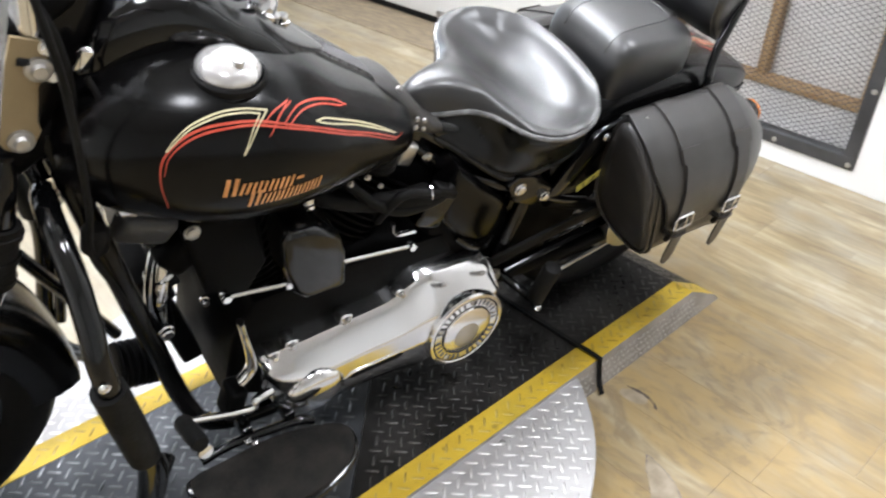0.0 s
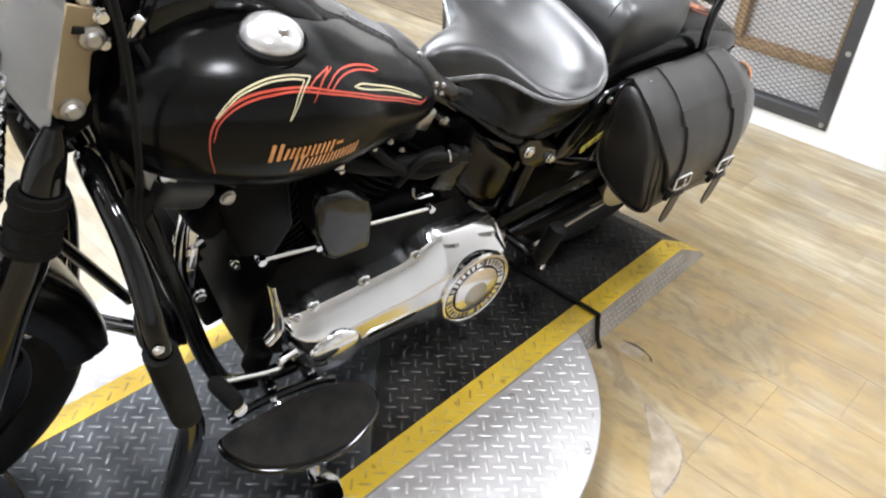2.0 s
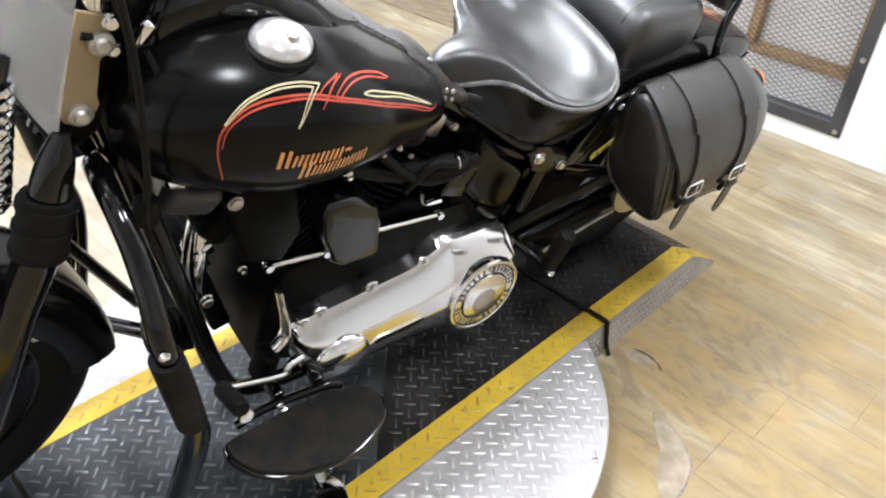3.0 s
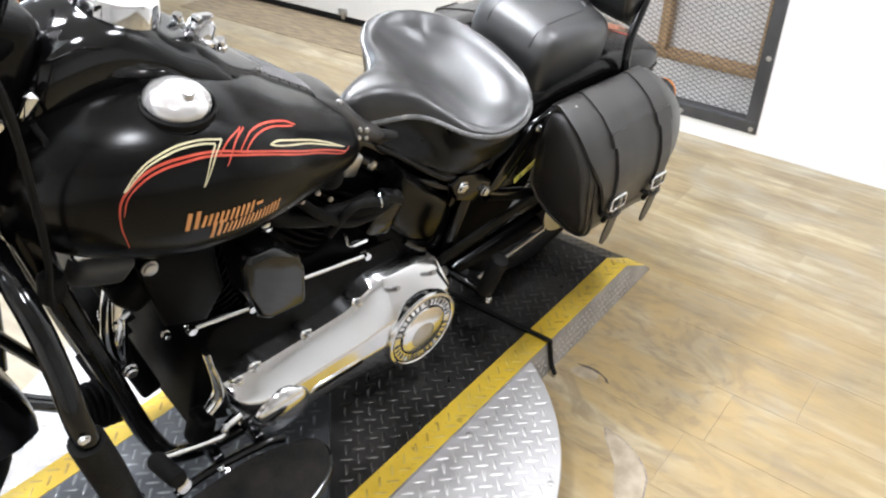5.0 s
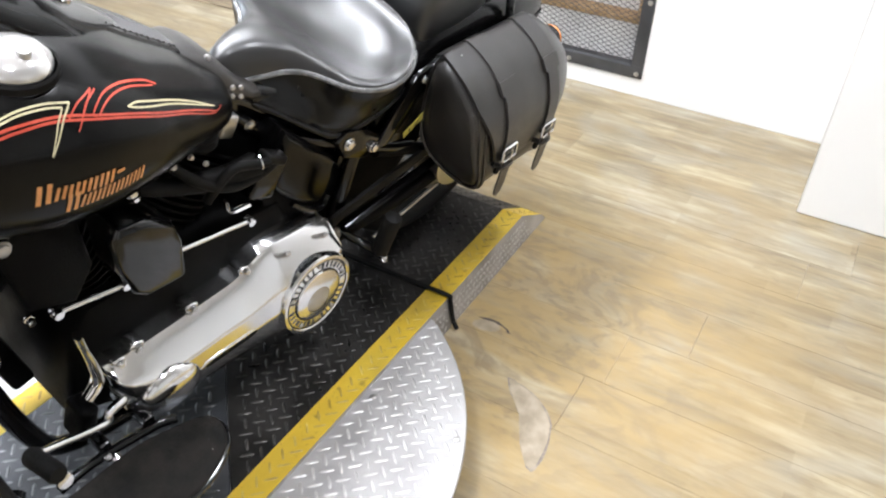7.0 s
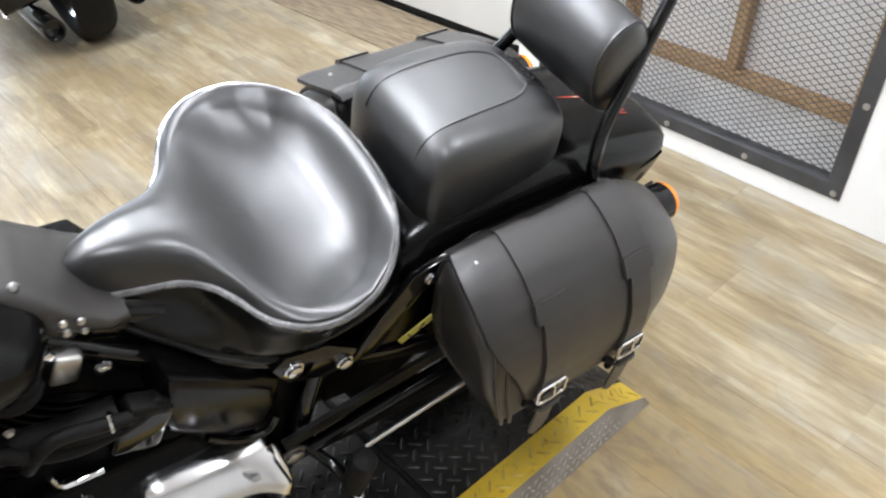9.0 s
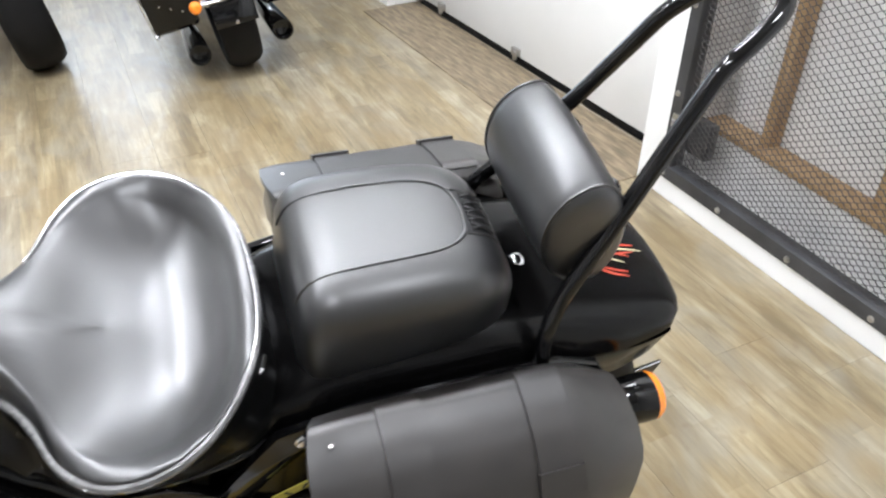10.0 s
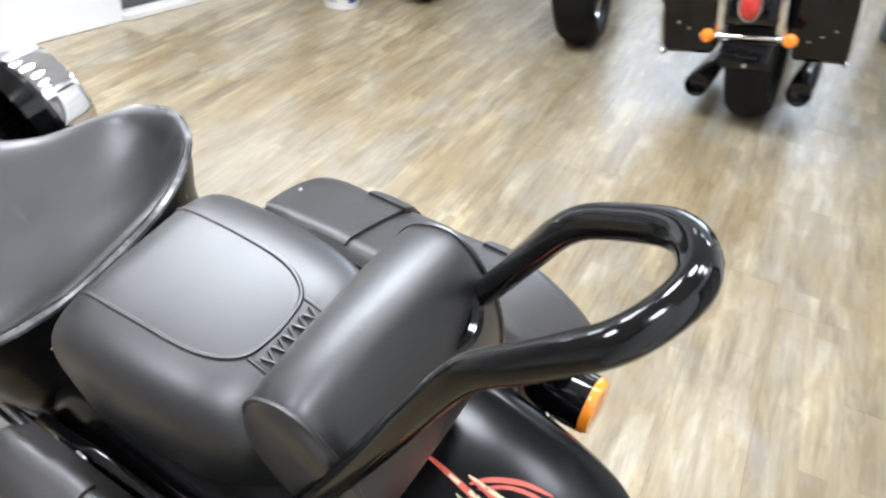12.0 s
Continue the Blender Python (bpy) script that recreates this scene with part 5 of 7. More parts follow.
for sy in (-1, 1):
    part("bar_foot", box((0.05, 0.008, 0.05), (0.668, sy * 0.153, 0.612), 0.003), GLOSS, bar)
prof = [Vector((0.731 + (0.064 if math.cos(a) < 0 else 0.040) * math.cos(a) - 0.010 * math.sin(a), 0, 0.799 + 0.081 * math.sin(a))) for a in [2 * math.pi * k / 12 for k in range(12)]]
po = spline(prof, 4, True)
pc = sum(po, Vector()) / len(po)
secs = []
BW = 0.100
for y, s in ((-BW, 0.02), (-BW, 0.5), (-BW + 0.001, 0.80), (-BW + 0.005, 0.905), (-BW + 0.012, 0.965), (-BW + 0.024, 0.995), (-0.04, 1.02), (0, 1.025), (0.04, 1.02), (BW - 0.024, 0.995), (BW - 0.012, 0.965), (BW - 0.005, 0.905), (BW - 0.001, 0.80), (BW, 0.5), (BW, 0.02)):
    secs.append([(pc.x + (p.x - pc.x) * s, y, pc.z + (p.z - pc.z) * s) for p in po])
backrest = part("backrest", loft(secs), PAD_VINYL, bike, "black vinyl backrest pad", 55)
for sy in (-1, 1):
    part("piping", tube([(pc.x + (p.x - pc.x) * 0.955, sy * (BW - 0.0105), pc.z + (p.z - pc.z) * 0.955) for p in po[::2]], 0.0024, 6, 2, True), PAD_VINYL, backrest)
    part("backrest_arm", tube([(0.76, sy * 0.03, 0.82), (0.768, sy * 0.05, 0.83), (0.752, sy * 0.08, 0.84)], 0.007, 8), GLOSS, backrest)


# saddlebags
LID = [(-0.160, 0.664), (-0.176, 0.677), (-0.205, 0.671), (-0.240, 0.656), (-0.272, 0.632), (-0.298, 0.598), (-0.316, 0.558), (-0.324, 0.518), (-0.325, 0.478), (-0.320, 0.442)]
LID_RIGHT = [(-0.155, 0.680), (-0.166, 0.686), (-0.200, 0.673), (-0.235, 0.658), (-0.262, 0.645), (-0.282, 0.630), (-0.298, 0.600), (-0.310, 0.550), (-0.318, 0.500), (-0.318, 0.440)]


def lid_point(u, right):
    p = [Vector((a, b, 0)) for a, b in (LID_RIGHT if right else LID)]
    t = u * (len(p) - 1)
    k = min(int(t), len(p) - 2)
    return p[k].lerp(p[k + 1], t - k)


def saddlebag(sy):
    side = -sy
    flip = lambda pts: [(x, y * side, z) for x, y, z in pts]
    # body: rounded box under the lid with a bulging end
    secs = []
    for x, s, dz in ((0.394, 0.70, 0), (0.398, 0.88, 0), (0.410, 0.97, 0), (0.43, 1.0, 0), (0.55, 1.0, 0), (0.66, 1.0, -0.004), (0.702, 0.985, -0.018), (0.728, 0.92, -0.030), (0.738, 0.72, -0.036)):
        base = [(-0.152, 0.62), (-0.158, 0.655), (-0.19, 0.664), (-0.240, 0.640), (-0.275, 0.605), (-0.300, 0.565), (-0.312, 0.50), (-0.314, 0.42), (-0.304, 0.384), (-0.27, 0.372), (-0.21, 0.376), (-0.165, 0.392), (-0.150, 0.45), (-0.150, 0.54)]
        c = (-0.245, 0.525)
        rake = max(0.0, (0.55 - x) / 0.156)
        secs.append(flip([(x + rake * (0.34 * max(0.0, 0.51 - z) - 0.008), c[0] + (y - c[0]) * s, c[1] + (z - c[1]) * s + dz) for y, z in base]))
    body = part("saddlebag", loft(secs), BAG_LEATHER, bike, "matt black leather saddlebag with two buckled straps", 60)
    for x, s in ((0.407, 0.975), (0.425, 1.004)):
        ringp = [(x + (0.55 - x) / 0.156 * (0.34 * max(0.0, 0.51 - z) - 0.008), -0.245 + (y + 0.245) * s, 0.525 + (z - 0.525) * s) for y, z in ((-0.152, 0.62), (-0.19, 0.664), (-0.275, 0.605), (-0.312, 0.50), (-0.306, 0.384), (-0.21, 0.376), (-0.150, 0.45))]
        part("piping", tube(flip(ringp), 0.0035, 6, 5, True), BAG_LEATHER, body)
    # lid: a thick hide bent over the top and front
    n, m = 26, 18
    top, bot = [], []
    for i in range(m + 1):
        row, low = [], []
        for k in range(n + 1):
            u = k / n
            x0 = 0.400 - 0.018 * math.sin(math.pi * min(1, u / 0.7)) + 0.072 * max(0, (u - 0.5) / 0.5) ** 1.2
            x1 = 0.752 + 0.022 * math.sin(math.pi * min(1, u * 1.25)) - 0.062 * max(0, u - 0.45) / 0.55
            x = x0 + (x1 - x0) * i / m
            e = max(0, (i / m - 0.74) / 0.26)
            p = lid_point(u, sy > 0)
            drop = -0.046 * e ** 1.7 - 0.004 * max(0, 1 - i / 2) ** 2
            pull = 0.018 * e * e * u
            z = p.y + drop + 0.0015 * math.sin(i * 1.9) * u
            row.append((x, p.x + pull, z))
            low.append((x, p.x + pull + 0.0055, z - 0.0045))
        top.append(flip(row))
        bot.append(flip(low))
    secs = [t + b[::-1] for t, b in zip(top, bot)]
    part("lid", loft(secs), BAG_LEATHER, body, "folded leather lid flap", 55)
    for x0 in (0.488, 0.650):
        def strap_at(u0, u1, lift, w, nn=14, sink=0.003):
            rows = []
            for k in range(nn + 1):
                u = u0 + (u1 - u0) * k / nn
                p = lid_point(min(u, 1.0), sy > 0)
                q = lid_point(min(u + 0.02, 1.0), sy > 0) - lid_point(max(u - 0.02, 0.0), sy > 0)
                nrm = Vector((q.y, -q.x, 0)).normalized()
                if nrm.dot(p - Vector((-0.245, 0.525, 0))) < 0:
                    nrm = -nrm
                e = max(0, (x0 - 0.70) / 0.078)
                a = p + nrm * lift
                b = p - nrm * sink
                if u > 1.0:
                    dz = -(u - 1.0) * 0.30
                    a, b = a + Vector((0, dz, 0)), b + Vector((0, dz, 0))
                rows.append(flip([(x0 - w / 2, a.x, a.y), (x0 + w / 2, a.x, a.y), (x0 + w / 2, b.x, b.y), (x0 - w / 2, b.x, b.y)]))
            return loft(rows)
        part("strap", strap_at(0.06, 0.46, 0.0040, 0.050), BAG_LEATHER, body, "wide stitched upper strap")
        part("strap", strap_at(0.50, 0.92, 0.0055, 0.038), BAG_LEATHER, body, "narrow lower strap")
        part("strap_loop", strap_at(0.44, 0.52, 0.0070, 0.054), BAG_LEATHER, body)
        zb = 0.484 if x0 < 0.6 else 0.474
        yb = -0.333
        buckle = part("buckle", tube(flip([(x0 + a, yb - 0.004 + (c + 0.012) * 0.14, zb + c) for a, c in ((-0.022, 0.017), (-0.025, 0.014), (-0.025, -0.009), (-0.022, -0.012), (0.022, -0.012), (0.025, -0.009), (0.025, 0.014), (0.022, 0.017))]), 0.0030, 8, 1, True, smooth=False), CHROME, body, "chrome strap buckle")
        part("prong", tube(flip([(x0, yb - 0.003, zb + 0.017), (x0, yb - 0.007, zb), (x0, yb - 0.005, zb - 0.014)]), 0.0022, 6, 3), CHROME, buckle)
        tip = [(-0.016, 0.0), (0.016, 0.0), (0.0175, -0.088), (0.013, -0.112), (0.0, -0.124), (-0.013, -0.112), (-0.0175, -0.088)]
        b2 = extrude_outline([(x0 + a, zb + c) for a, c in tip], "y", side * (yb - 0.0055), side * (yb - 0.0015), 0.001, 1)
        part("strap_tip", b2, BAG_LEATHER, body, "rounded hanging strap end")
        part("keeper", tube(flip([(x0 - 0.017, yb - 0.007, zb - 0.032), (x0 + 0.017, yb - 0.007, zb - 0.032), (x0 + 0.017, yb + 0.003, zb - 0.032), (x0 - 0.017, yb + 0.003, zb - 0.032)]), 0.003, 6, 3, True, flat=1.4), BAG_LEATHER, body)
        part("side_lace", tube(flip([(x0 - 0.035, yb + 0.012, zb - 0.022), (x0 - 0.022, yb + 0.004, zb - 0.03), (x0 - 0.02, yb + 0.006, zb - 0.05)]), 0.006, 8, 4), RUBBER, body)
    part("rivet", bolt(flip([(0.410, -0.205, 0.680)])[0], 0.002, 0.0015, "z"), BRUSHED, body)
    if sy > 0:
        body.location.x += 0.022
    return body


saddlebag(1)
saddlebag(-1)

# turn signals and tail lamp
for sy in (-1, 1):
    m = pose(0.776, sy * 0.186, 0.573, 0, 90, 0)
    sig = part("turn_signal", lathe([(0, -0.030), (0.014, -0.028), (0.024, -0.018), (0.030, 0.0), (0.032, 0.03), (0.032, 0.046), (0, 0.046)], m, 28), GLOSS, bike, "gloss black bullet turn signal")
    part("lens", lathe([(0.0315, 0.044), (0.032, 0.050), (0.029, 0.056), (0, 0.0585)], m, 28), AMBER, sig, "amber lens")
    part("stalk", tube([(0.792, sy * 0.112, 0.545), (0.788, sy * 0.135, 0.548), (0.784, sy * 0.165, 0.566)], 0.008, 10), CHROME, sig, "chrome stalk")
lamp = part("tail_lamp", box((0.030, 0.110, 0.060), (0.916, 0, 0.548), 0.012, (0, -18, 0), 3), RED_LENS, bike, "red tail lamp lens")
part("lamp_base", box((0.02, 0.095, 0.068), (0.898, 0, 0.544), 0.01, (0, -18, 0), 3), GLOSS, lamp)
part("plate_bracket", extrude_outline([(0.86, 0.51), (0.90, 0.52), (0.885, 0.44)], "y", -0.118, -0.112, 0.002), GLOSS, bike)

# primary drive and derby cover
# the long cover with its clutch housing in one casting: a sloping top over an upright face, from rows of length, foot, top and depth
PRI = [(-0.364, 0.282, 0.318, -0.158), (-0.360, 0.258, 0.332, -0.170), (-0.350, 0.230, 0.344, -0.186), (-0.330, 0.206, 0.353, -0.198), (-0.300, 0.189, 0.360, -0.205), (-0.25, 0.180, 0.366, -0.207),
       (-0.15, 0.178, 0.376, -0.207), (-0.105, 0.176, 0.382, -0.208), (-0.085, 0.175, 0.392, -0.210), (-0.060, 0.174, 0.414, -0.213), (-0.040, 0.172, 0.430, -0.2155), (-0.020, 0.170, 0.438, -0.217), (0.03, 0.166, 0.437, -0.2185),
       (0.08, 0.176, 0.429, -0.218), (0.110, 0.180, 0.421, -0.2165), (0.132, 0.194, 0.411, -0.213), (0.145, 0.212, 0.397, -0.207), (0.153, 0.232, 0.378, -0.197), (0.1565, 0.262, 0.352, -0.183)]
secs = []
for k in range(46):
    x = -0.28 + 0.40 * (k - 6) / 31
    if k < 6:
        x = -0.364 + 0.084 * (k / 6) ** 1.7
    elif k > 37:
        x = 0.12 + 0.0365 * (1 - (1 - (k - 37) / 8) ** 1.8)
    lo, hi, out = lerp_table(PRI, x)
    tall = hi - lo
    lo -= 0.024
    crease, belly = hi - tall * 0.47, hi - tall * 0.665
    wide = crease - belly
    h = hi - crease
    near = out + wide * 0.14
    secs.append([(x, y, z) for y, z in ((-0.110, lo - 0.006), (-0.150, lo - 0.006), (-0.154, lo - 0.003), (out * 0.6 - 0.066, lo + 0.006), (out + 0.012, lo + 0.020), (out + 0.004, lo + 0.036), (out, belly - 0.006),
                                        (out, belly), (out + 0.0004, belly + 0.002), (near - 0.0004, crease - 0.003), (near, crease), (near + 0.0014, crease + 0.003), (near + 0.0034, crease + 0.006),
                                        (near + 0.015, crease + h * 0.19), (near + 0.030, crease + h * 0.36), (near + 0.042, crease + h * 0.47), (near + 0.050, crease + h * 0.53), (near + 0.055, crease + h * 0.555), (near * 0.3 - 0.090, crease + h * 0.57), (-0.110, crease + h * 0.58))])
prim = part("primary_cover", loft(secs), ALUMINIUM, bike, "polished aluminium primary cover", 60)
part("front_bulge", lathe([(0.068, 0.0), (0.067, 0.012), (0.062, 0.022), (0.052, 0.029), (0.036, 0.033), (0.015, 0.035), (0, 0.0352)], pose(-0.276, -0.190, 0.232, 90, 0, 0) @ Matrix.Diagonal((0.92, 0.84, 0.9, 1)), 40), ALUMINIUM, prim, "", 60)
slot = part("inspection_cover", extrude_outline([(-0.220, 0.238), (-0.212, 0.226), (-0.09, 0.226), (-0.072, 0.238), (-0.082, 0.252), (-0.205, 0.250)], "y", -0.180, -0.2095, 0.004, 3), ALUMINIUM, prim, "", 50)
part("slot", extrude_outline([(-0.210, 0.239), (-0.204, 0.232), (-0.096, 0.233), (-0.084, 0.240), (-0.090, 0.247), (-0.200, 0.246)], "y", -0.200, -0.2100, 0.001, 1), WRINKLE, slot)
for x, z in ((-0.338, 0.346), (-0.302, 0.360), (-0.190, 0.372), (-0.070, 0.384)):
    boss = part("boss", box((0.026, 0.036, 0.018), (x, -0.136, z - 0.030), 0.006, (0, 10, 0), 3), ALUMINIUM, prim)
    part("boss_bolt", bolt((x, -0.154, z - 0.029), 0.0065, 0.007), CHROME, boss)
for x, z in ((-0.002, 0.426), (0.098, 0.412)):
    part("recess", box((0.015, 0.010, 0.030), (x, -0.1800, z - 0.052), 0.004, (44, 12, 0), 2), BRUSHED, prim)
dm = pose(0.060, -0.2125, 0.248, 83, 0, 0)
derby = part("derby_cover", lathe([(0.094, 0.0), (0.094, 0.010), (0.091, 0.014), (0.085, 0.015), (0.082, 0.0125), (0.060, 0.0125), (0.058, 0.016), (0.050, 0.0185), (0, 0.021)], dm, 64), ALUMINIUM, prim, "polished round derby cover with a ring of markings", 30)
part("ring_groove", lathe([(0.0825, 0.0135), (0.0815, 0.0142), (0.0803, 0.0135)], dm, 64), RUBBER, derby)
part("ring_groove", lathe([(0.0622, 0.0135), (0.0612, 0.0142), (0.0600, 0.0135)], dm, 64), RUBBER, derby)
for k in range(5):
    a = 2 * math.pi * (k + 0.25) / 5
    p = dm @ Vector((0.0735 * math.cos(a + 1.2), 0.0735 * math.sin(a + 1.2), 0.0125))
    part("derby_screw", bolt(p, 0.0042, 0.003), BRUSHED, derby)
# the lettered ring as plain dark bars, and a plain dark emblem
for k in range(34):
    a = 2 * math.pi * k / 34
    if k % 17 in (0, 8):
        continue
    me = box((0.0036 if k % 3 else 0.0062, 0.0125, 0.0014), (0, 0.0712, 0.0128), 0)
    me.transform(dm @ pose(0, 0, 0, 0, 0, math.degrees(a)))
    part("marking", me, PAPER, derby)
part("emblem", lathe([(0.0, 0.0225), (0.018, 0.0222), (0.03, 0.0205), (0.0312, 0.0196)], dm @ pose(-0.004, -0.006, -0.0005), 28), BRUSHED, derby, "plain round emblem")

# engine
part("crankcase", extrude_outline([(-0.42, 0.20), (-0.40, 0.36), (-0.36, 0.44), (-0.14, 0.45), (0.04, 0.44), (0.10, 0.33), (0.10, 0.20), (-0.05, 0.14), (-0.30, 0.13)], "y", -0.118, 0.14, 0.012, 2), WRINKLE, bike, "black engine crankcase", 45)


def cylinder(foot, head, base, topr):
    a, b = Vector(foot), Vector(head)
    q = (b - a).to_track_quat("Z", "Y").to_matrix().to_4x4()
    m = Matrix.Translation(a) @ q
    length = (b - a).length
    prof = []
    n = 13
    for k in range(n):
        z = length * (k + 0.2) / n * 0.86
        r = base + (topr - base) * k / n
        prof += [(r * 0.80, z), (r, z + 0.002), (r, z + 0.006), (r * 0.80, z + 0.008)]
    cyl = part("cylinder", lathe([(0, 0)] + prof + [(0, length * 0.9)], m, 28), WRINKLE, bike, "finned black cylinder", 25)
    part("cylinder_head", (lambda bm: (bm.transform(m @ pose(0, 0, length * 0.93)), bm)[1])(box((0.17, 0.21, 0.06), (0, 0, 0), 0.016, seg=3)), WRINKLE, cyl)
    part("rocker_box", (lambda bm: (bm.transform(m @ pose(0, 0, length * 0.93 + 0.062)), bm)[1])(box((0.15, 0.19, 0.06), (0, 0, 0), 0.020, seg=3)), GLOSS, cyl, "gloss black rocker box")
    for sx in (-0.055, 0.055):
        p = m @ Vector((sx, 0.0, length * 0.93 + 0.05))
        part("rocker_bolt", bolt((p.x, -0.097, p.z), 0.008, 0.007), CHROME, cyl)
    return cyl


cylinder((-0.275, -0.01, 0.43), (-0.415, -0.01, 0.625), 0.083, 0.094)
cylinder((-0.175, 0.01, 0.43), (-0.045, 0.01, 0.610), 0.083, 0.094)
COVER = [(-0.345, 0.585), (-0.350, 0.650), (-0.338, 0.668), (-0.296, 0.662), (-0.252, 0.628), (-0.238, 0.592), (-0.232, 0.515), (-0.243, 0.505), (-0.308, 0.508), (-0.330, 0.53)]
coilc = part("coil_cover", extrude_outline(COVER, "y", -0.13, -0.203, 0.014, 4), GLOSS, bike, "black rounded coil cover", 45)
part("cover_mount", bolt((-0.292, -0.16, 0.676), 0.010, 0.02, "z"), CHROME, coilc)
part("side_panel", extrude_outline([(-0.46, 0.60), (-0.44, 0.50), (-0.37, 0.47), (-0.335, 0.53), (-0.352, 0.655), (-0.42, 0.675), (-0.47, 0.65)], "y", -0.09, -0.118, 0.01, 3), WRINKLE, bike, "black engine side cover")
part("panel_bolt", bolt((-0.455, -0.118, 0.648), 0.010, 0.008), BRUSHED, bike)
# intake and hoses between the cylinders and the side cover
part("intake", tube([(-0.27, -0.07, 0.63), (-0.20, -0.10, 0.60), (-0.10, -0.115, 0.575), (-0.03, -0.12, 0.57)], [0.018, 0.016, 0.02, 0.024], 12), RUBBER, bike, "black rubber hose")
part("hose", tube([(-0.20, -0.10, 0.655), (-0.15, -0.125, 0.60), (-0.09, -0.135, 0.565), (-0.02, -0.135, 0.565), (0.02, -0.13, 0.58)], 0.0095, 10), RUBBER, bike, "black rubber hose")
part("hose", tube([(-0.02, -0.140, 0.585), (-0.06, -0.142, 0.602), (-0.09, -0.142, 0.612), (-0.112, -0.138, 0.598), (-0.135, -0.125, 0.55)], 0.0088, 10), RUBBER, bike, "black rubber hose")
part("hose_clamp", tube([(-0.040, -0.140, 0.607), (-0.042, -0.152, 0.594), (-0.040, -0.140, 0.583), (-0.038, -0.128, 0.594)], 0.0028, 6, 4, True), CHROME, bike)
sol = part("solenoid", box((0.062, 0.034, 0.076), (-0.012, -0.122, 0.535), 0.007, (0, 24, 0), 3), GLOSS, bike, "black plastic connector block")
part("solenoid_cap", box((0.052, 0.030, 0.018), (0.002, -0.128, 0.578), 0.006, (0, 30, 0), 3), RUBBER, sol)
for x, z in ((-0.192, 0.650), (-0.160, 0.653), (-0.132, 0.626), (-0.079, 0.574)):
    part("engine_bolt", bolt((x, -0.118, z), 0.0042, 0.005), BRUSHED, bike)
part("shift_bracket", tube([(-0.118, -0.150, 0.560), (-0.110, -0.152, 0.532), (-0.068, -0.150, 0.522)], 0.0065, 8, 3, flat=0.5), CHROME, bike, "bright linkage bracket")
for k in range(4):
    part("ribbed_boot", lathe([(0.030, 0), (0.034, 0.004), (0.034, 0.010), (0.030, 0.014)], pose(-0.115, -0.075, 0.635 + 0.014 * k, 10, 0, 0), 20), RUBBER, bike)
# oil tank side cover
SC = [(0.030, 0.620), (0.085, 0.570), (0.172, 0.492), (0.172, 0.445), (0.155, 0.392), (0.125, 0.384), (0.065, 0.425), (0.014, 0.490), (0.010, 0.560)]
oil = part("oil_tank", extrude_outline(SC, "y", -0.06, -0.134, 0.02, 4), SATIN, bike, "satin black oil tank side", 45)
part("tank_foot", tube([(0.060, -0.130, 0.432), (0.10, -0.138, 0.398), (0.140, -0.138, 0.384), (0.160, -0.132, 0.400)], 0.006, 8), GLOSS, oil)
# added black sheet: keeps this gap dark and hides the deck behind
part("gap_filler", extrude_outline([(0.255, 0.31), (0.235, 0.49), (0.30, 0.555), (0.42, 0.60), (0.50, 0.57), (0.485, 0.38), (0.40, 0.29)], "y", -0.098, -0.106, 0.003, 1), WRINKLE, bike, "added black sheet filling the dark gap by the rear wheel")
part("battery_box", box((0.10, 0.19, 0.22), (0.255, 0, 0.40), 0.012, (0, 0, 0), 2), GLOSS, bike, "gloss black battery box")
part("gearbox", extrude_outline([(0.06, 0.19), (0.0, 0.46), (0.14, 0.485), (0.215, 0.43), (0.225, 0.24), (0.17, 0.18)], "y", -0.112, 0.112, 0.014, 2), WRINKLE, bike, "black gearbox casing", 45)
# linkage and shift lever
for pts, r in (([(-0.437, -0.19, 0.570), (-0.335, -0.19, 0.552)], 0.0045), ([(-0.262, -0.186, 0.556), (-0.094, -0.182, 0.524)], 0.0038)):
    link = part("shift_rod", tube(pts, r, 10, 1, smooth=False), CHROME, bike, "chrome shift rod")
    for e in pts:
        part("rod_end", lathe([(0, -0.008), (0.007, -0.008), (0.0085, 0), (0.007, 0.008), (0, 0.008)], pose(*e, 90, 0, 0), 12), CHROME, link)
part("shift_arm", tube([(-0.413, -0.183, 0.490), (-0.408, -0.185, 0.455), (-0.401, -0.187, 0.413), (-0.399, -0.188, 0.368), (-0.418, -0.188, 0.340)], [0.010, 0.009, 0.012, 0.014, 0.012], 12, flat=0.6), ALUMINIUM, bike, "polished shift arm")
lever = part("shift_lever", tube([(-0.366, -0.195, 0.284), (-0.398, -0.205, 0.290), (-0.412, -0.210, 0.277), (-0.515, -0.216, 0.328)], [0.010, 0.008, 0.007, 0.006], 10, 3), CHROME, bike, "polished shift lever")
part("lever_pivot", box((0.035, 0.05, 0.075), (-0.425, -0.165, 0.262), 0.010, (0, 12, 0), 3), WRINKLE, bike, "black shift pivot block")
part("shift_peg", lathe([(0, -0.036), (0.013, -0.036), (0.0155, -0.03), (0.0155, 0.03), (0.013, 0.036), (0, 0.036)], pose(-0.528, -0.250, 0.350, 70, 14, 0), 18), RUBBER, lever, "rubber shift peg")
part("peg_end", lathe([(0.013, 0.0), (0.012, 0.004), (0, 0.005)], pose(-0.5195, -0.283, 0.338, 70, 14, 0), 14), CHROME, lever)
for x, z, r in ((-0.512, 0.462, 0.010), (-0.449, 0.505, 0.006)):
    part("engine_bolt", bolt((x, -0.125, z), r, 0.014), CHROME, bike)
part("warning_tag", box((0.082, 0.002, 0.024), (0.385, -0.154, 0.496), 0.0004, (10, -27, 0), 1), TAG, bike, "yellow warning tag with plain bars")
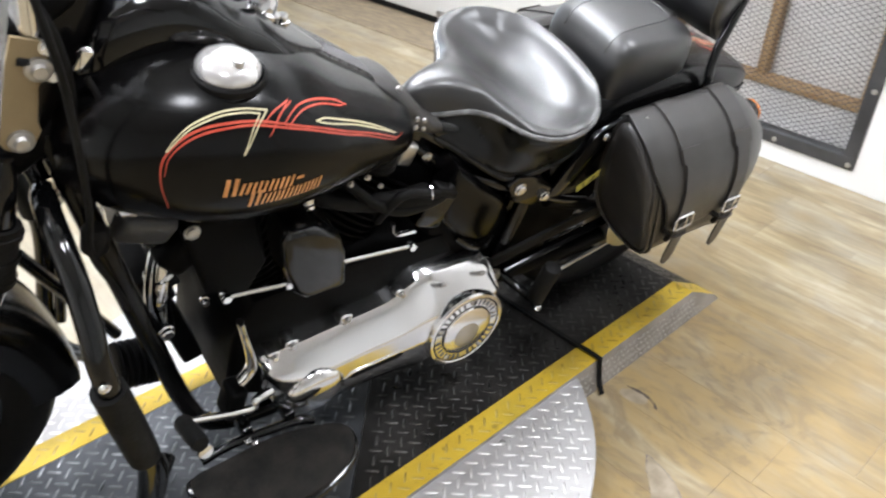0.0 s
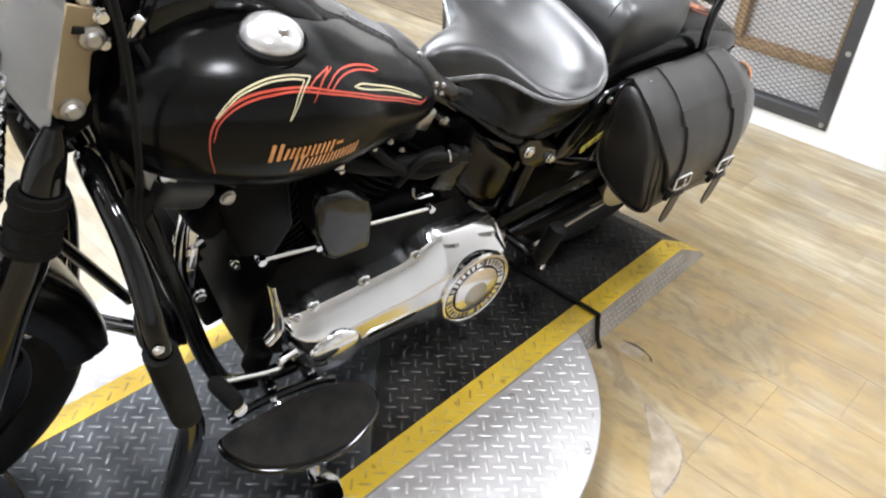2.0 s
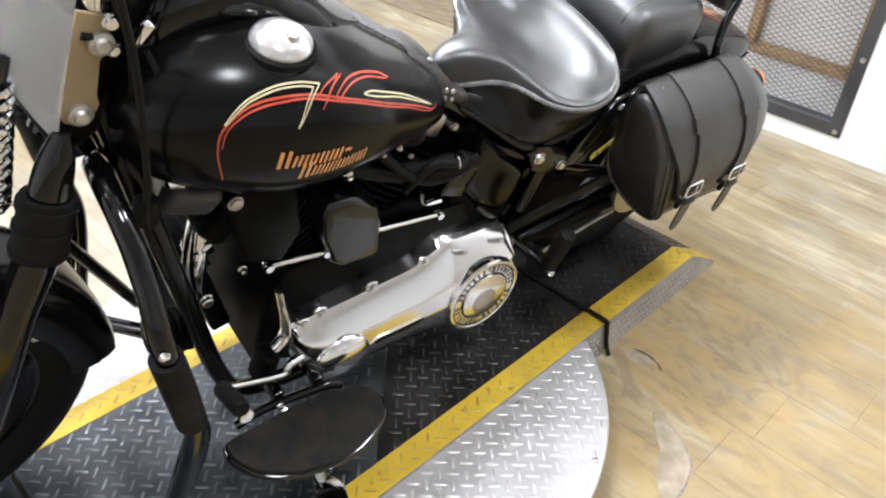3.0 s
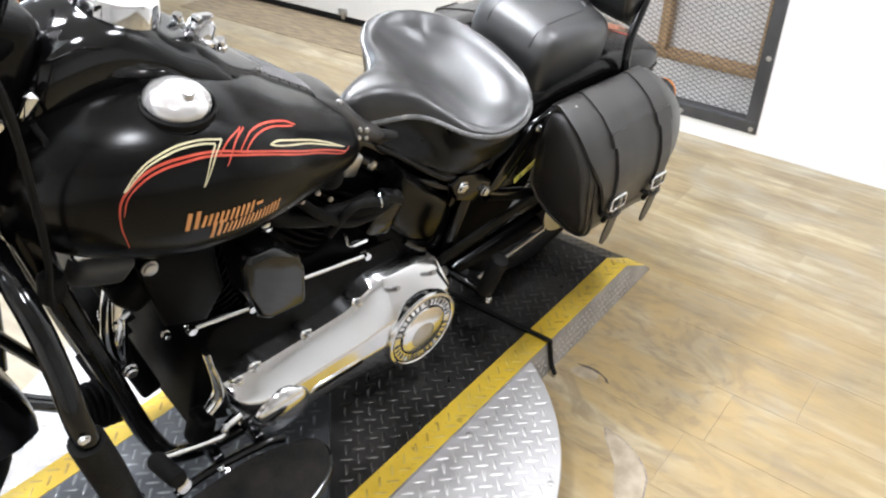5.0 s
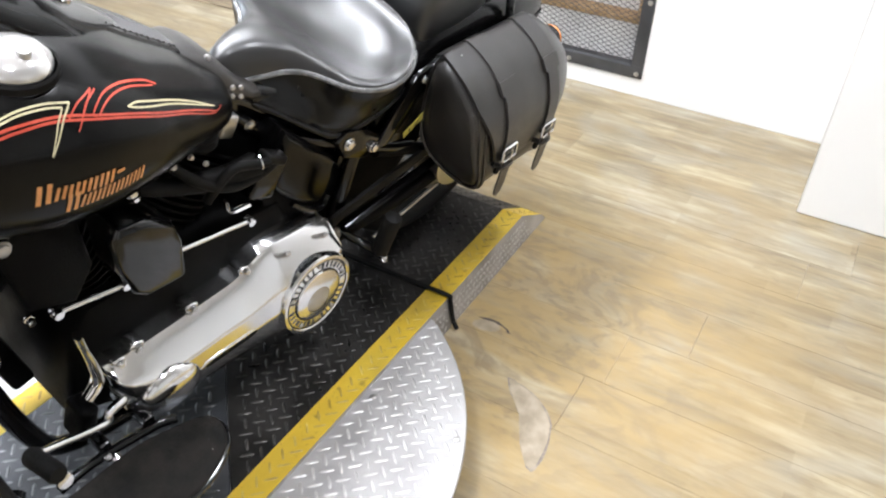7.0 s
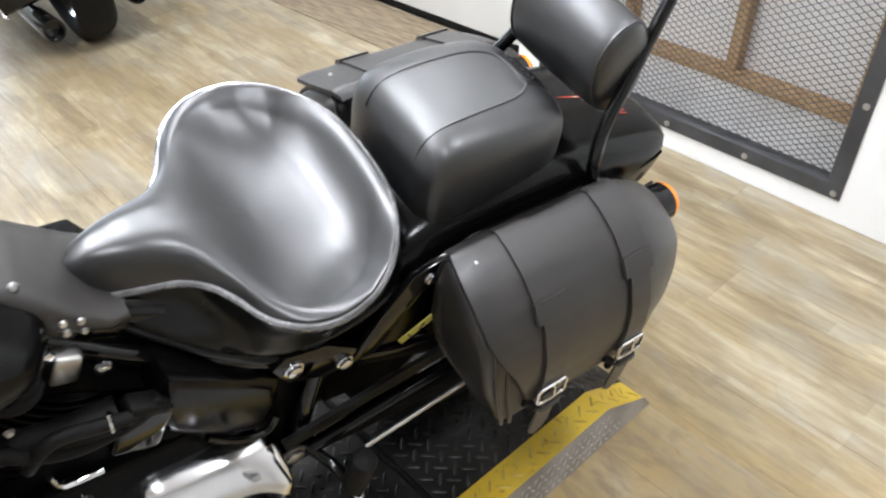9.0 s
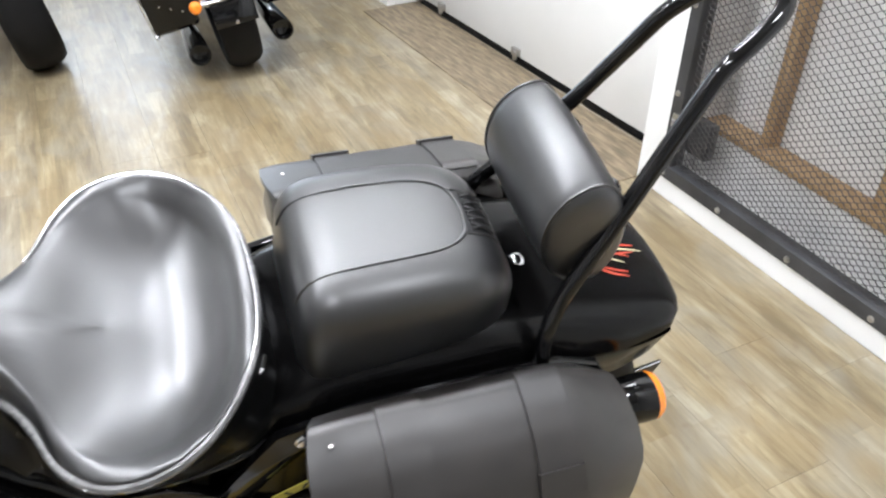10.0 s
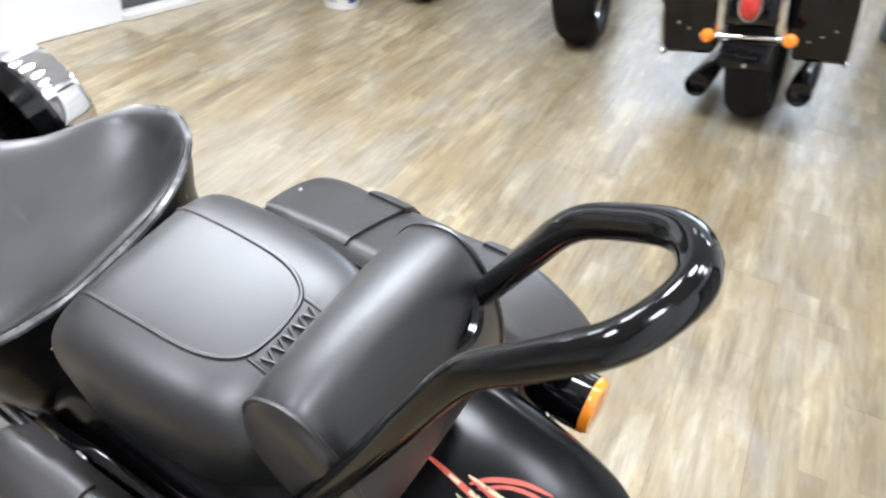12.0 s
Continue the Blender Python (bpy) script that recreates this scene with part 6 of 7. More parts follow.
for k in range(3):
    part("tag_bar", box((0.003, 0.0012, 0.020), (0.364 + 0.020 * k, -0.1554, 0.485 + 0.0102 * k), 0, (10, -27 + 40 * (k % 2), 0)), PAPER, bike)
# rider floorboard
FB = [(-0.551, -0.262), (-0.535, -0.248), (-0.480, -0.245), (-0.380, -0.242), (-0.294, -0.261), (-0.256, -0.278), (-0.246, -0.306), (-0.262, -0.342), (-0.304, -0.369), (-0.370, -0.384), (-0.455, -0.370), (-0.514, -0.338), (-0.545, -0.296)]
fb = part("floorboard", extrude_outline([(p.x, p.y) for p in spline([(a, b, 0) for a, b in FB], 4, True)], "z", 0.196, 0.209, 0.004, 2), GLOSS, bike, "half-moon floorboard with a black rubber mat")
part("mat", extrude_outline([(-0.395 + (p.x + 0.395) * 0.95, -0.300 + (p.y + 0.300) * 0.94) for p in spline([(a, b, 0) for a, b in FB], 4, True)], "z", 0.208, 0.220, 0.004, 2), MAT, fb, "dusty black rubber mat")
part("hinge_bar", tube([(-0.51, -0.225, 0.205), (-0.45, -0.222, 0.212), (-0.34, -0.232, 0.212), (-0.30, -0.242, 0.205)], 0.009, 10), GLOSS, fb)
for x, y in ((-0.42, -0.215), (-0.34, -0.222)):
    part("support", box((0.022, 0.07, 0.03), (x, y + 0.03, 0.218), 0.005), GLOSS, fb)
part("hinge_bolt", bolt((-0.426, -0.232, 0.218), 0.007, 0.008), CHROME, fb)
# side stand
stand = part("side_stand", tube([(-0.40, -0.10, 0.155), (-0.398, -0.18, 0.140), (-0.394, -0.27, 0.116), (-0.391, -0.335, 0.098)], [0.011, 0.010, 0.010, 0.012], 12), CHROME, bike, "chrome side stand")
foot = extrude_outline([(-0.404, 0.062), (-0.380, 0.064), (-0.366, 0.0), (-0.382, -0.050), (-0.412, -0.044), (-0.432, -0.010)], "z", -0.006, 0.006, 0.004, 2)
foot.transform(pose(0, -0.385, 0.098, -13.7, 0, 0))
part("stand_foot", foot, CHROME, stand)
# passenger peg
pm = pose(0.2385, -0.239, 0.3215, 6, 3.5, 0)
pg = part("passenger_peg", lathe([(0, -0.057), (0.015, -0.057), (0.019, -0.052), (0.020, 0.045), (0.018, 0.053), (0.008, 0.057), (0.0, 0.057)], pm, 20), RUBBER, bike, "black rubber passenger peg folded up")
part("peg_mount", tube([(0.200, -0.14, 0.280), (0.225, -0.185, 0.262), (0.236, -0.236, 0.262)], 0.010, 10), GLOSS, pg)
part("peg_tip", bolt((0.2345, -0.2475, 0.252), 0.008, 0.012, "z"), CHROME, pg)
# thin light grey line beside the swingarm, built as a rod
part("pale_rod", tube([(0.300, -0.166, 0.212), (0.40, -0.168, 0.236), (0.515, -0.170, 0.262)], 0.0045, 8), BRUSHED, bike, "thin pale rod along the swingarm")

# frame, swingarm and brackets
frame_parts = (
    ("down_tube", [(-0.605, -0.055, 0.83), (-0.575, -0.085, 0.66), (-0.535, -0.105, 0.44), (-0.49, -0.115, 0.22), (-0.44, -0.12, 0.135), (-0.30, -0.12, 0.105), (0.05, -0.12, 0.105), (0.16, -0.12, 0.18)], 0.0175),
    ("seat_rail", [(-0.10, -0.05, 0.70), (0.0, -0.070, 0.61), (0.10, -0.095, 0.55), (0.22, -0.125, 0.500), (0.33, -0.128, 0.44), (0.42, -0.125, 0.40)], 0.014),
    ("swingarm", [(0.192, -0.125, 0.250), (0.35, -0.135, 0.255), (0.50, -0.14, 0.265), (0.66, -0.14, 0.285)], 0.020),
    ("swingarm_brace", [(0.30, -0.125, 0.44), (0.45, -0.135, 0.38), (0.62, -0.135, 0.30)], 0.014),
    ("rear_post", [(0.24, -0.12, 0.50), (0.21, -0.125, 0.38), (0.185, -0.125, 0.26), (0.16, -0.12, 0.18)], 0.016))
for name, pts, r in frame_parts:
    part(name, tube(pts, r, 12), GLOSS if name in ("seat_rail", "rear_post") else WRINKLE if "swingarm" in name else SATIN, bike, "gloss black frame tube")
    part(name, tube([(x, -y, z) for x, y, z in pts], r, 12), SATIN, bike, "gloss black frame tube")
plate = part("junction_plate", extrude_outline([(0.152, 0.544), (0.174, 0.561), (0.234, 0.544), (0.290, 0.495), (0.285, 0.472), (0.234, 0.466), (0.174, 0.498)], "y", -0.128, -0.146, 0.004), GLOSS, bike, "black bracket with two bolts")
part("plate_bolt", bolt((0.182, -0.146, 0.531), 0.011, 0.010), CHROME, plate)
part("plate_bolt", bolt((0.260, -0.146, 0.487), 0.010, 0.010), CHROME, plate)
part("pivot_bolt", bolt((0.177, -0.146, 0.285), 0.015, 0.012), BRUSHED, bike)
part("pivot_bolt", bolt((0.20, -0.135, 0.335), 0.009, 0.010), CHROME, bike)
part("belt_guard", tube([(0.20, -0.155, 0.30), (0.40, -0.158, 0.33), (0.62, -0.158, 0.36)], 0.012, 8, flat=0.5), GLOSS, bike, "black belt guard")
part("belt", tube([(0.16, -0.150, 0.335), (0.40, -0.152, 0.375), (0.63, -0.152, 0.40)], 0.008, 6, flat=2.0), RUBBER, bike, "black drive belt")
part("cable", tube([(-0.605, -0.15, 1.10), (-0.595, -0.16, 1.013), (-0.589, -0.16, 0.931), (-0.591, -0.16, 0.785), (-0.598, -0.155, 0.70), (-0.57, -0.12, 0.58), (-0.54, -0.10, 0.45)], 0.0048, 8), RUBBER, bike, "black control cable")
part("cable", tube([(-0.60, -0.06, 1.04), (-0.575, -0.085, 0.97), (-0.572, -0.09, 0.88), (-0.59, -0.085, 0.76), (-0.575, -0.08, 0.62)], 0.0045, 8), RUBBER, bike, "black control cable")
part("cable_clamp", lathe([(0, -0.022), (0.013, -0.022), (0.018, -0.016), (0.018, 0.016), (0.013, 0.022), (0, 0.022)], pose(-0.585, -0.12, 0.690, 0, 10, 0), 16), RUBBER, bike)
# exhaust on the far side
for pts in ([(-0.47, 0.06, 0.60), (-0.50, 0.12, 0.55), (-0.49, 0.17, 0.38), (-0.42, 0.19, 0.25), (-0.2, 0.20, 0.22), (0.2, 0.21, 0.21), (0.75, 0.23, 0.21)], [(-0.02, 0.08, 0.58), (0.04, 0.15, 0.50), (0.08, 0.20, 0.36), (0.2, 0.22, 0.30), (0.75, 0.24, 0.29)]):
    part("exhaust_pipe", tube(pts, [0.024, 0.024, 0.026, 0.03, 0.036, 0.04], 16), CHROME, bike, "chrome exhaust pipe")
# regulator with cooling fins between the down tubes
reg = part("regulator", box((0.04, 0.13, 0.26), (-0.478, 0.02, 0.37), 0.008, (0, -14, 0)), WRINKLE, bike, "finned black regulator")
for k in range(7):
    part("fin", box((0.024, 0.128, 0.004), (-0.516 + 0.0080 * k, 0.02, 0.285 + 0.030 * k), 0.001, (0, -14, 0), 1), WRINKLE, reg)
part("horn", lathe([(0, 0.016), (0.012, 0.014), (0.018, 0.004), (0.020, -0.01), (0.012, -0.03), (0, -0.034)], pose(-0.530, -0.090, 0.700, 60, -20, 0), 24), CHROME, bike, "chrome horn")

header = part("exhaust_header", tube([(-0.455, -0.02, 0.585), (-0.487, -0.050, 0.535), (-0.502, -0.060, 0.46), (-0.495, -0.045, 0.38)], 0.021, 14), CHROME, bike, "chrome front exhaust header")
part("header_clamp", tube([(-0.487 + 0.025 * math.cos(a), -0.052 + 0.025 * math.sin(a), 0.520 + 0.012 * math.cos(a)) for a in [2 * math.pi * k / 10 for k in range(10)]], 0.004, 6, 2, True), CHROME, header)
part("oil_filter", lathe([(0, 0.050), (0.030, 0.050)] + [(r, 0.048 - 0.012 * k - d) for k in range(6) for r, d in ((0.039, 0.0), (0.042, 0.003), (0.042, 0.007), (0.039, 0.010))] + [(0.036, -0.03), (0, -0.03)], pose(-0.540, -0.060, 0.320, 0, -76, 0), 28), WRINKLE, bike, "ribbed black oil filter", 25)
part("far_brace", tube([(-0.665, 0.235, 0.372), (-0.60, 0.21, 0.245), (-0.530, 0.19, 0.105)], 0.013, 12), GLOSS, bike, "black guard brace")
# black gloss cover given a grey colour in place of its bright reflections
part("front_rocker_cover", box((0.085, 0.06, 0.055), (-0.512, -0.085, 0.668), 0.014, (18, 24, 0), 3), STEEL_DARK, bike, "front rocker cover, greyed for its sheen")
# engine guard with rubber peg sleeves
for sy in (-1, 1):
    G = [(-0.612, 0.02, 0.69), (-0.624, 0.06, 0.738), (-0.630, 0.11, 0.750), (-0.631, 0.16, 0.740), (-0.631, 0.205, 0.712), (-0.633, 0.245, 0.668), (-0.636, 0.274, 0.622), (-0.630, 0.288, 0.565), (-0.609, 0.286, 0.412), (-0.607, 0.284, 0.345), (-0.620, 0.280, 0.255), (-0.640, 0.268, 0.140), (-0.630, 0.230, 0.075), (-0.54, 0.12, 0.090)]
    pts = [(x, sy * y, z) for x, y, z in G]
    gd = part("engine_guard", tube(pts, 0.0165, 14), GLOSS, bike, "gloss black engine guard")
    part("sleeve", tube([(-0.635, sy * 0.285, 0.588), (-0.622, sy * 0.2875, 0.50), (-0.609, sy * 0.286, 0.405)], [0.0235, 0.0245, 0.0235], 16, 3), RUBBER, gd, "black rubber sleeve")
    part("guard_brace", tube([(-0.600, sy * 0.284, 0.412), (-0.588, sy * 0.276, 0.335), (-0.598, sy * 0.268, 0.24), (-0.618, sy * 0.255, 0.13)], 0.012, 12), GLOSS, gd)
    part("guard_clamp", bolt((-0.640, sy * 0.296, 0.610), 0.006, 0.006, "-y"), CHROME, gd)

# wheels


def wheel(centre, R, width, m=None, spokes=40, name="rear_wheel"):
    m = m or Matrix()
    base = m @ pose(*centre, 90, 0, 0)
    h = width / 2
    tyre_prof = [(R - 0.095, -h * 0.62), (R - 0.085, -h * 0.85), (R - 0.055, -h), (R - 0.028, -h * 0.94), (R - 0.010, -h * 0.70), (R, -h * 0.3), (R + 0.001, 0), (R, h * 0.3), (R - 0.010, h * 0.70), (R - 0.028, h * 0.94), (R - 0.055, h), (R - 0.085, h * 0.85), (R - 0.095, h * 0.62)]
    w = part(name, lathe(tyre_prof, base, 64), TYRE, bike, "black road tyre on a spoked wheel", 50)
    part("rim", lathe([(R - 0.10, -h * 0.60), (R - 0.088, -h * 0.62), (R - 0.105, -h * 0.45), (R - 0.125, 0), (R - 0.105, h * 0.45), (R - 0.088, h * 0.62), (R - 0.10, h * 0.60)], base, 56), GLOSS, w, "gloss black rim")
    part("hub", lathe([(0, -h * 0.75), (0.028, -h * 0.75), (0.045, -h * 0.55), (0.028, -h * 0.3), (0.028, h * 0.3), (0.045, h * 0.55), (0.028, h * 0.75), (0, h * 0.75)], base, 28), GLOSS, w)
    for k in range(spokes):
        a = 2 * math.pi * k / spokes
        s = 1 if k % 2 else -1
        a2 = a + (0.35 if k % 4 < 2 else -0.35)
        p, q = base @ Vector((0.043 * math.cos(a2), 0.043 * math.sin(a2), s * h * 0.5)), base @ Vector(((R - 0.115) * math.cos(a), (R - 0.115) * math.sin(a), s * h * 0.12))
        part("spoke", tube([p, q], 0.0022, 6, 1, smooth=False), CHROME, w)
    return w


wheel((0.615, 0, 0.322), 0.322, 0.205)
part("brake_disc", lathe([(0.06, 0), (0.145, 0), (0.145, 0.005), (0.06, 0.005)], pose(0.615, -0.118, 0.322, 90, 0, 0), 40), BRUSHED, bike, "steel brake disc")
part("pulley", lathe([(0.05, 0), (0.10, 0.003), (0.108, 0), (0.108, 0.03), (0.05, 0.03)], pose(0.615, -0.135, 0.322, 90, 0, 0), 40), BRUSHED, bike, "silver drive pulley")

# front end, turned to its left stop
UP = Vector((0.48, 0, 0.877)).normalized()
HEAD = Vector((-0.605, 0, 0.85))
STEER = Matrix.Translation(HEAD) @ Matrix.Rotation(radians(STEER_ANGLE), 4, UP) @ Matrix.Translation(-HEAD)
part("steering_head", tube([HEAD + UP * 0.10, HEAD - UP * 0.10], 0.034, 20, 1, smooth=False), GLOSS, bike, "gloss black steering head")


def turned(bm_or_tuple):
    if isinstance(bm_or_tuple, tuple):
        v, f = bm_or_tuple
        return [STEER @ Vector(p) for p in v], f
    bm_or_tuple.transform(STEER)
    return bm_or_tuple


AX = Vector((-0.985, 0, 0.318))
wheel(tuple(AX), 0.318, 0.130, STEER, 40, "front_wheel")
ff = part("front_fender", turned(fender_shape(-2, 150, 0.348, 0.085, 0.085, AX, 36)), SATIN, bike, "satin black front fender", 55)
part("fender_bolt", bolt((-0.752, -0.052, 0.43), 0.008, 0.008), CHROME, ff)
for sy in (-1, 1):
    sh = 0.0 if sy < 0 else -0.035
    leg = part("fork_leg", tube([(-0.660 + sh, sy * 0.088, 0.826), (-0.668 + sh, sy * 0.090, 0.803), (-0.684 + sh, sy * 0.095, 0.765), (-0.718 + sh, sy * 0.100, 0.662), (-0.765 + sh, sy * 0.102, 0.560), (-0.816 + sh, sy * 0.105, 0.430), (-0.872 + sh, sy * 0.105, 0.29)], [0.010, 0.017, 0.023, 0.024, 0.021, 0.018], 16, flat=1.2), GLOSS, bike, "gloss black springer fork leg")
    boot = part("boot", tube([(-0.692 + sh, sy * 0.096, 0.742), (-0.722 + sh, sy * 0.100, 0.652)], [0.0285, 0.030], 18, 1, smooth=False, flat=1.2), RUBBER, leg, "ribbed black rubber boot")
    for k in range(3):
        u = 0.1 + 0.38 * k
        part("boot_band", tube([(-0.692 - 0.030 * u + sh, sy * (0.096 + 0.004 * u), 0.742 - 0.09 * u), (-0.692 - 0.030 * (u + 0.09) + sh, sy * (0.096 + 0.004 * u), 0.742 - 0.09 * (u + 0.09))], 0.0318, 18, 1, smooth=False, flat=1.2), RUBBER, boot)
    part("front_leg", tube([(-0.70 + sh, sy * 0.05, 0.92), (-0.775 + sh, sy * 0.06, 0.70), (-0.90 + sh, sy * 0.07, 0.38), (-0.925 + sh, sy * 0.075, 0.27)], 0.013, 12), GLOSS, leg, "slim front fork rod")
    part("rocker", box((0.13, 0.018, 0.04), (-0.925 + sh, sy * 0.105, 0.285), 0.01, (0, -18, 0)), GLOSS, leg, "fork rocker")
    part("fork_spring", coil((-0.755 + sh, sy * 0.04 - 0.01, 0.700), 0.021, 0.0048, 11, 0.185, 0.042), CHROME, leg, "chrome fork spring")
part("lower_clamp", box((0.11, 0.148, 0.040), (-0.628, 0, 0.815), 0.014, (0, -28, 6), 3), WRINKLE, bike, "black lower fork clamp")
part("upper_clamp", box((0.10, 0.140, 0.035), (-0.588, 0, 0.985), 0.014, (0, -28, 6), 3), WRINKLE, bike, "black upper fork clamp")
# windscreen with its brackets
BRK = [(-0.619, 0.975), (-0.590, 0.964), (-0.586, 0.928), (-0.603, 0.906), (-0.612, 0.861), (-0.611, 0.846), (-0.622, 0.828), (-0.640, 0.822), (-0.654, 0.830), (-0.661, 0.846), (-0.640, 0.918)]
for sy in (-1, 1):
    sh = 0.0 if sy < 0 else -0.035
    br = part("screen_bracket", extrude_outline([(x + sh, z) for x, z in BRK], "y", sy * 0.075, sy * 0.080, 0.001, 1), TAN, bike, "tan windscreen mounting bracket")
    for x, z in ((-0.635, 0.839), (-0.599, 0.930)):
        part("bracket_knob", lathe([(0, 0.012), (0.008, 0.011), (0.010, 0.006), (0.015, 0.004), (0.0155, 0)], pose(x + sh, sy * 0.080, z, 90 if sy < 0 else -90, 0, 0), 20), BRUSHED, br, "zinc bracket nut")
    part("bracket_slot", tube([(-0.619 + sh, sy * 0.0802, 0.944), (-0.607 + sh, sy * 0.0802, 0.940)], 0.005, 8, 1, smooth=False), RUBBER, br)
scr = []
for k in range(21):
    y = -0.088 + 0.176 * k / 20
    u = abs(y) / 0.088
    lowz = 0.905 - 0.100 * u ** 3 + 0.012 * max(0, (u - 0.8) / 0.2) ** 2
    edge = lambda z: -0.745 + 0.078 * u * u + 0.27 * (z - 0.83)
    front = [(edge(z), y, z) for z in (lowz, lowz + 0.05, 1.02, 1.18, 1.34)]
    scr.append(front + [(x + 0.0035, y, z) for x, y, z in front[::-1]])
screen = part("windscreen", loft(scr), SCREEN, bike, "hazy clear windscreen", 50)
screen.visible_shadow = False
part("neck_cover", box((0.085, 0.135, 0.24), (-0.594, 0, 0.925), 0.026, (0, 28, 4), 4), SATIN, bike, "gloss black steering neck cover")
for y, z in ((-0.078, 0.955), (-0.070, 0.915)):
    part("neck_bolt", bolt((-0.585, y, z), 0.008, 0.010), CHROME, bike)
part("brake_line_joint", box((0.018, 0.016, 0.034), (-0.552, -0.088, 0.938), 0.006, (10, 24, 0), 2), CHROME, bike, "chrome brake line joint")
part("brake_line", tube([(-0.552, -0.09, 0.915), (-0.545, -0.10, 0.88), (-0.562, -0.10, 0.82), (-0.57, -0.085, 0.74)], 0.004, 8), RUBBER, bike)
part("cable_guide", box((0.03, 0.02, 0.045), (-0.545, -0.035, 0.90), 0.006, (0, 25, 0)), CHROME, bike)
part("guide_bolt", bolt((-0.556, -0.046, 0.917), 0.009, 0.008), BRUSHED, bike)
part("cable_clip", extrude_outline([(-0.560, 0.712), (-0.547, 0.70), (-0.532, 0.714), (-0.534, 0.680), (-0.545, 0.655), (-0.556, 0.672)], "y", -0.085, -0.078, 0.002), CLIP, bike, "white plastic cable clip")
# handlebar, controls and headlamp
hb = part("handlebar", turned(tube([(-0.44, -0.42, 1.33), (-0.50, -0.37, 1.36), (-0.58, -0.27, 1.34), (-0.60, -0.17, 1.16), (-0.60, -0.08, 1.05), (-0.60, 0.08, 1.05), (-0.60, 0.17, 1.16), (-0.58, 0.27, 1.34), (-0.50, 0.37, 1.36), (-0.44, 0.42, 1.33)], 0.0127, 12)), GLOSS, bike, "black handlebar")
for sy in (-1, 1):
    part("grip", turned(tube([(-0.46, sy * 0.40, 1.342), (-0.38, sy * 0.47, 1.30)], 0.0175, 14, 1, smooth=False)), RUBBER, hb)
    part("riser", turned(tube([(-0.605, sy * 0.05, 0.96), (-0.60, sy * 0.05, 1.05)], 0.018, 14, 1, smooth=False)), CHROME, hb)
    part("lever_perch", turned(box((0.06, 0.05, 0.05), (-0.52, sy * 0.35, 1.37), 0.012, (0, 0, 35 * sy))), CHROME, hb)
part("headlamp", turned(lathe([(0, 0.085), (0.04, 0.08), (0.075, 0.05), (0.092, 0.0), (0.095, -0.03), (0.085, -0.042), (0, -0.045)], pose(-0.83, 0, 0.955, 0, -80, 0), 36)), CHROME, bike, "chrome headlamp shell")


# ---- other motorcycles, seen from behind ----
def wheel_rear(parent, R, w, x=0.0):
    base = pose(x, 0, R, 90, 0, 0)
    h = w / 2
    t = part("tyre", lathe([(R - 0.10, -h * 0.6), (R - 0.085, -h * 0.9), (R - 0.055, -h), (R - 0.028, -h * 0.94), (R - 0.010, -h * 0.70), (R, -h * 0.3), (R + 0.001, 0), (R, h * 0.3), (R - 0.010, h * 0.70), (R - 0.028, h * 0.94), (R - 0.055, h), (R - 0.085, h * 0.9), (R - 0.10, h * 0.6)], base, 56), TYRE, parent, "black tyre", 50)
    part("rim", lathe([(R - 0.10, -h * 0.62), (R - 0.13, 0), (R - 0.10, h * 0.62)], base, 48), ALUMINIUM, t, "silver rim")
    part("hub", lathe([(0, -h), (0.05, -h), (0.06, 0), (0.05, h), (0, h)], base, 24), ALUMINIUM, t)
    for k in range(7):
        a = 2 * math.pi * k / 7
        part("spoke", tube([base @ Vector((0.05 * math.cos(a), 0.05 * math.sin(a), 0)), base @ Vector(((R - 0.115) * math.cos(a), (R - 0.115) * math.sin(a), 0))], 0.011, 8, 1, smooth=False), ALUMINIUM, t)
    return t


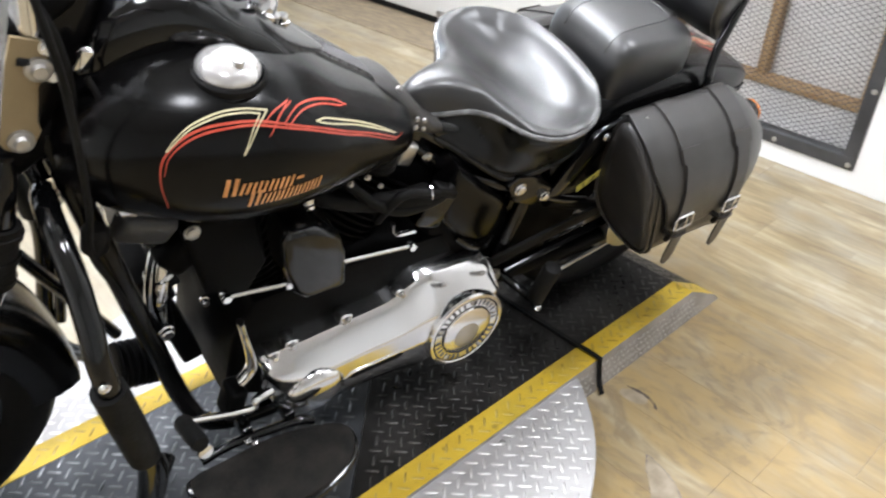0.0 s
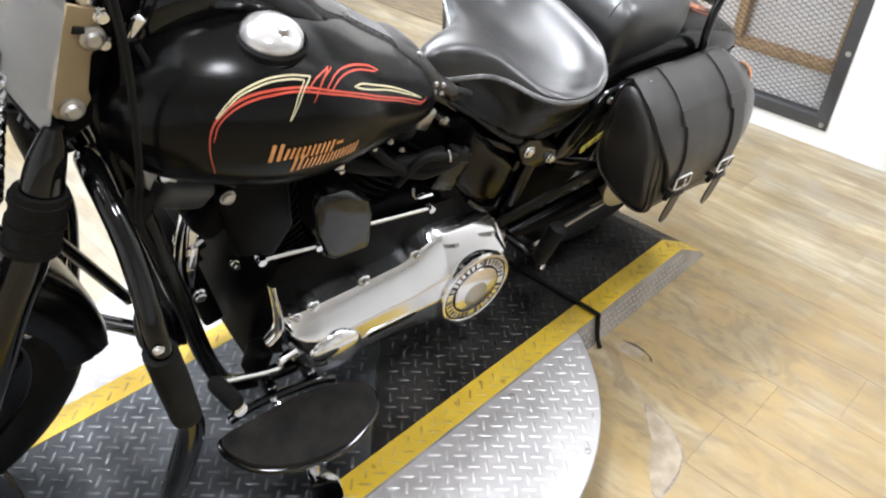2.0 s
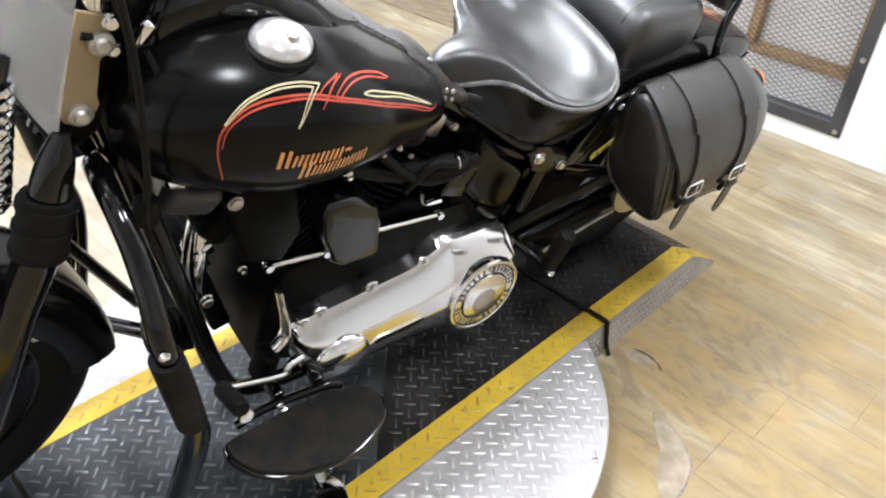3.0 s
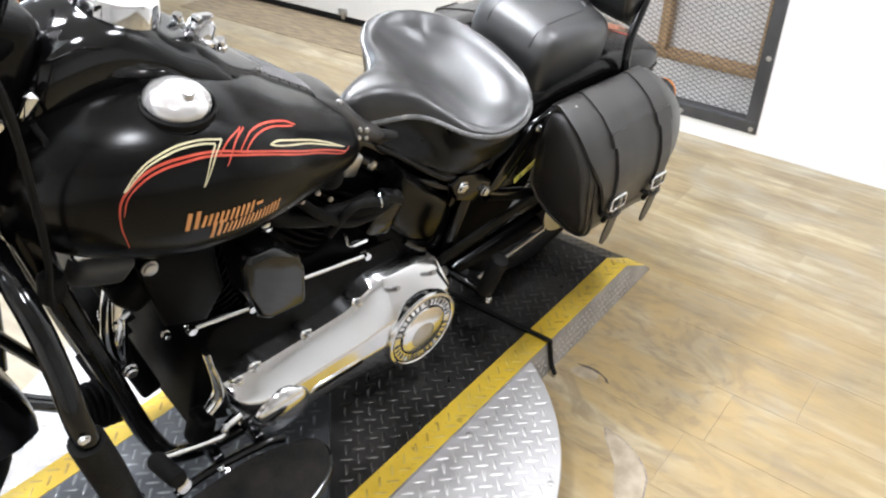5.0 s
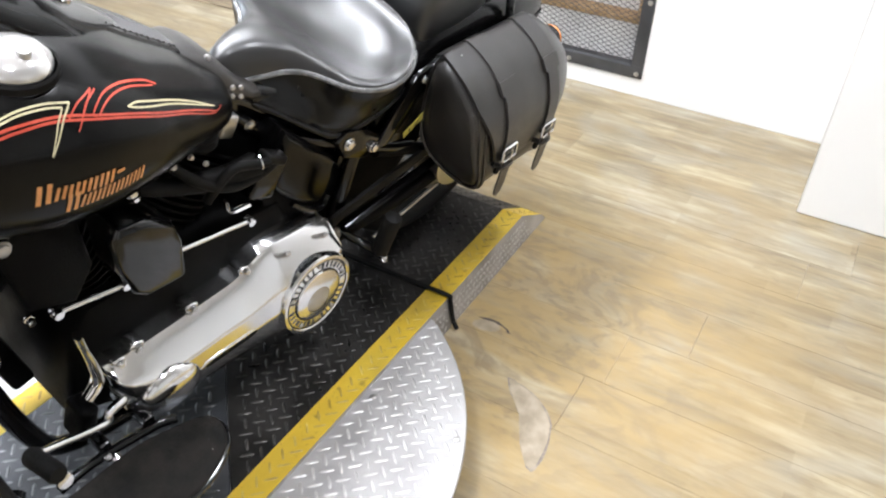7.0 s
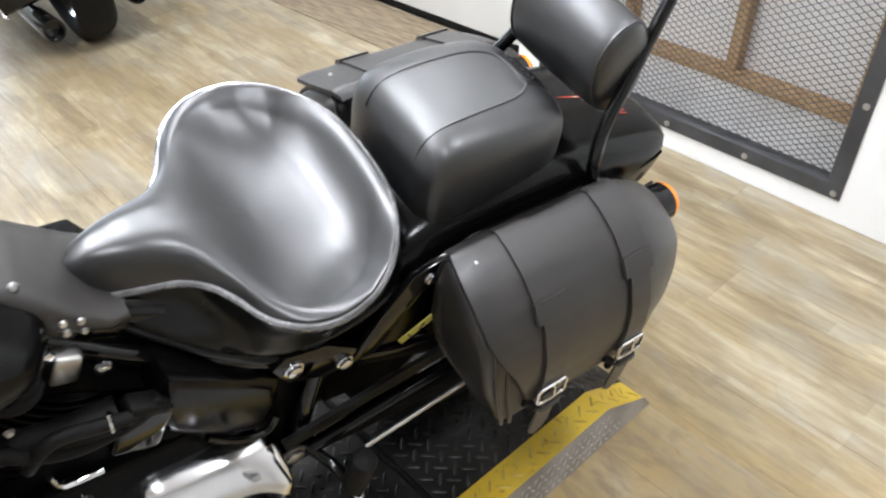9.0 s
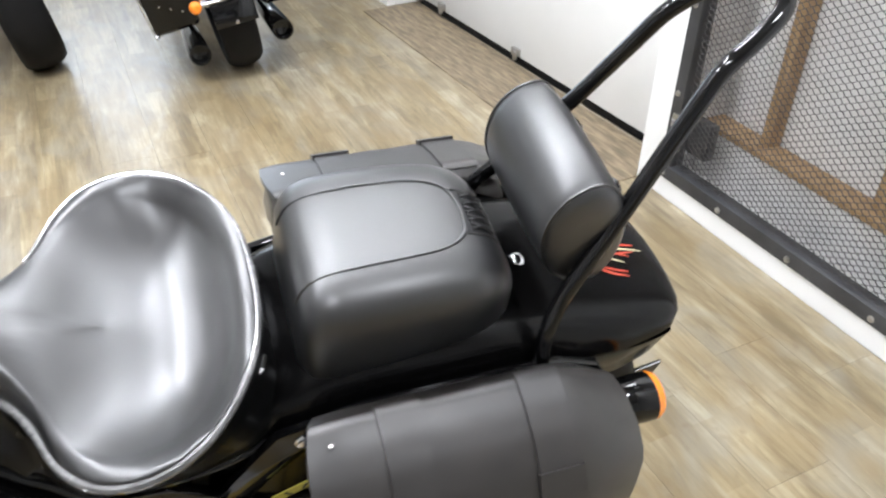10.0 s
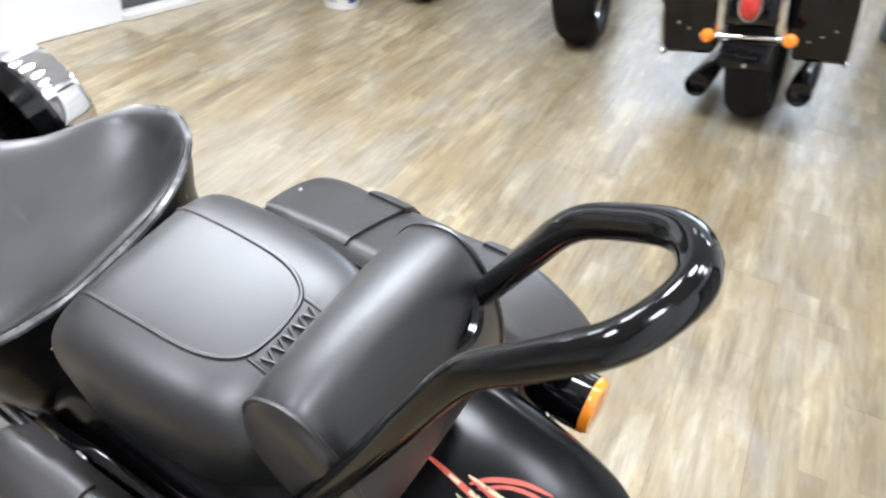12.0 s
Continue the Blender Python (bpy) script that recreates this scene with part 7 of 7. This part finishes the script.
def tourer():
    b = thing("touring_motorcycle", "gloss black touring motorcycle with hard saddlebags, parked, seen from behind", "motorcycle", pose(0.867, 2.54, 0, 10.3, 0, -92.8), group="parked motorcycles")
    wheel_rear(b, 0.32, 0.158)
    part("rear_fender", fender_shape(20, 150, 0.355, 0.098, 0.10, Vector((0, 0, 0.32)), 26), GLOSS, b, "gloss black fender", 55)
    for sy in (-1, 1):
        secs = []
        for x, s in ((-0.40, 0.75), (-0.37, 0.95), (-0.2, 1.0), (0.10, 1.0), (0.155, 0.98), (0.172, 0.90)):
            ring = [(0.128, 0.25), (0.14, 0.236), (0.30, 0.232), (0.316, 0.25), (0.325, 0.42), (0.318, 0.54), (0.29, 0.575), (0.15, 0.575), (0.128, 0.55)]
            secs.append([(x + 0.06, sy * (0.225 + (y - 0.225) * s), 0.46 + (z - 0.41) * s) for y, z in ring])
        bag = part("hard_saddlebag", loft(secs), GLOSS, b, "gloss black hard saddlebag", 45)
        part("edge_trim", tube([(0.232, sy * 0.318, 0.61), (0.238, sy * 0.322, 0.50), (0.238, sy * 0.314, 0.32), (0.228, sy * 0.304, 0.286), (-0.04, sy * 0.31, 0.284)], 0.006, 8), CHROME, bag, "chrome edge trim")
        # small chrome dots added in place of lamp reflections on the bag
        for k in range(3):
            part("stud", bolt((0.230, sy * (0.18 + 0.04 * k), 0.36 + 0.02 * k), 0.004, 0.004, "x"), CHROME, bag)
        part("muffler", lathe([(0.030, -0.55), (0.042, -0.3), (0.045, 0.0), (0.043, 0.01), (0.036, 0.01), (0.034, -0.05), (0, -0.06)], pose(0.225, sy * 0.177, 0.171, 0, 86, 0), 24), GLOSS, b, "black muffler", 40)
        part("lamp_bracket", box((0.012, 0.026, 0.22), (0.322, sy * 0.098, 0.49), 0.004), CHROME, b, "chrome lamp bracket")
        part("turn_signal", lathe([(0, 0.03), (0.014, 0.027), (0.022, 0.016), (0.025, 0.0), (0.020, -0.018), (0, -0.024)], pose(0.34, sy * 0.133, 0.393, 0, 90, 0), 20), AMBER, b, "round amber turn signal")
        part("swingarm", tube([(-0.45, sy * 0.10, 0.30), (0.02, sy * 0.105, 0.32)], 0.022, 10, 1, smooth=False), GLOSS, b)
    part("signal_bar", tube([(0.333, -0.132, 0.393), (0.335, 0, 0.395), (0.333, 0.132, 0.393)], 0.0085, 10, 2), CHROME, b, "chrome signal bar")
    tl = part("tail_lamp", lathe([(0, 0.032), (0.02, 0.029), (0.030, 0.018), (0.033, 0.0), (0.033, -0.03)], pose(0.382, 0, 0.510, 0, 78, 0) @ Matrix.Diagonal((1.35, 0.95, 1, 1)), 24), RED_LENS, b, "oval red tail lamp")
    part("lamp_ring", tube([(0.380 - 0.006 * math.sin(a), 0.034 * math.cos(a), 0.510 + 0.047 * math.sin(a)) for a in [2 * math.pi * k / 16 for k in range(16)]], 0.004, 8, 2, True), CHROME, tl)
    pl = part("number_plate", box((0.004, 0.17, 0.09), (0.345, 0, 0.335), 0.002, (0, -12, 0)), GLOSS, b, "dark plate holder")
    part("reflector", bolt((0.352, 0.0, 0.300), 0.007, 0.004, "x"), CHROME, pl)
    part("rear_panel", box((0.16, 0.19, 0.16), (0.25, 0, 0.49), 0.03, (0, -14, 0), 3), GLOSS, b, "gloss black rear panel", 50)
    part("seat", box((0.62, 0.32, 0.12), (-0.40, 0, 0.70), 0.04, (0, 4, 0), 3), PAD_VINYL, b, "black seat")
    part("engine", box((0.50, 0.30, 0.36), (-0.85, 0, 0.36), 0.05, (0, 0, 0), 3), WRINKLE, b, "black engine")
    part("fuel_tank", loft([superring(x, w, lo, hi, 2.4, 24) for x, w, lo, hi in ((-1.28, 0.06, 0.80, 0.88), (-1.2, 0.15, 0.72, 0.95), (-1.0, 0.17, 0.70, 0.97), (-0.8, 0.13, 0.70, 0.90), (-0.7, 0.07, 0.70, 0.80))]), GLOSS, b, "gloss black tank")
    wheel_rear(b, 0.31, 0.13, -1.62)
    for sy in (-1, 1):
        part("fork_leg", tube([(-1.62, sy * 0.10, 0.31), (-1.30, sy * 0.10, 0.95)], 0.026, 12, 1, smooth=False), GLOSS, b)
    part("handlebar", tube([(-1.12, -0.42, 1.05), (-1.28, -0.2, 1.06), (-1.30, 0, 1.02), (-1.28, 0.2, 1.06), (-1.12, 0.42, 1.05)], 0.013, 10), CHROME, b)
    return b


def sport(at, yaw, lean, tyre_w, tips, label):
    b = thing("street_motorcycle", label, "motorcycle", pose(*at, 0, lean, 0, yaw), group="parked motorcycles")
    wheel_rear(b, 0.315, tyre_w)
    part("hugger", fender_shape(55, 160, 0.338, tyre_w / 2 + 0.012, 0.06, Vector((0, 0, 0.315)), 18), WRINKLE, b, "black tyre hugger", 55)
    for sy in (-1, 1):
        part("swingarm", tube([(-0.50, sy * (tyre_w / 2 + 0.03), 0.36), (0.03, sy * (tyre_w / 2 + 0.03), 0.315)], [0.030, 0.022], 12, 1, smooth=False), GLOSS, b, "black swingarm")
        if tips:
            can = part("muffler", loft([[(x, sy * 0.185 + 0.052 * s * math.cos(a) * (0.72 + 0.28 * abs(math.sin(a))), 0.40 + 0.078 * s * math.sin(a)) for a in [2 * math.pi * k / 18 for k in range(18)]] for x, s in ((-0.42, 0.6), (-0.30, 0.95), (0.02, 1.0), (0.12, 0.92), (0.125, 0.86))]), ALUMINIUM, b, "silver triangular muffler", 40)
            for k in range(3):
                part("outlet", lathe([(0.0, 0.002), (0.014, 0.003), (0.017, 0.006), (0.018, 0.0)], pose(0.125, sy * 0.185, 0.362 + 0.038 * k, 0, 90, 0), 16), RUBBER, can, "black outlet")
        else:
            part("side_pod", box((0.30, 0.07, 0.26), (-0.02, sy * (tyre_w / 2 + 0.075), 0.42), 0.03, (0, 8, 0), 3), GLOSS, b, "black side pod with small bright dots", 50)
            # three small chrome dots on the pod's rear end
            for k in range(3):
                part("stud", bolt((0.13, sy * (tyre_w / 2 + 0.06 + 0.018 * k), 0.34 + 0.02 * k), 0.004, 0.004, "x"), CHROME, b)
    part("tail", loft([superring(x, w, lo, hi, 2.6, 20) for x, w, lo, hi in ((-0.65, 0.14, 0.62, 0.80), (-0.3, 0.13, 0.66, 0.82), (0.0, 0.10, 0.72, 0.84), (0.18, 0.06, 0.76, 0.84))]), GLOSS, b, "gloss black tail", 50)
    part("plate_holder", box((0.006, 0.14, 0.16), (0.21, 0, 0.60), 0.003, (0, 15, 0)), WRINKLE, b)
    part("engine", box((0.48, 0.32, 0.36), (-0.78, 0, 0.40), 0.05, (0, 0, 0), 3), WRINKLE, b, "dark engine")
    part("fuel_tank", loft([superring(x, w, lo, hi, 2.4, 24) for x, w, lo, hi in ((-1.18, 0.08, 0.80, 0.90), (-1.1, 0.16, 0.70, 0.98), (-0.9, 0.17, 0.68, 1.0), (-0.7, 0.12, 0.68, 0.88), (-0.62, 0.08, 0.68, 0.80))]), GLOSS, b, "gloss black tank")
    wheel_rear(b, 0.30, 0.12, -1.42)
    for sy in (-1, 1):
        part("fork_leg", tube([(-1.42, sy * 0.09, 0.30), (-1.16, sy * 0.09, 0.95)], 0.026, 12, 1, smooth=False), BRUSHED, b)
    part("handlebar", tube([(-1.02, -0.36, 1.00), (-1.14, -0.12, 1.0), (-1.14, 0.12, 1.0), (-1.02, 0.36, 1.00)], 0.013, 10), GLOSS, b)
    return b


tourer()
sport((0.07, 2.86), -83, 11, 0.185, True, "black street motorcycle with silver three-hole mufflers, seen from behind")
sport((-0.77, 2.94), -72, 11, 0.15, False, "black cruiser motorcycle, parked, seen from behind")


# ---- small things on the floor ----
def pail():
    p = thing("pail", "white plastic pail with a small blue label", "bucket", pose(-1.04, 2.545, 0) @ Matrix.Diagonal((1.24, 1.24, 0.90, 1)))
    body = part("body", lathe([(0, 0.004), (0.062, 0.0), (0.068, 0.004), (0.088, 0.205), (0.090, 0.207), (0.090, 0.214), (0.093, 0.216), (0.093, 0.226), (0.088, 0.228), (0.084, 0.222), (0.064, 0.012), (0, 0.010)], None, 40), PAIL, p, "", 35)
    part("rib", lathe([(0.083, 0.170), (0.092, 0.172), (0.092, 0.178), (0.084, 0.180)], None, 40), PAIL, body)
    part("label", lathe([(0.0727, 0.04), (0.0777, 0.09)], pose(0, 0, 0, 0, 0, -38), 6, arc=26), BLUE, body, "blue printed label")
    for k in range(4):
        part("print_bar", lathe([(0.0735 + 0.0009 * k, 0.045 + 0.012 * k), (0.0739 + 0.0009 * k, 0.049 + 0.012 * k)], pose(0, 0, 0, 0, 0, -120), 8, arc=50 - 6 * k), PAPER, body)
    part("handle", tube([(0.092 * math.cos(a), 0.092 * math.sin(a), 0.19 - 0.10 * abs(math.sin((a + 0.4) / 2)) ** 2) for a in [-0.4 + math.pi * k / 10 for k in range(11)]], 0.0025, 6, 2), PAIL, p)
    return p


pail()


def bin_tub():
    t = thing("tub", "grey-blue plastic tub standing by the wall", "tub", pose(1.53, 3.86, 0))
    part("body", lathe([(0, 0.006), (0.20, 0.0), (0.21, 0.006), (0.26, 0.48), (0.275, 0.485), (0.275, 0.50), (0.255, 0.50), (0.205, 0.02), (0, 0.015)], None, 48), TUB, t, "", 35)
    for s in (-1, 1):
        part("handle", tube([(0.05, s * 0.275, 0.44), (0.03, s * 0.315, 0.42), (-0.03, s * 0.315, 0.42), (-0.05, s * 0.275, 0.44)], 0.009, 8), TUB, t)
    return t


bin_tub()
rnd = random.Random(11)
pts = []
for k in range(46):
    a = k * 0.52
    r = 0.10 + 0.035 * math.sin(k * 1.7) + 0.01 * rnd.random()
    pts.append((-1.34 + r * 1.5 * math.cos(a) + 0.02 * math.sin(k), 2.60 + r * 0.75 * math.sin(a) + 0.015 * math.cos(k * 0.7), 0.006 + 0.0035 * (k % 6)))
pts = [(-1.56, 2.15, 0.005), (-1.53, 2.32, 0.005), (-1.48, 2.45, 0.005), (-1.42, 2.52, 0.006)] + pts + [(-1.20, 2.60, 0.012), (-1.16, 2.58, 0.006)]
cord = thing("extension_cord", "yellow-green extension cord coiled on the floor", "cord")
part("cable", tube(pts, 0.0042, 6, 4), CORD, cord)


def patch(name, outline, material, z, label):
    """A thin worn spot in the floor's face."""
    ring = spline([(a, b, 0) for a, b in outline], 3, True)
    r2 = random.Random(len(outline) * 7 + int(outline[0][0] * 100))
    ring = [Vector((p.x + r2.uniform(-0.002, 0.002), p.y + r2.uniform(-0.002, 0.002), z)) for p in ring]
    n = len(ring)
    return tagged(part(name, (ring, [tuple(range(n))]), material, None, label), kind="structure")


SCUFF = surface("bare_grey_patch", (0.27, 0.222, 0.155), (0.40, 0.335, 0.25), 26.0, (0.45, 0.7), 0, 0.2, 90)
SCUFF_EDGE = surface("lifted_edge", (0.15, 0.125, 0.11), (0.33, 0.28, 0.22), 60.0, (0.5, 0.7))
CRACK = surface("dark_crack", (0.05, 0.04, 0.035), (0.10, 0.08, 0.065), 40.0, (0.7, 0.8))
HOLE = [(0.271, -0.503), (0.268, -0.530), (0.262, -0.560), (0.240, -0.604), (0.195, -0.646), (0.125, -0.666), (0.062, -0.660), (0.112, -0.612), (0.184, -0.572), (0.228, -0.533)]
mid = (0.19, -0.59)
patch("floor_scuff", HOLE, SCUFF_EDGE, 0.0005, "greyish lifted edge of a worn floor patch")
patch("floor_scuff", [(mid[0] + (x - mid[0]) * 0.955, mid[1] + (y - mid[1]) * 0.925) for x, y in HOLE], SCUFF, 0.0010, "pale bare worn floor patch")
patch("floor_scuff", [(0.405, -0.350), (0.418, -0.380), (0.412, -0.410), (0.391, -0.406), (0.378, -0.372), (0.385, -0.345)], SCUFF, 0.0005, "pale worn chip in the floor")
patch("floor_scuff", [(0.418, -0.350), (0.425, -0.388), (0.416, -0.423), (0.403, -0.440), (0.400, -0.438), (0.411, -0.421), (0.419, -0.388), (0.414, -0.352)], CRACK, 0.0010, "thin dark crack in the floor")

# ---- floor planks, laid along the long wall ----
PW, PL = 0.183, 1.22
shapes = {}


def plank(x0, x1, y0, y1):
    key = (round(x1 - x0, 3), round(y1 - y0, 3))
    if key not in shapes:
        g = 0.0001
        a, b = (x1 - x0) / 2 - g, (y1 - y0) / 2 - g
        e = 0.0003
        v = [(-a, -b, -0.003), (a, -b, -0.003), (a, b, -0.003), (-a, b, -0.003), (-a + e, -b + e, 0), (a - e, -b + e, 0), (a - e, b - e, 0), (-a + e, b - e, 0)]
        me = bpy.data.meshes.new("plank")
        me.from_pydata(v, [], [(4, 5, 6, 7), (0, 1, 5, 4), (1, 2, 6, 5), (2, 3, 7, 6), (3, 0, 4, 7)])
        me.materials.append(PLANK)
        shapes[key] = me
    ob = new("plank", shapes[key])
    ob.parent = floor_base
    ob.location = ((x0 + x1) / 2, (y0 + y1) / 2, 0)


rnd = random.Random(4)
x = EAST - 0.002
while x > -4.1:
    x0 = max(x - PW, -4.05)
    y = -4.6 - rnd.uniform(0, PL)
    while y < 6.2:
        ya, yb = max(y, -4.55), min(y + PL, 6.2)
        if yb - ya > 0.05 and not (x0 < -1.5 and ya > 1.2):
            plank(x0, x, ya, yb)
        y += PL
    x -= PW
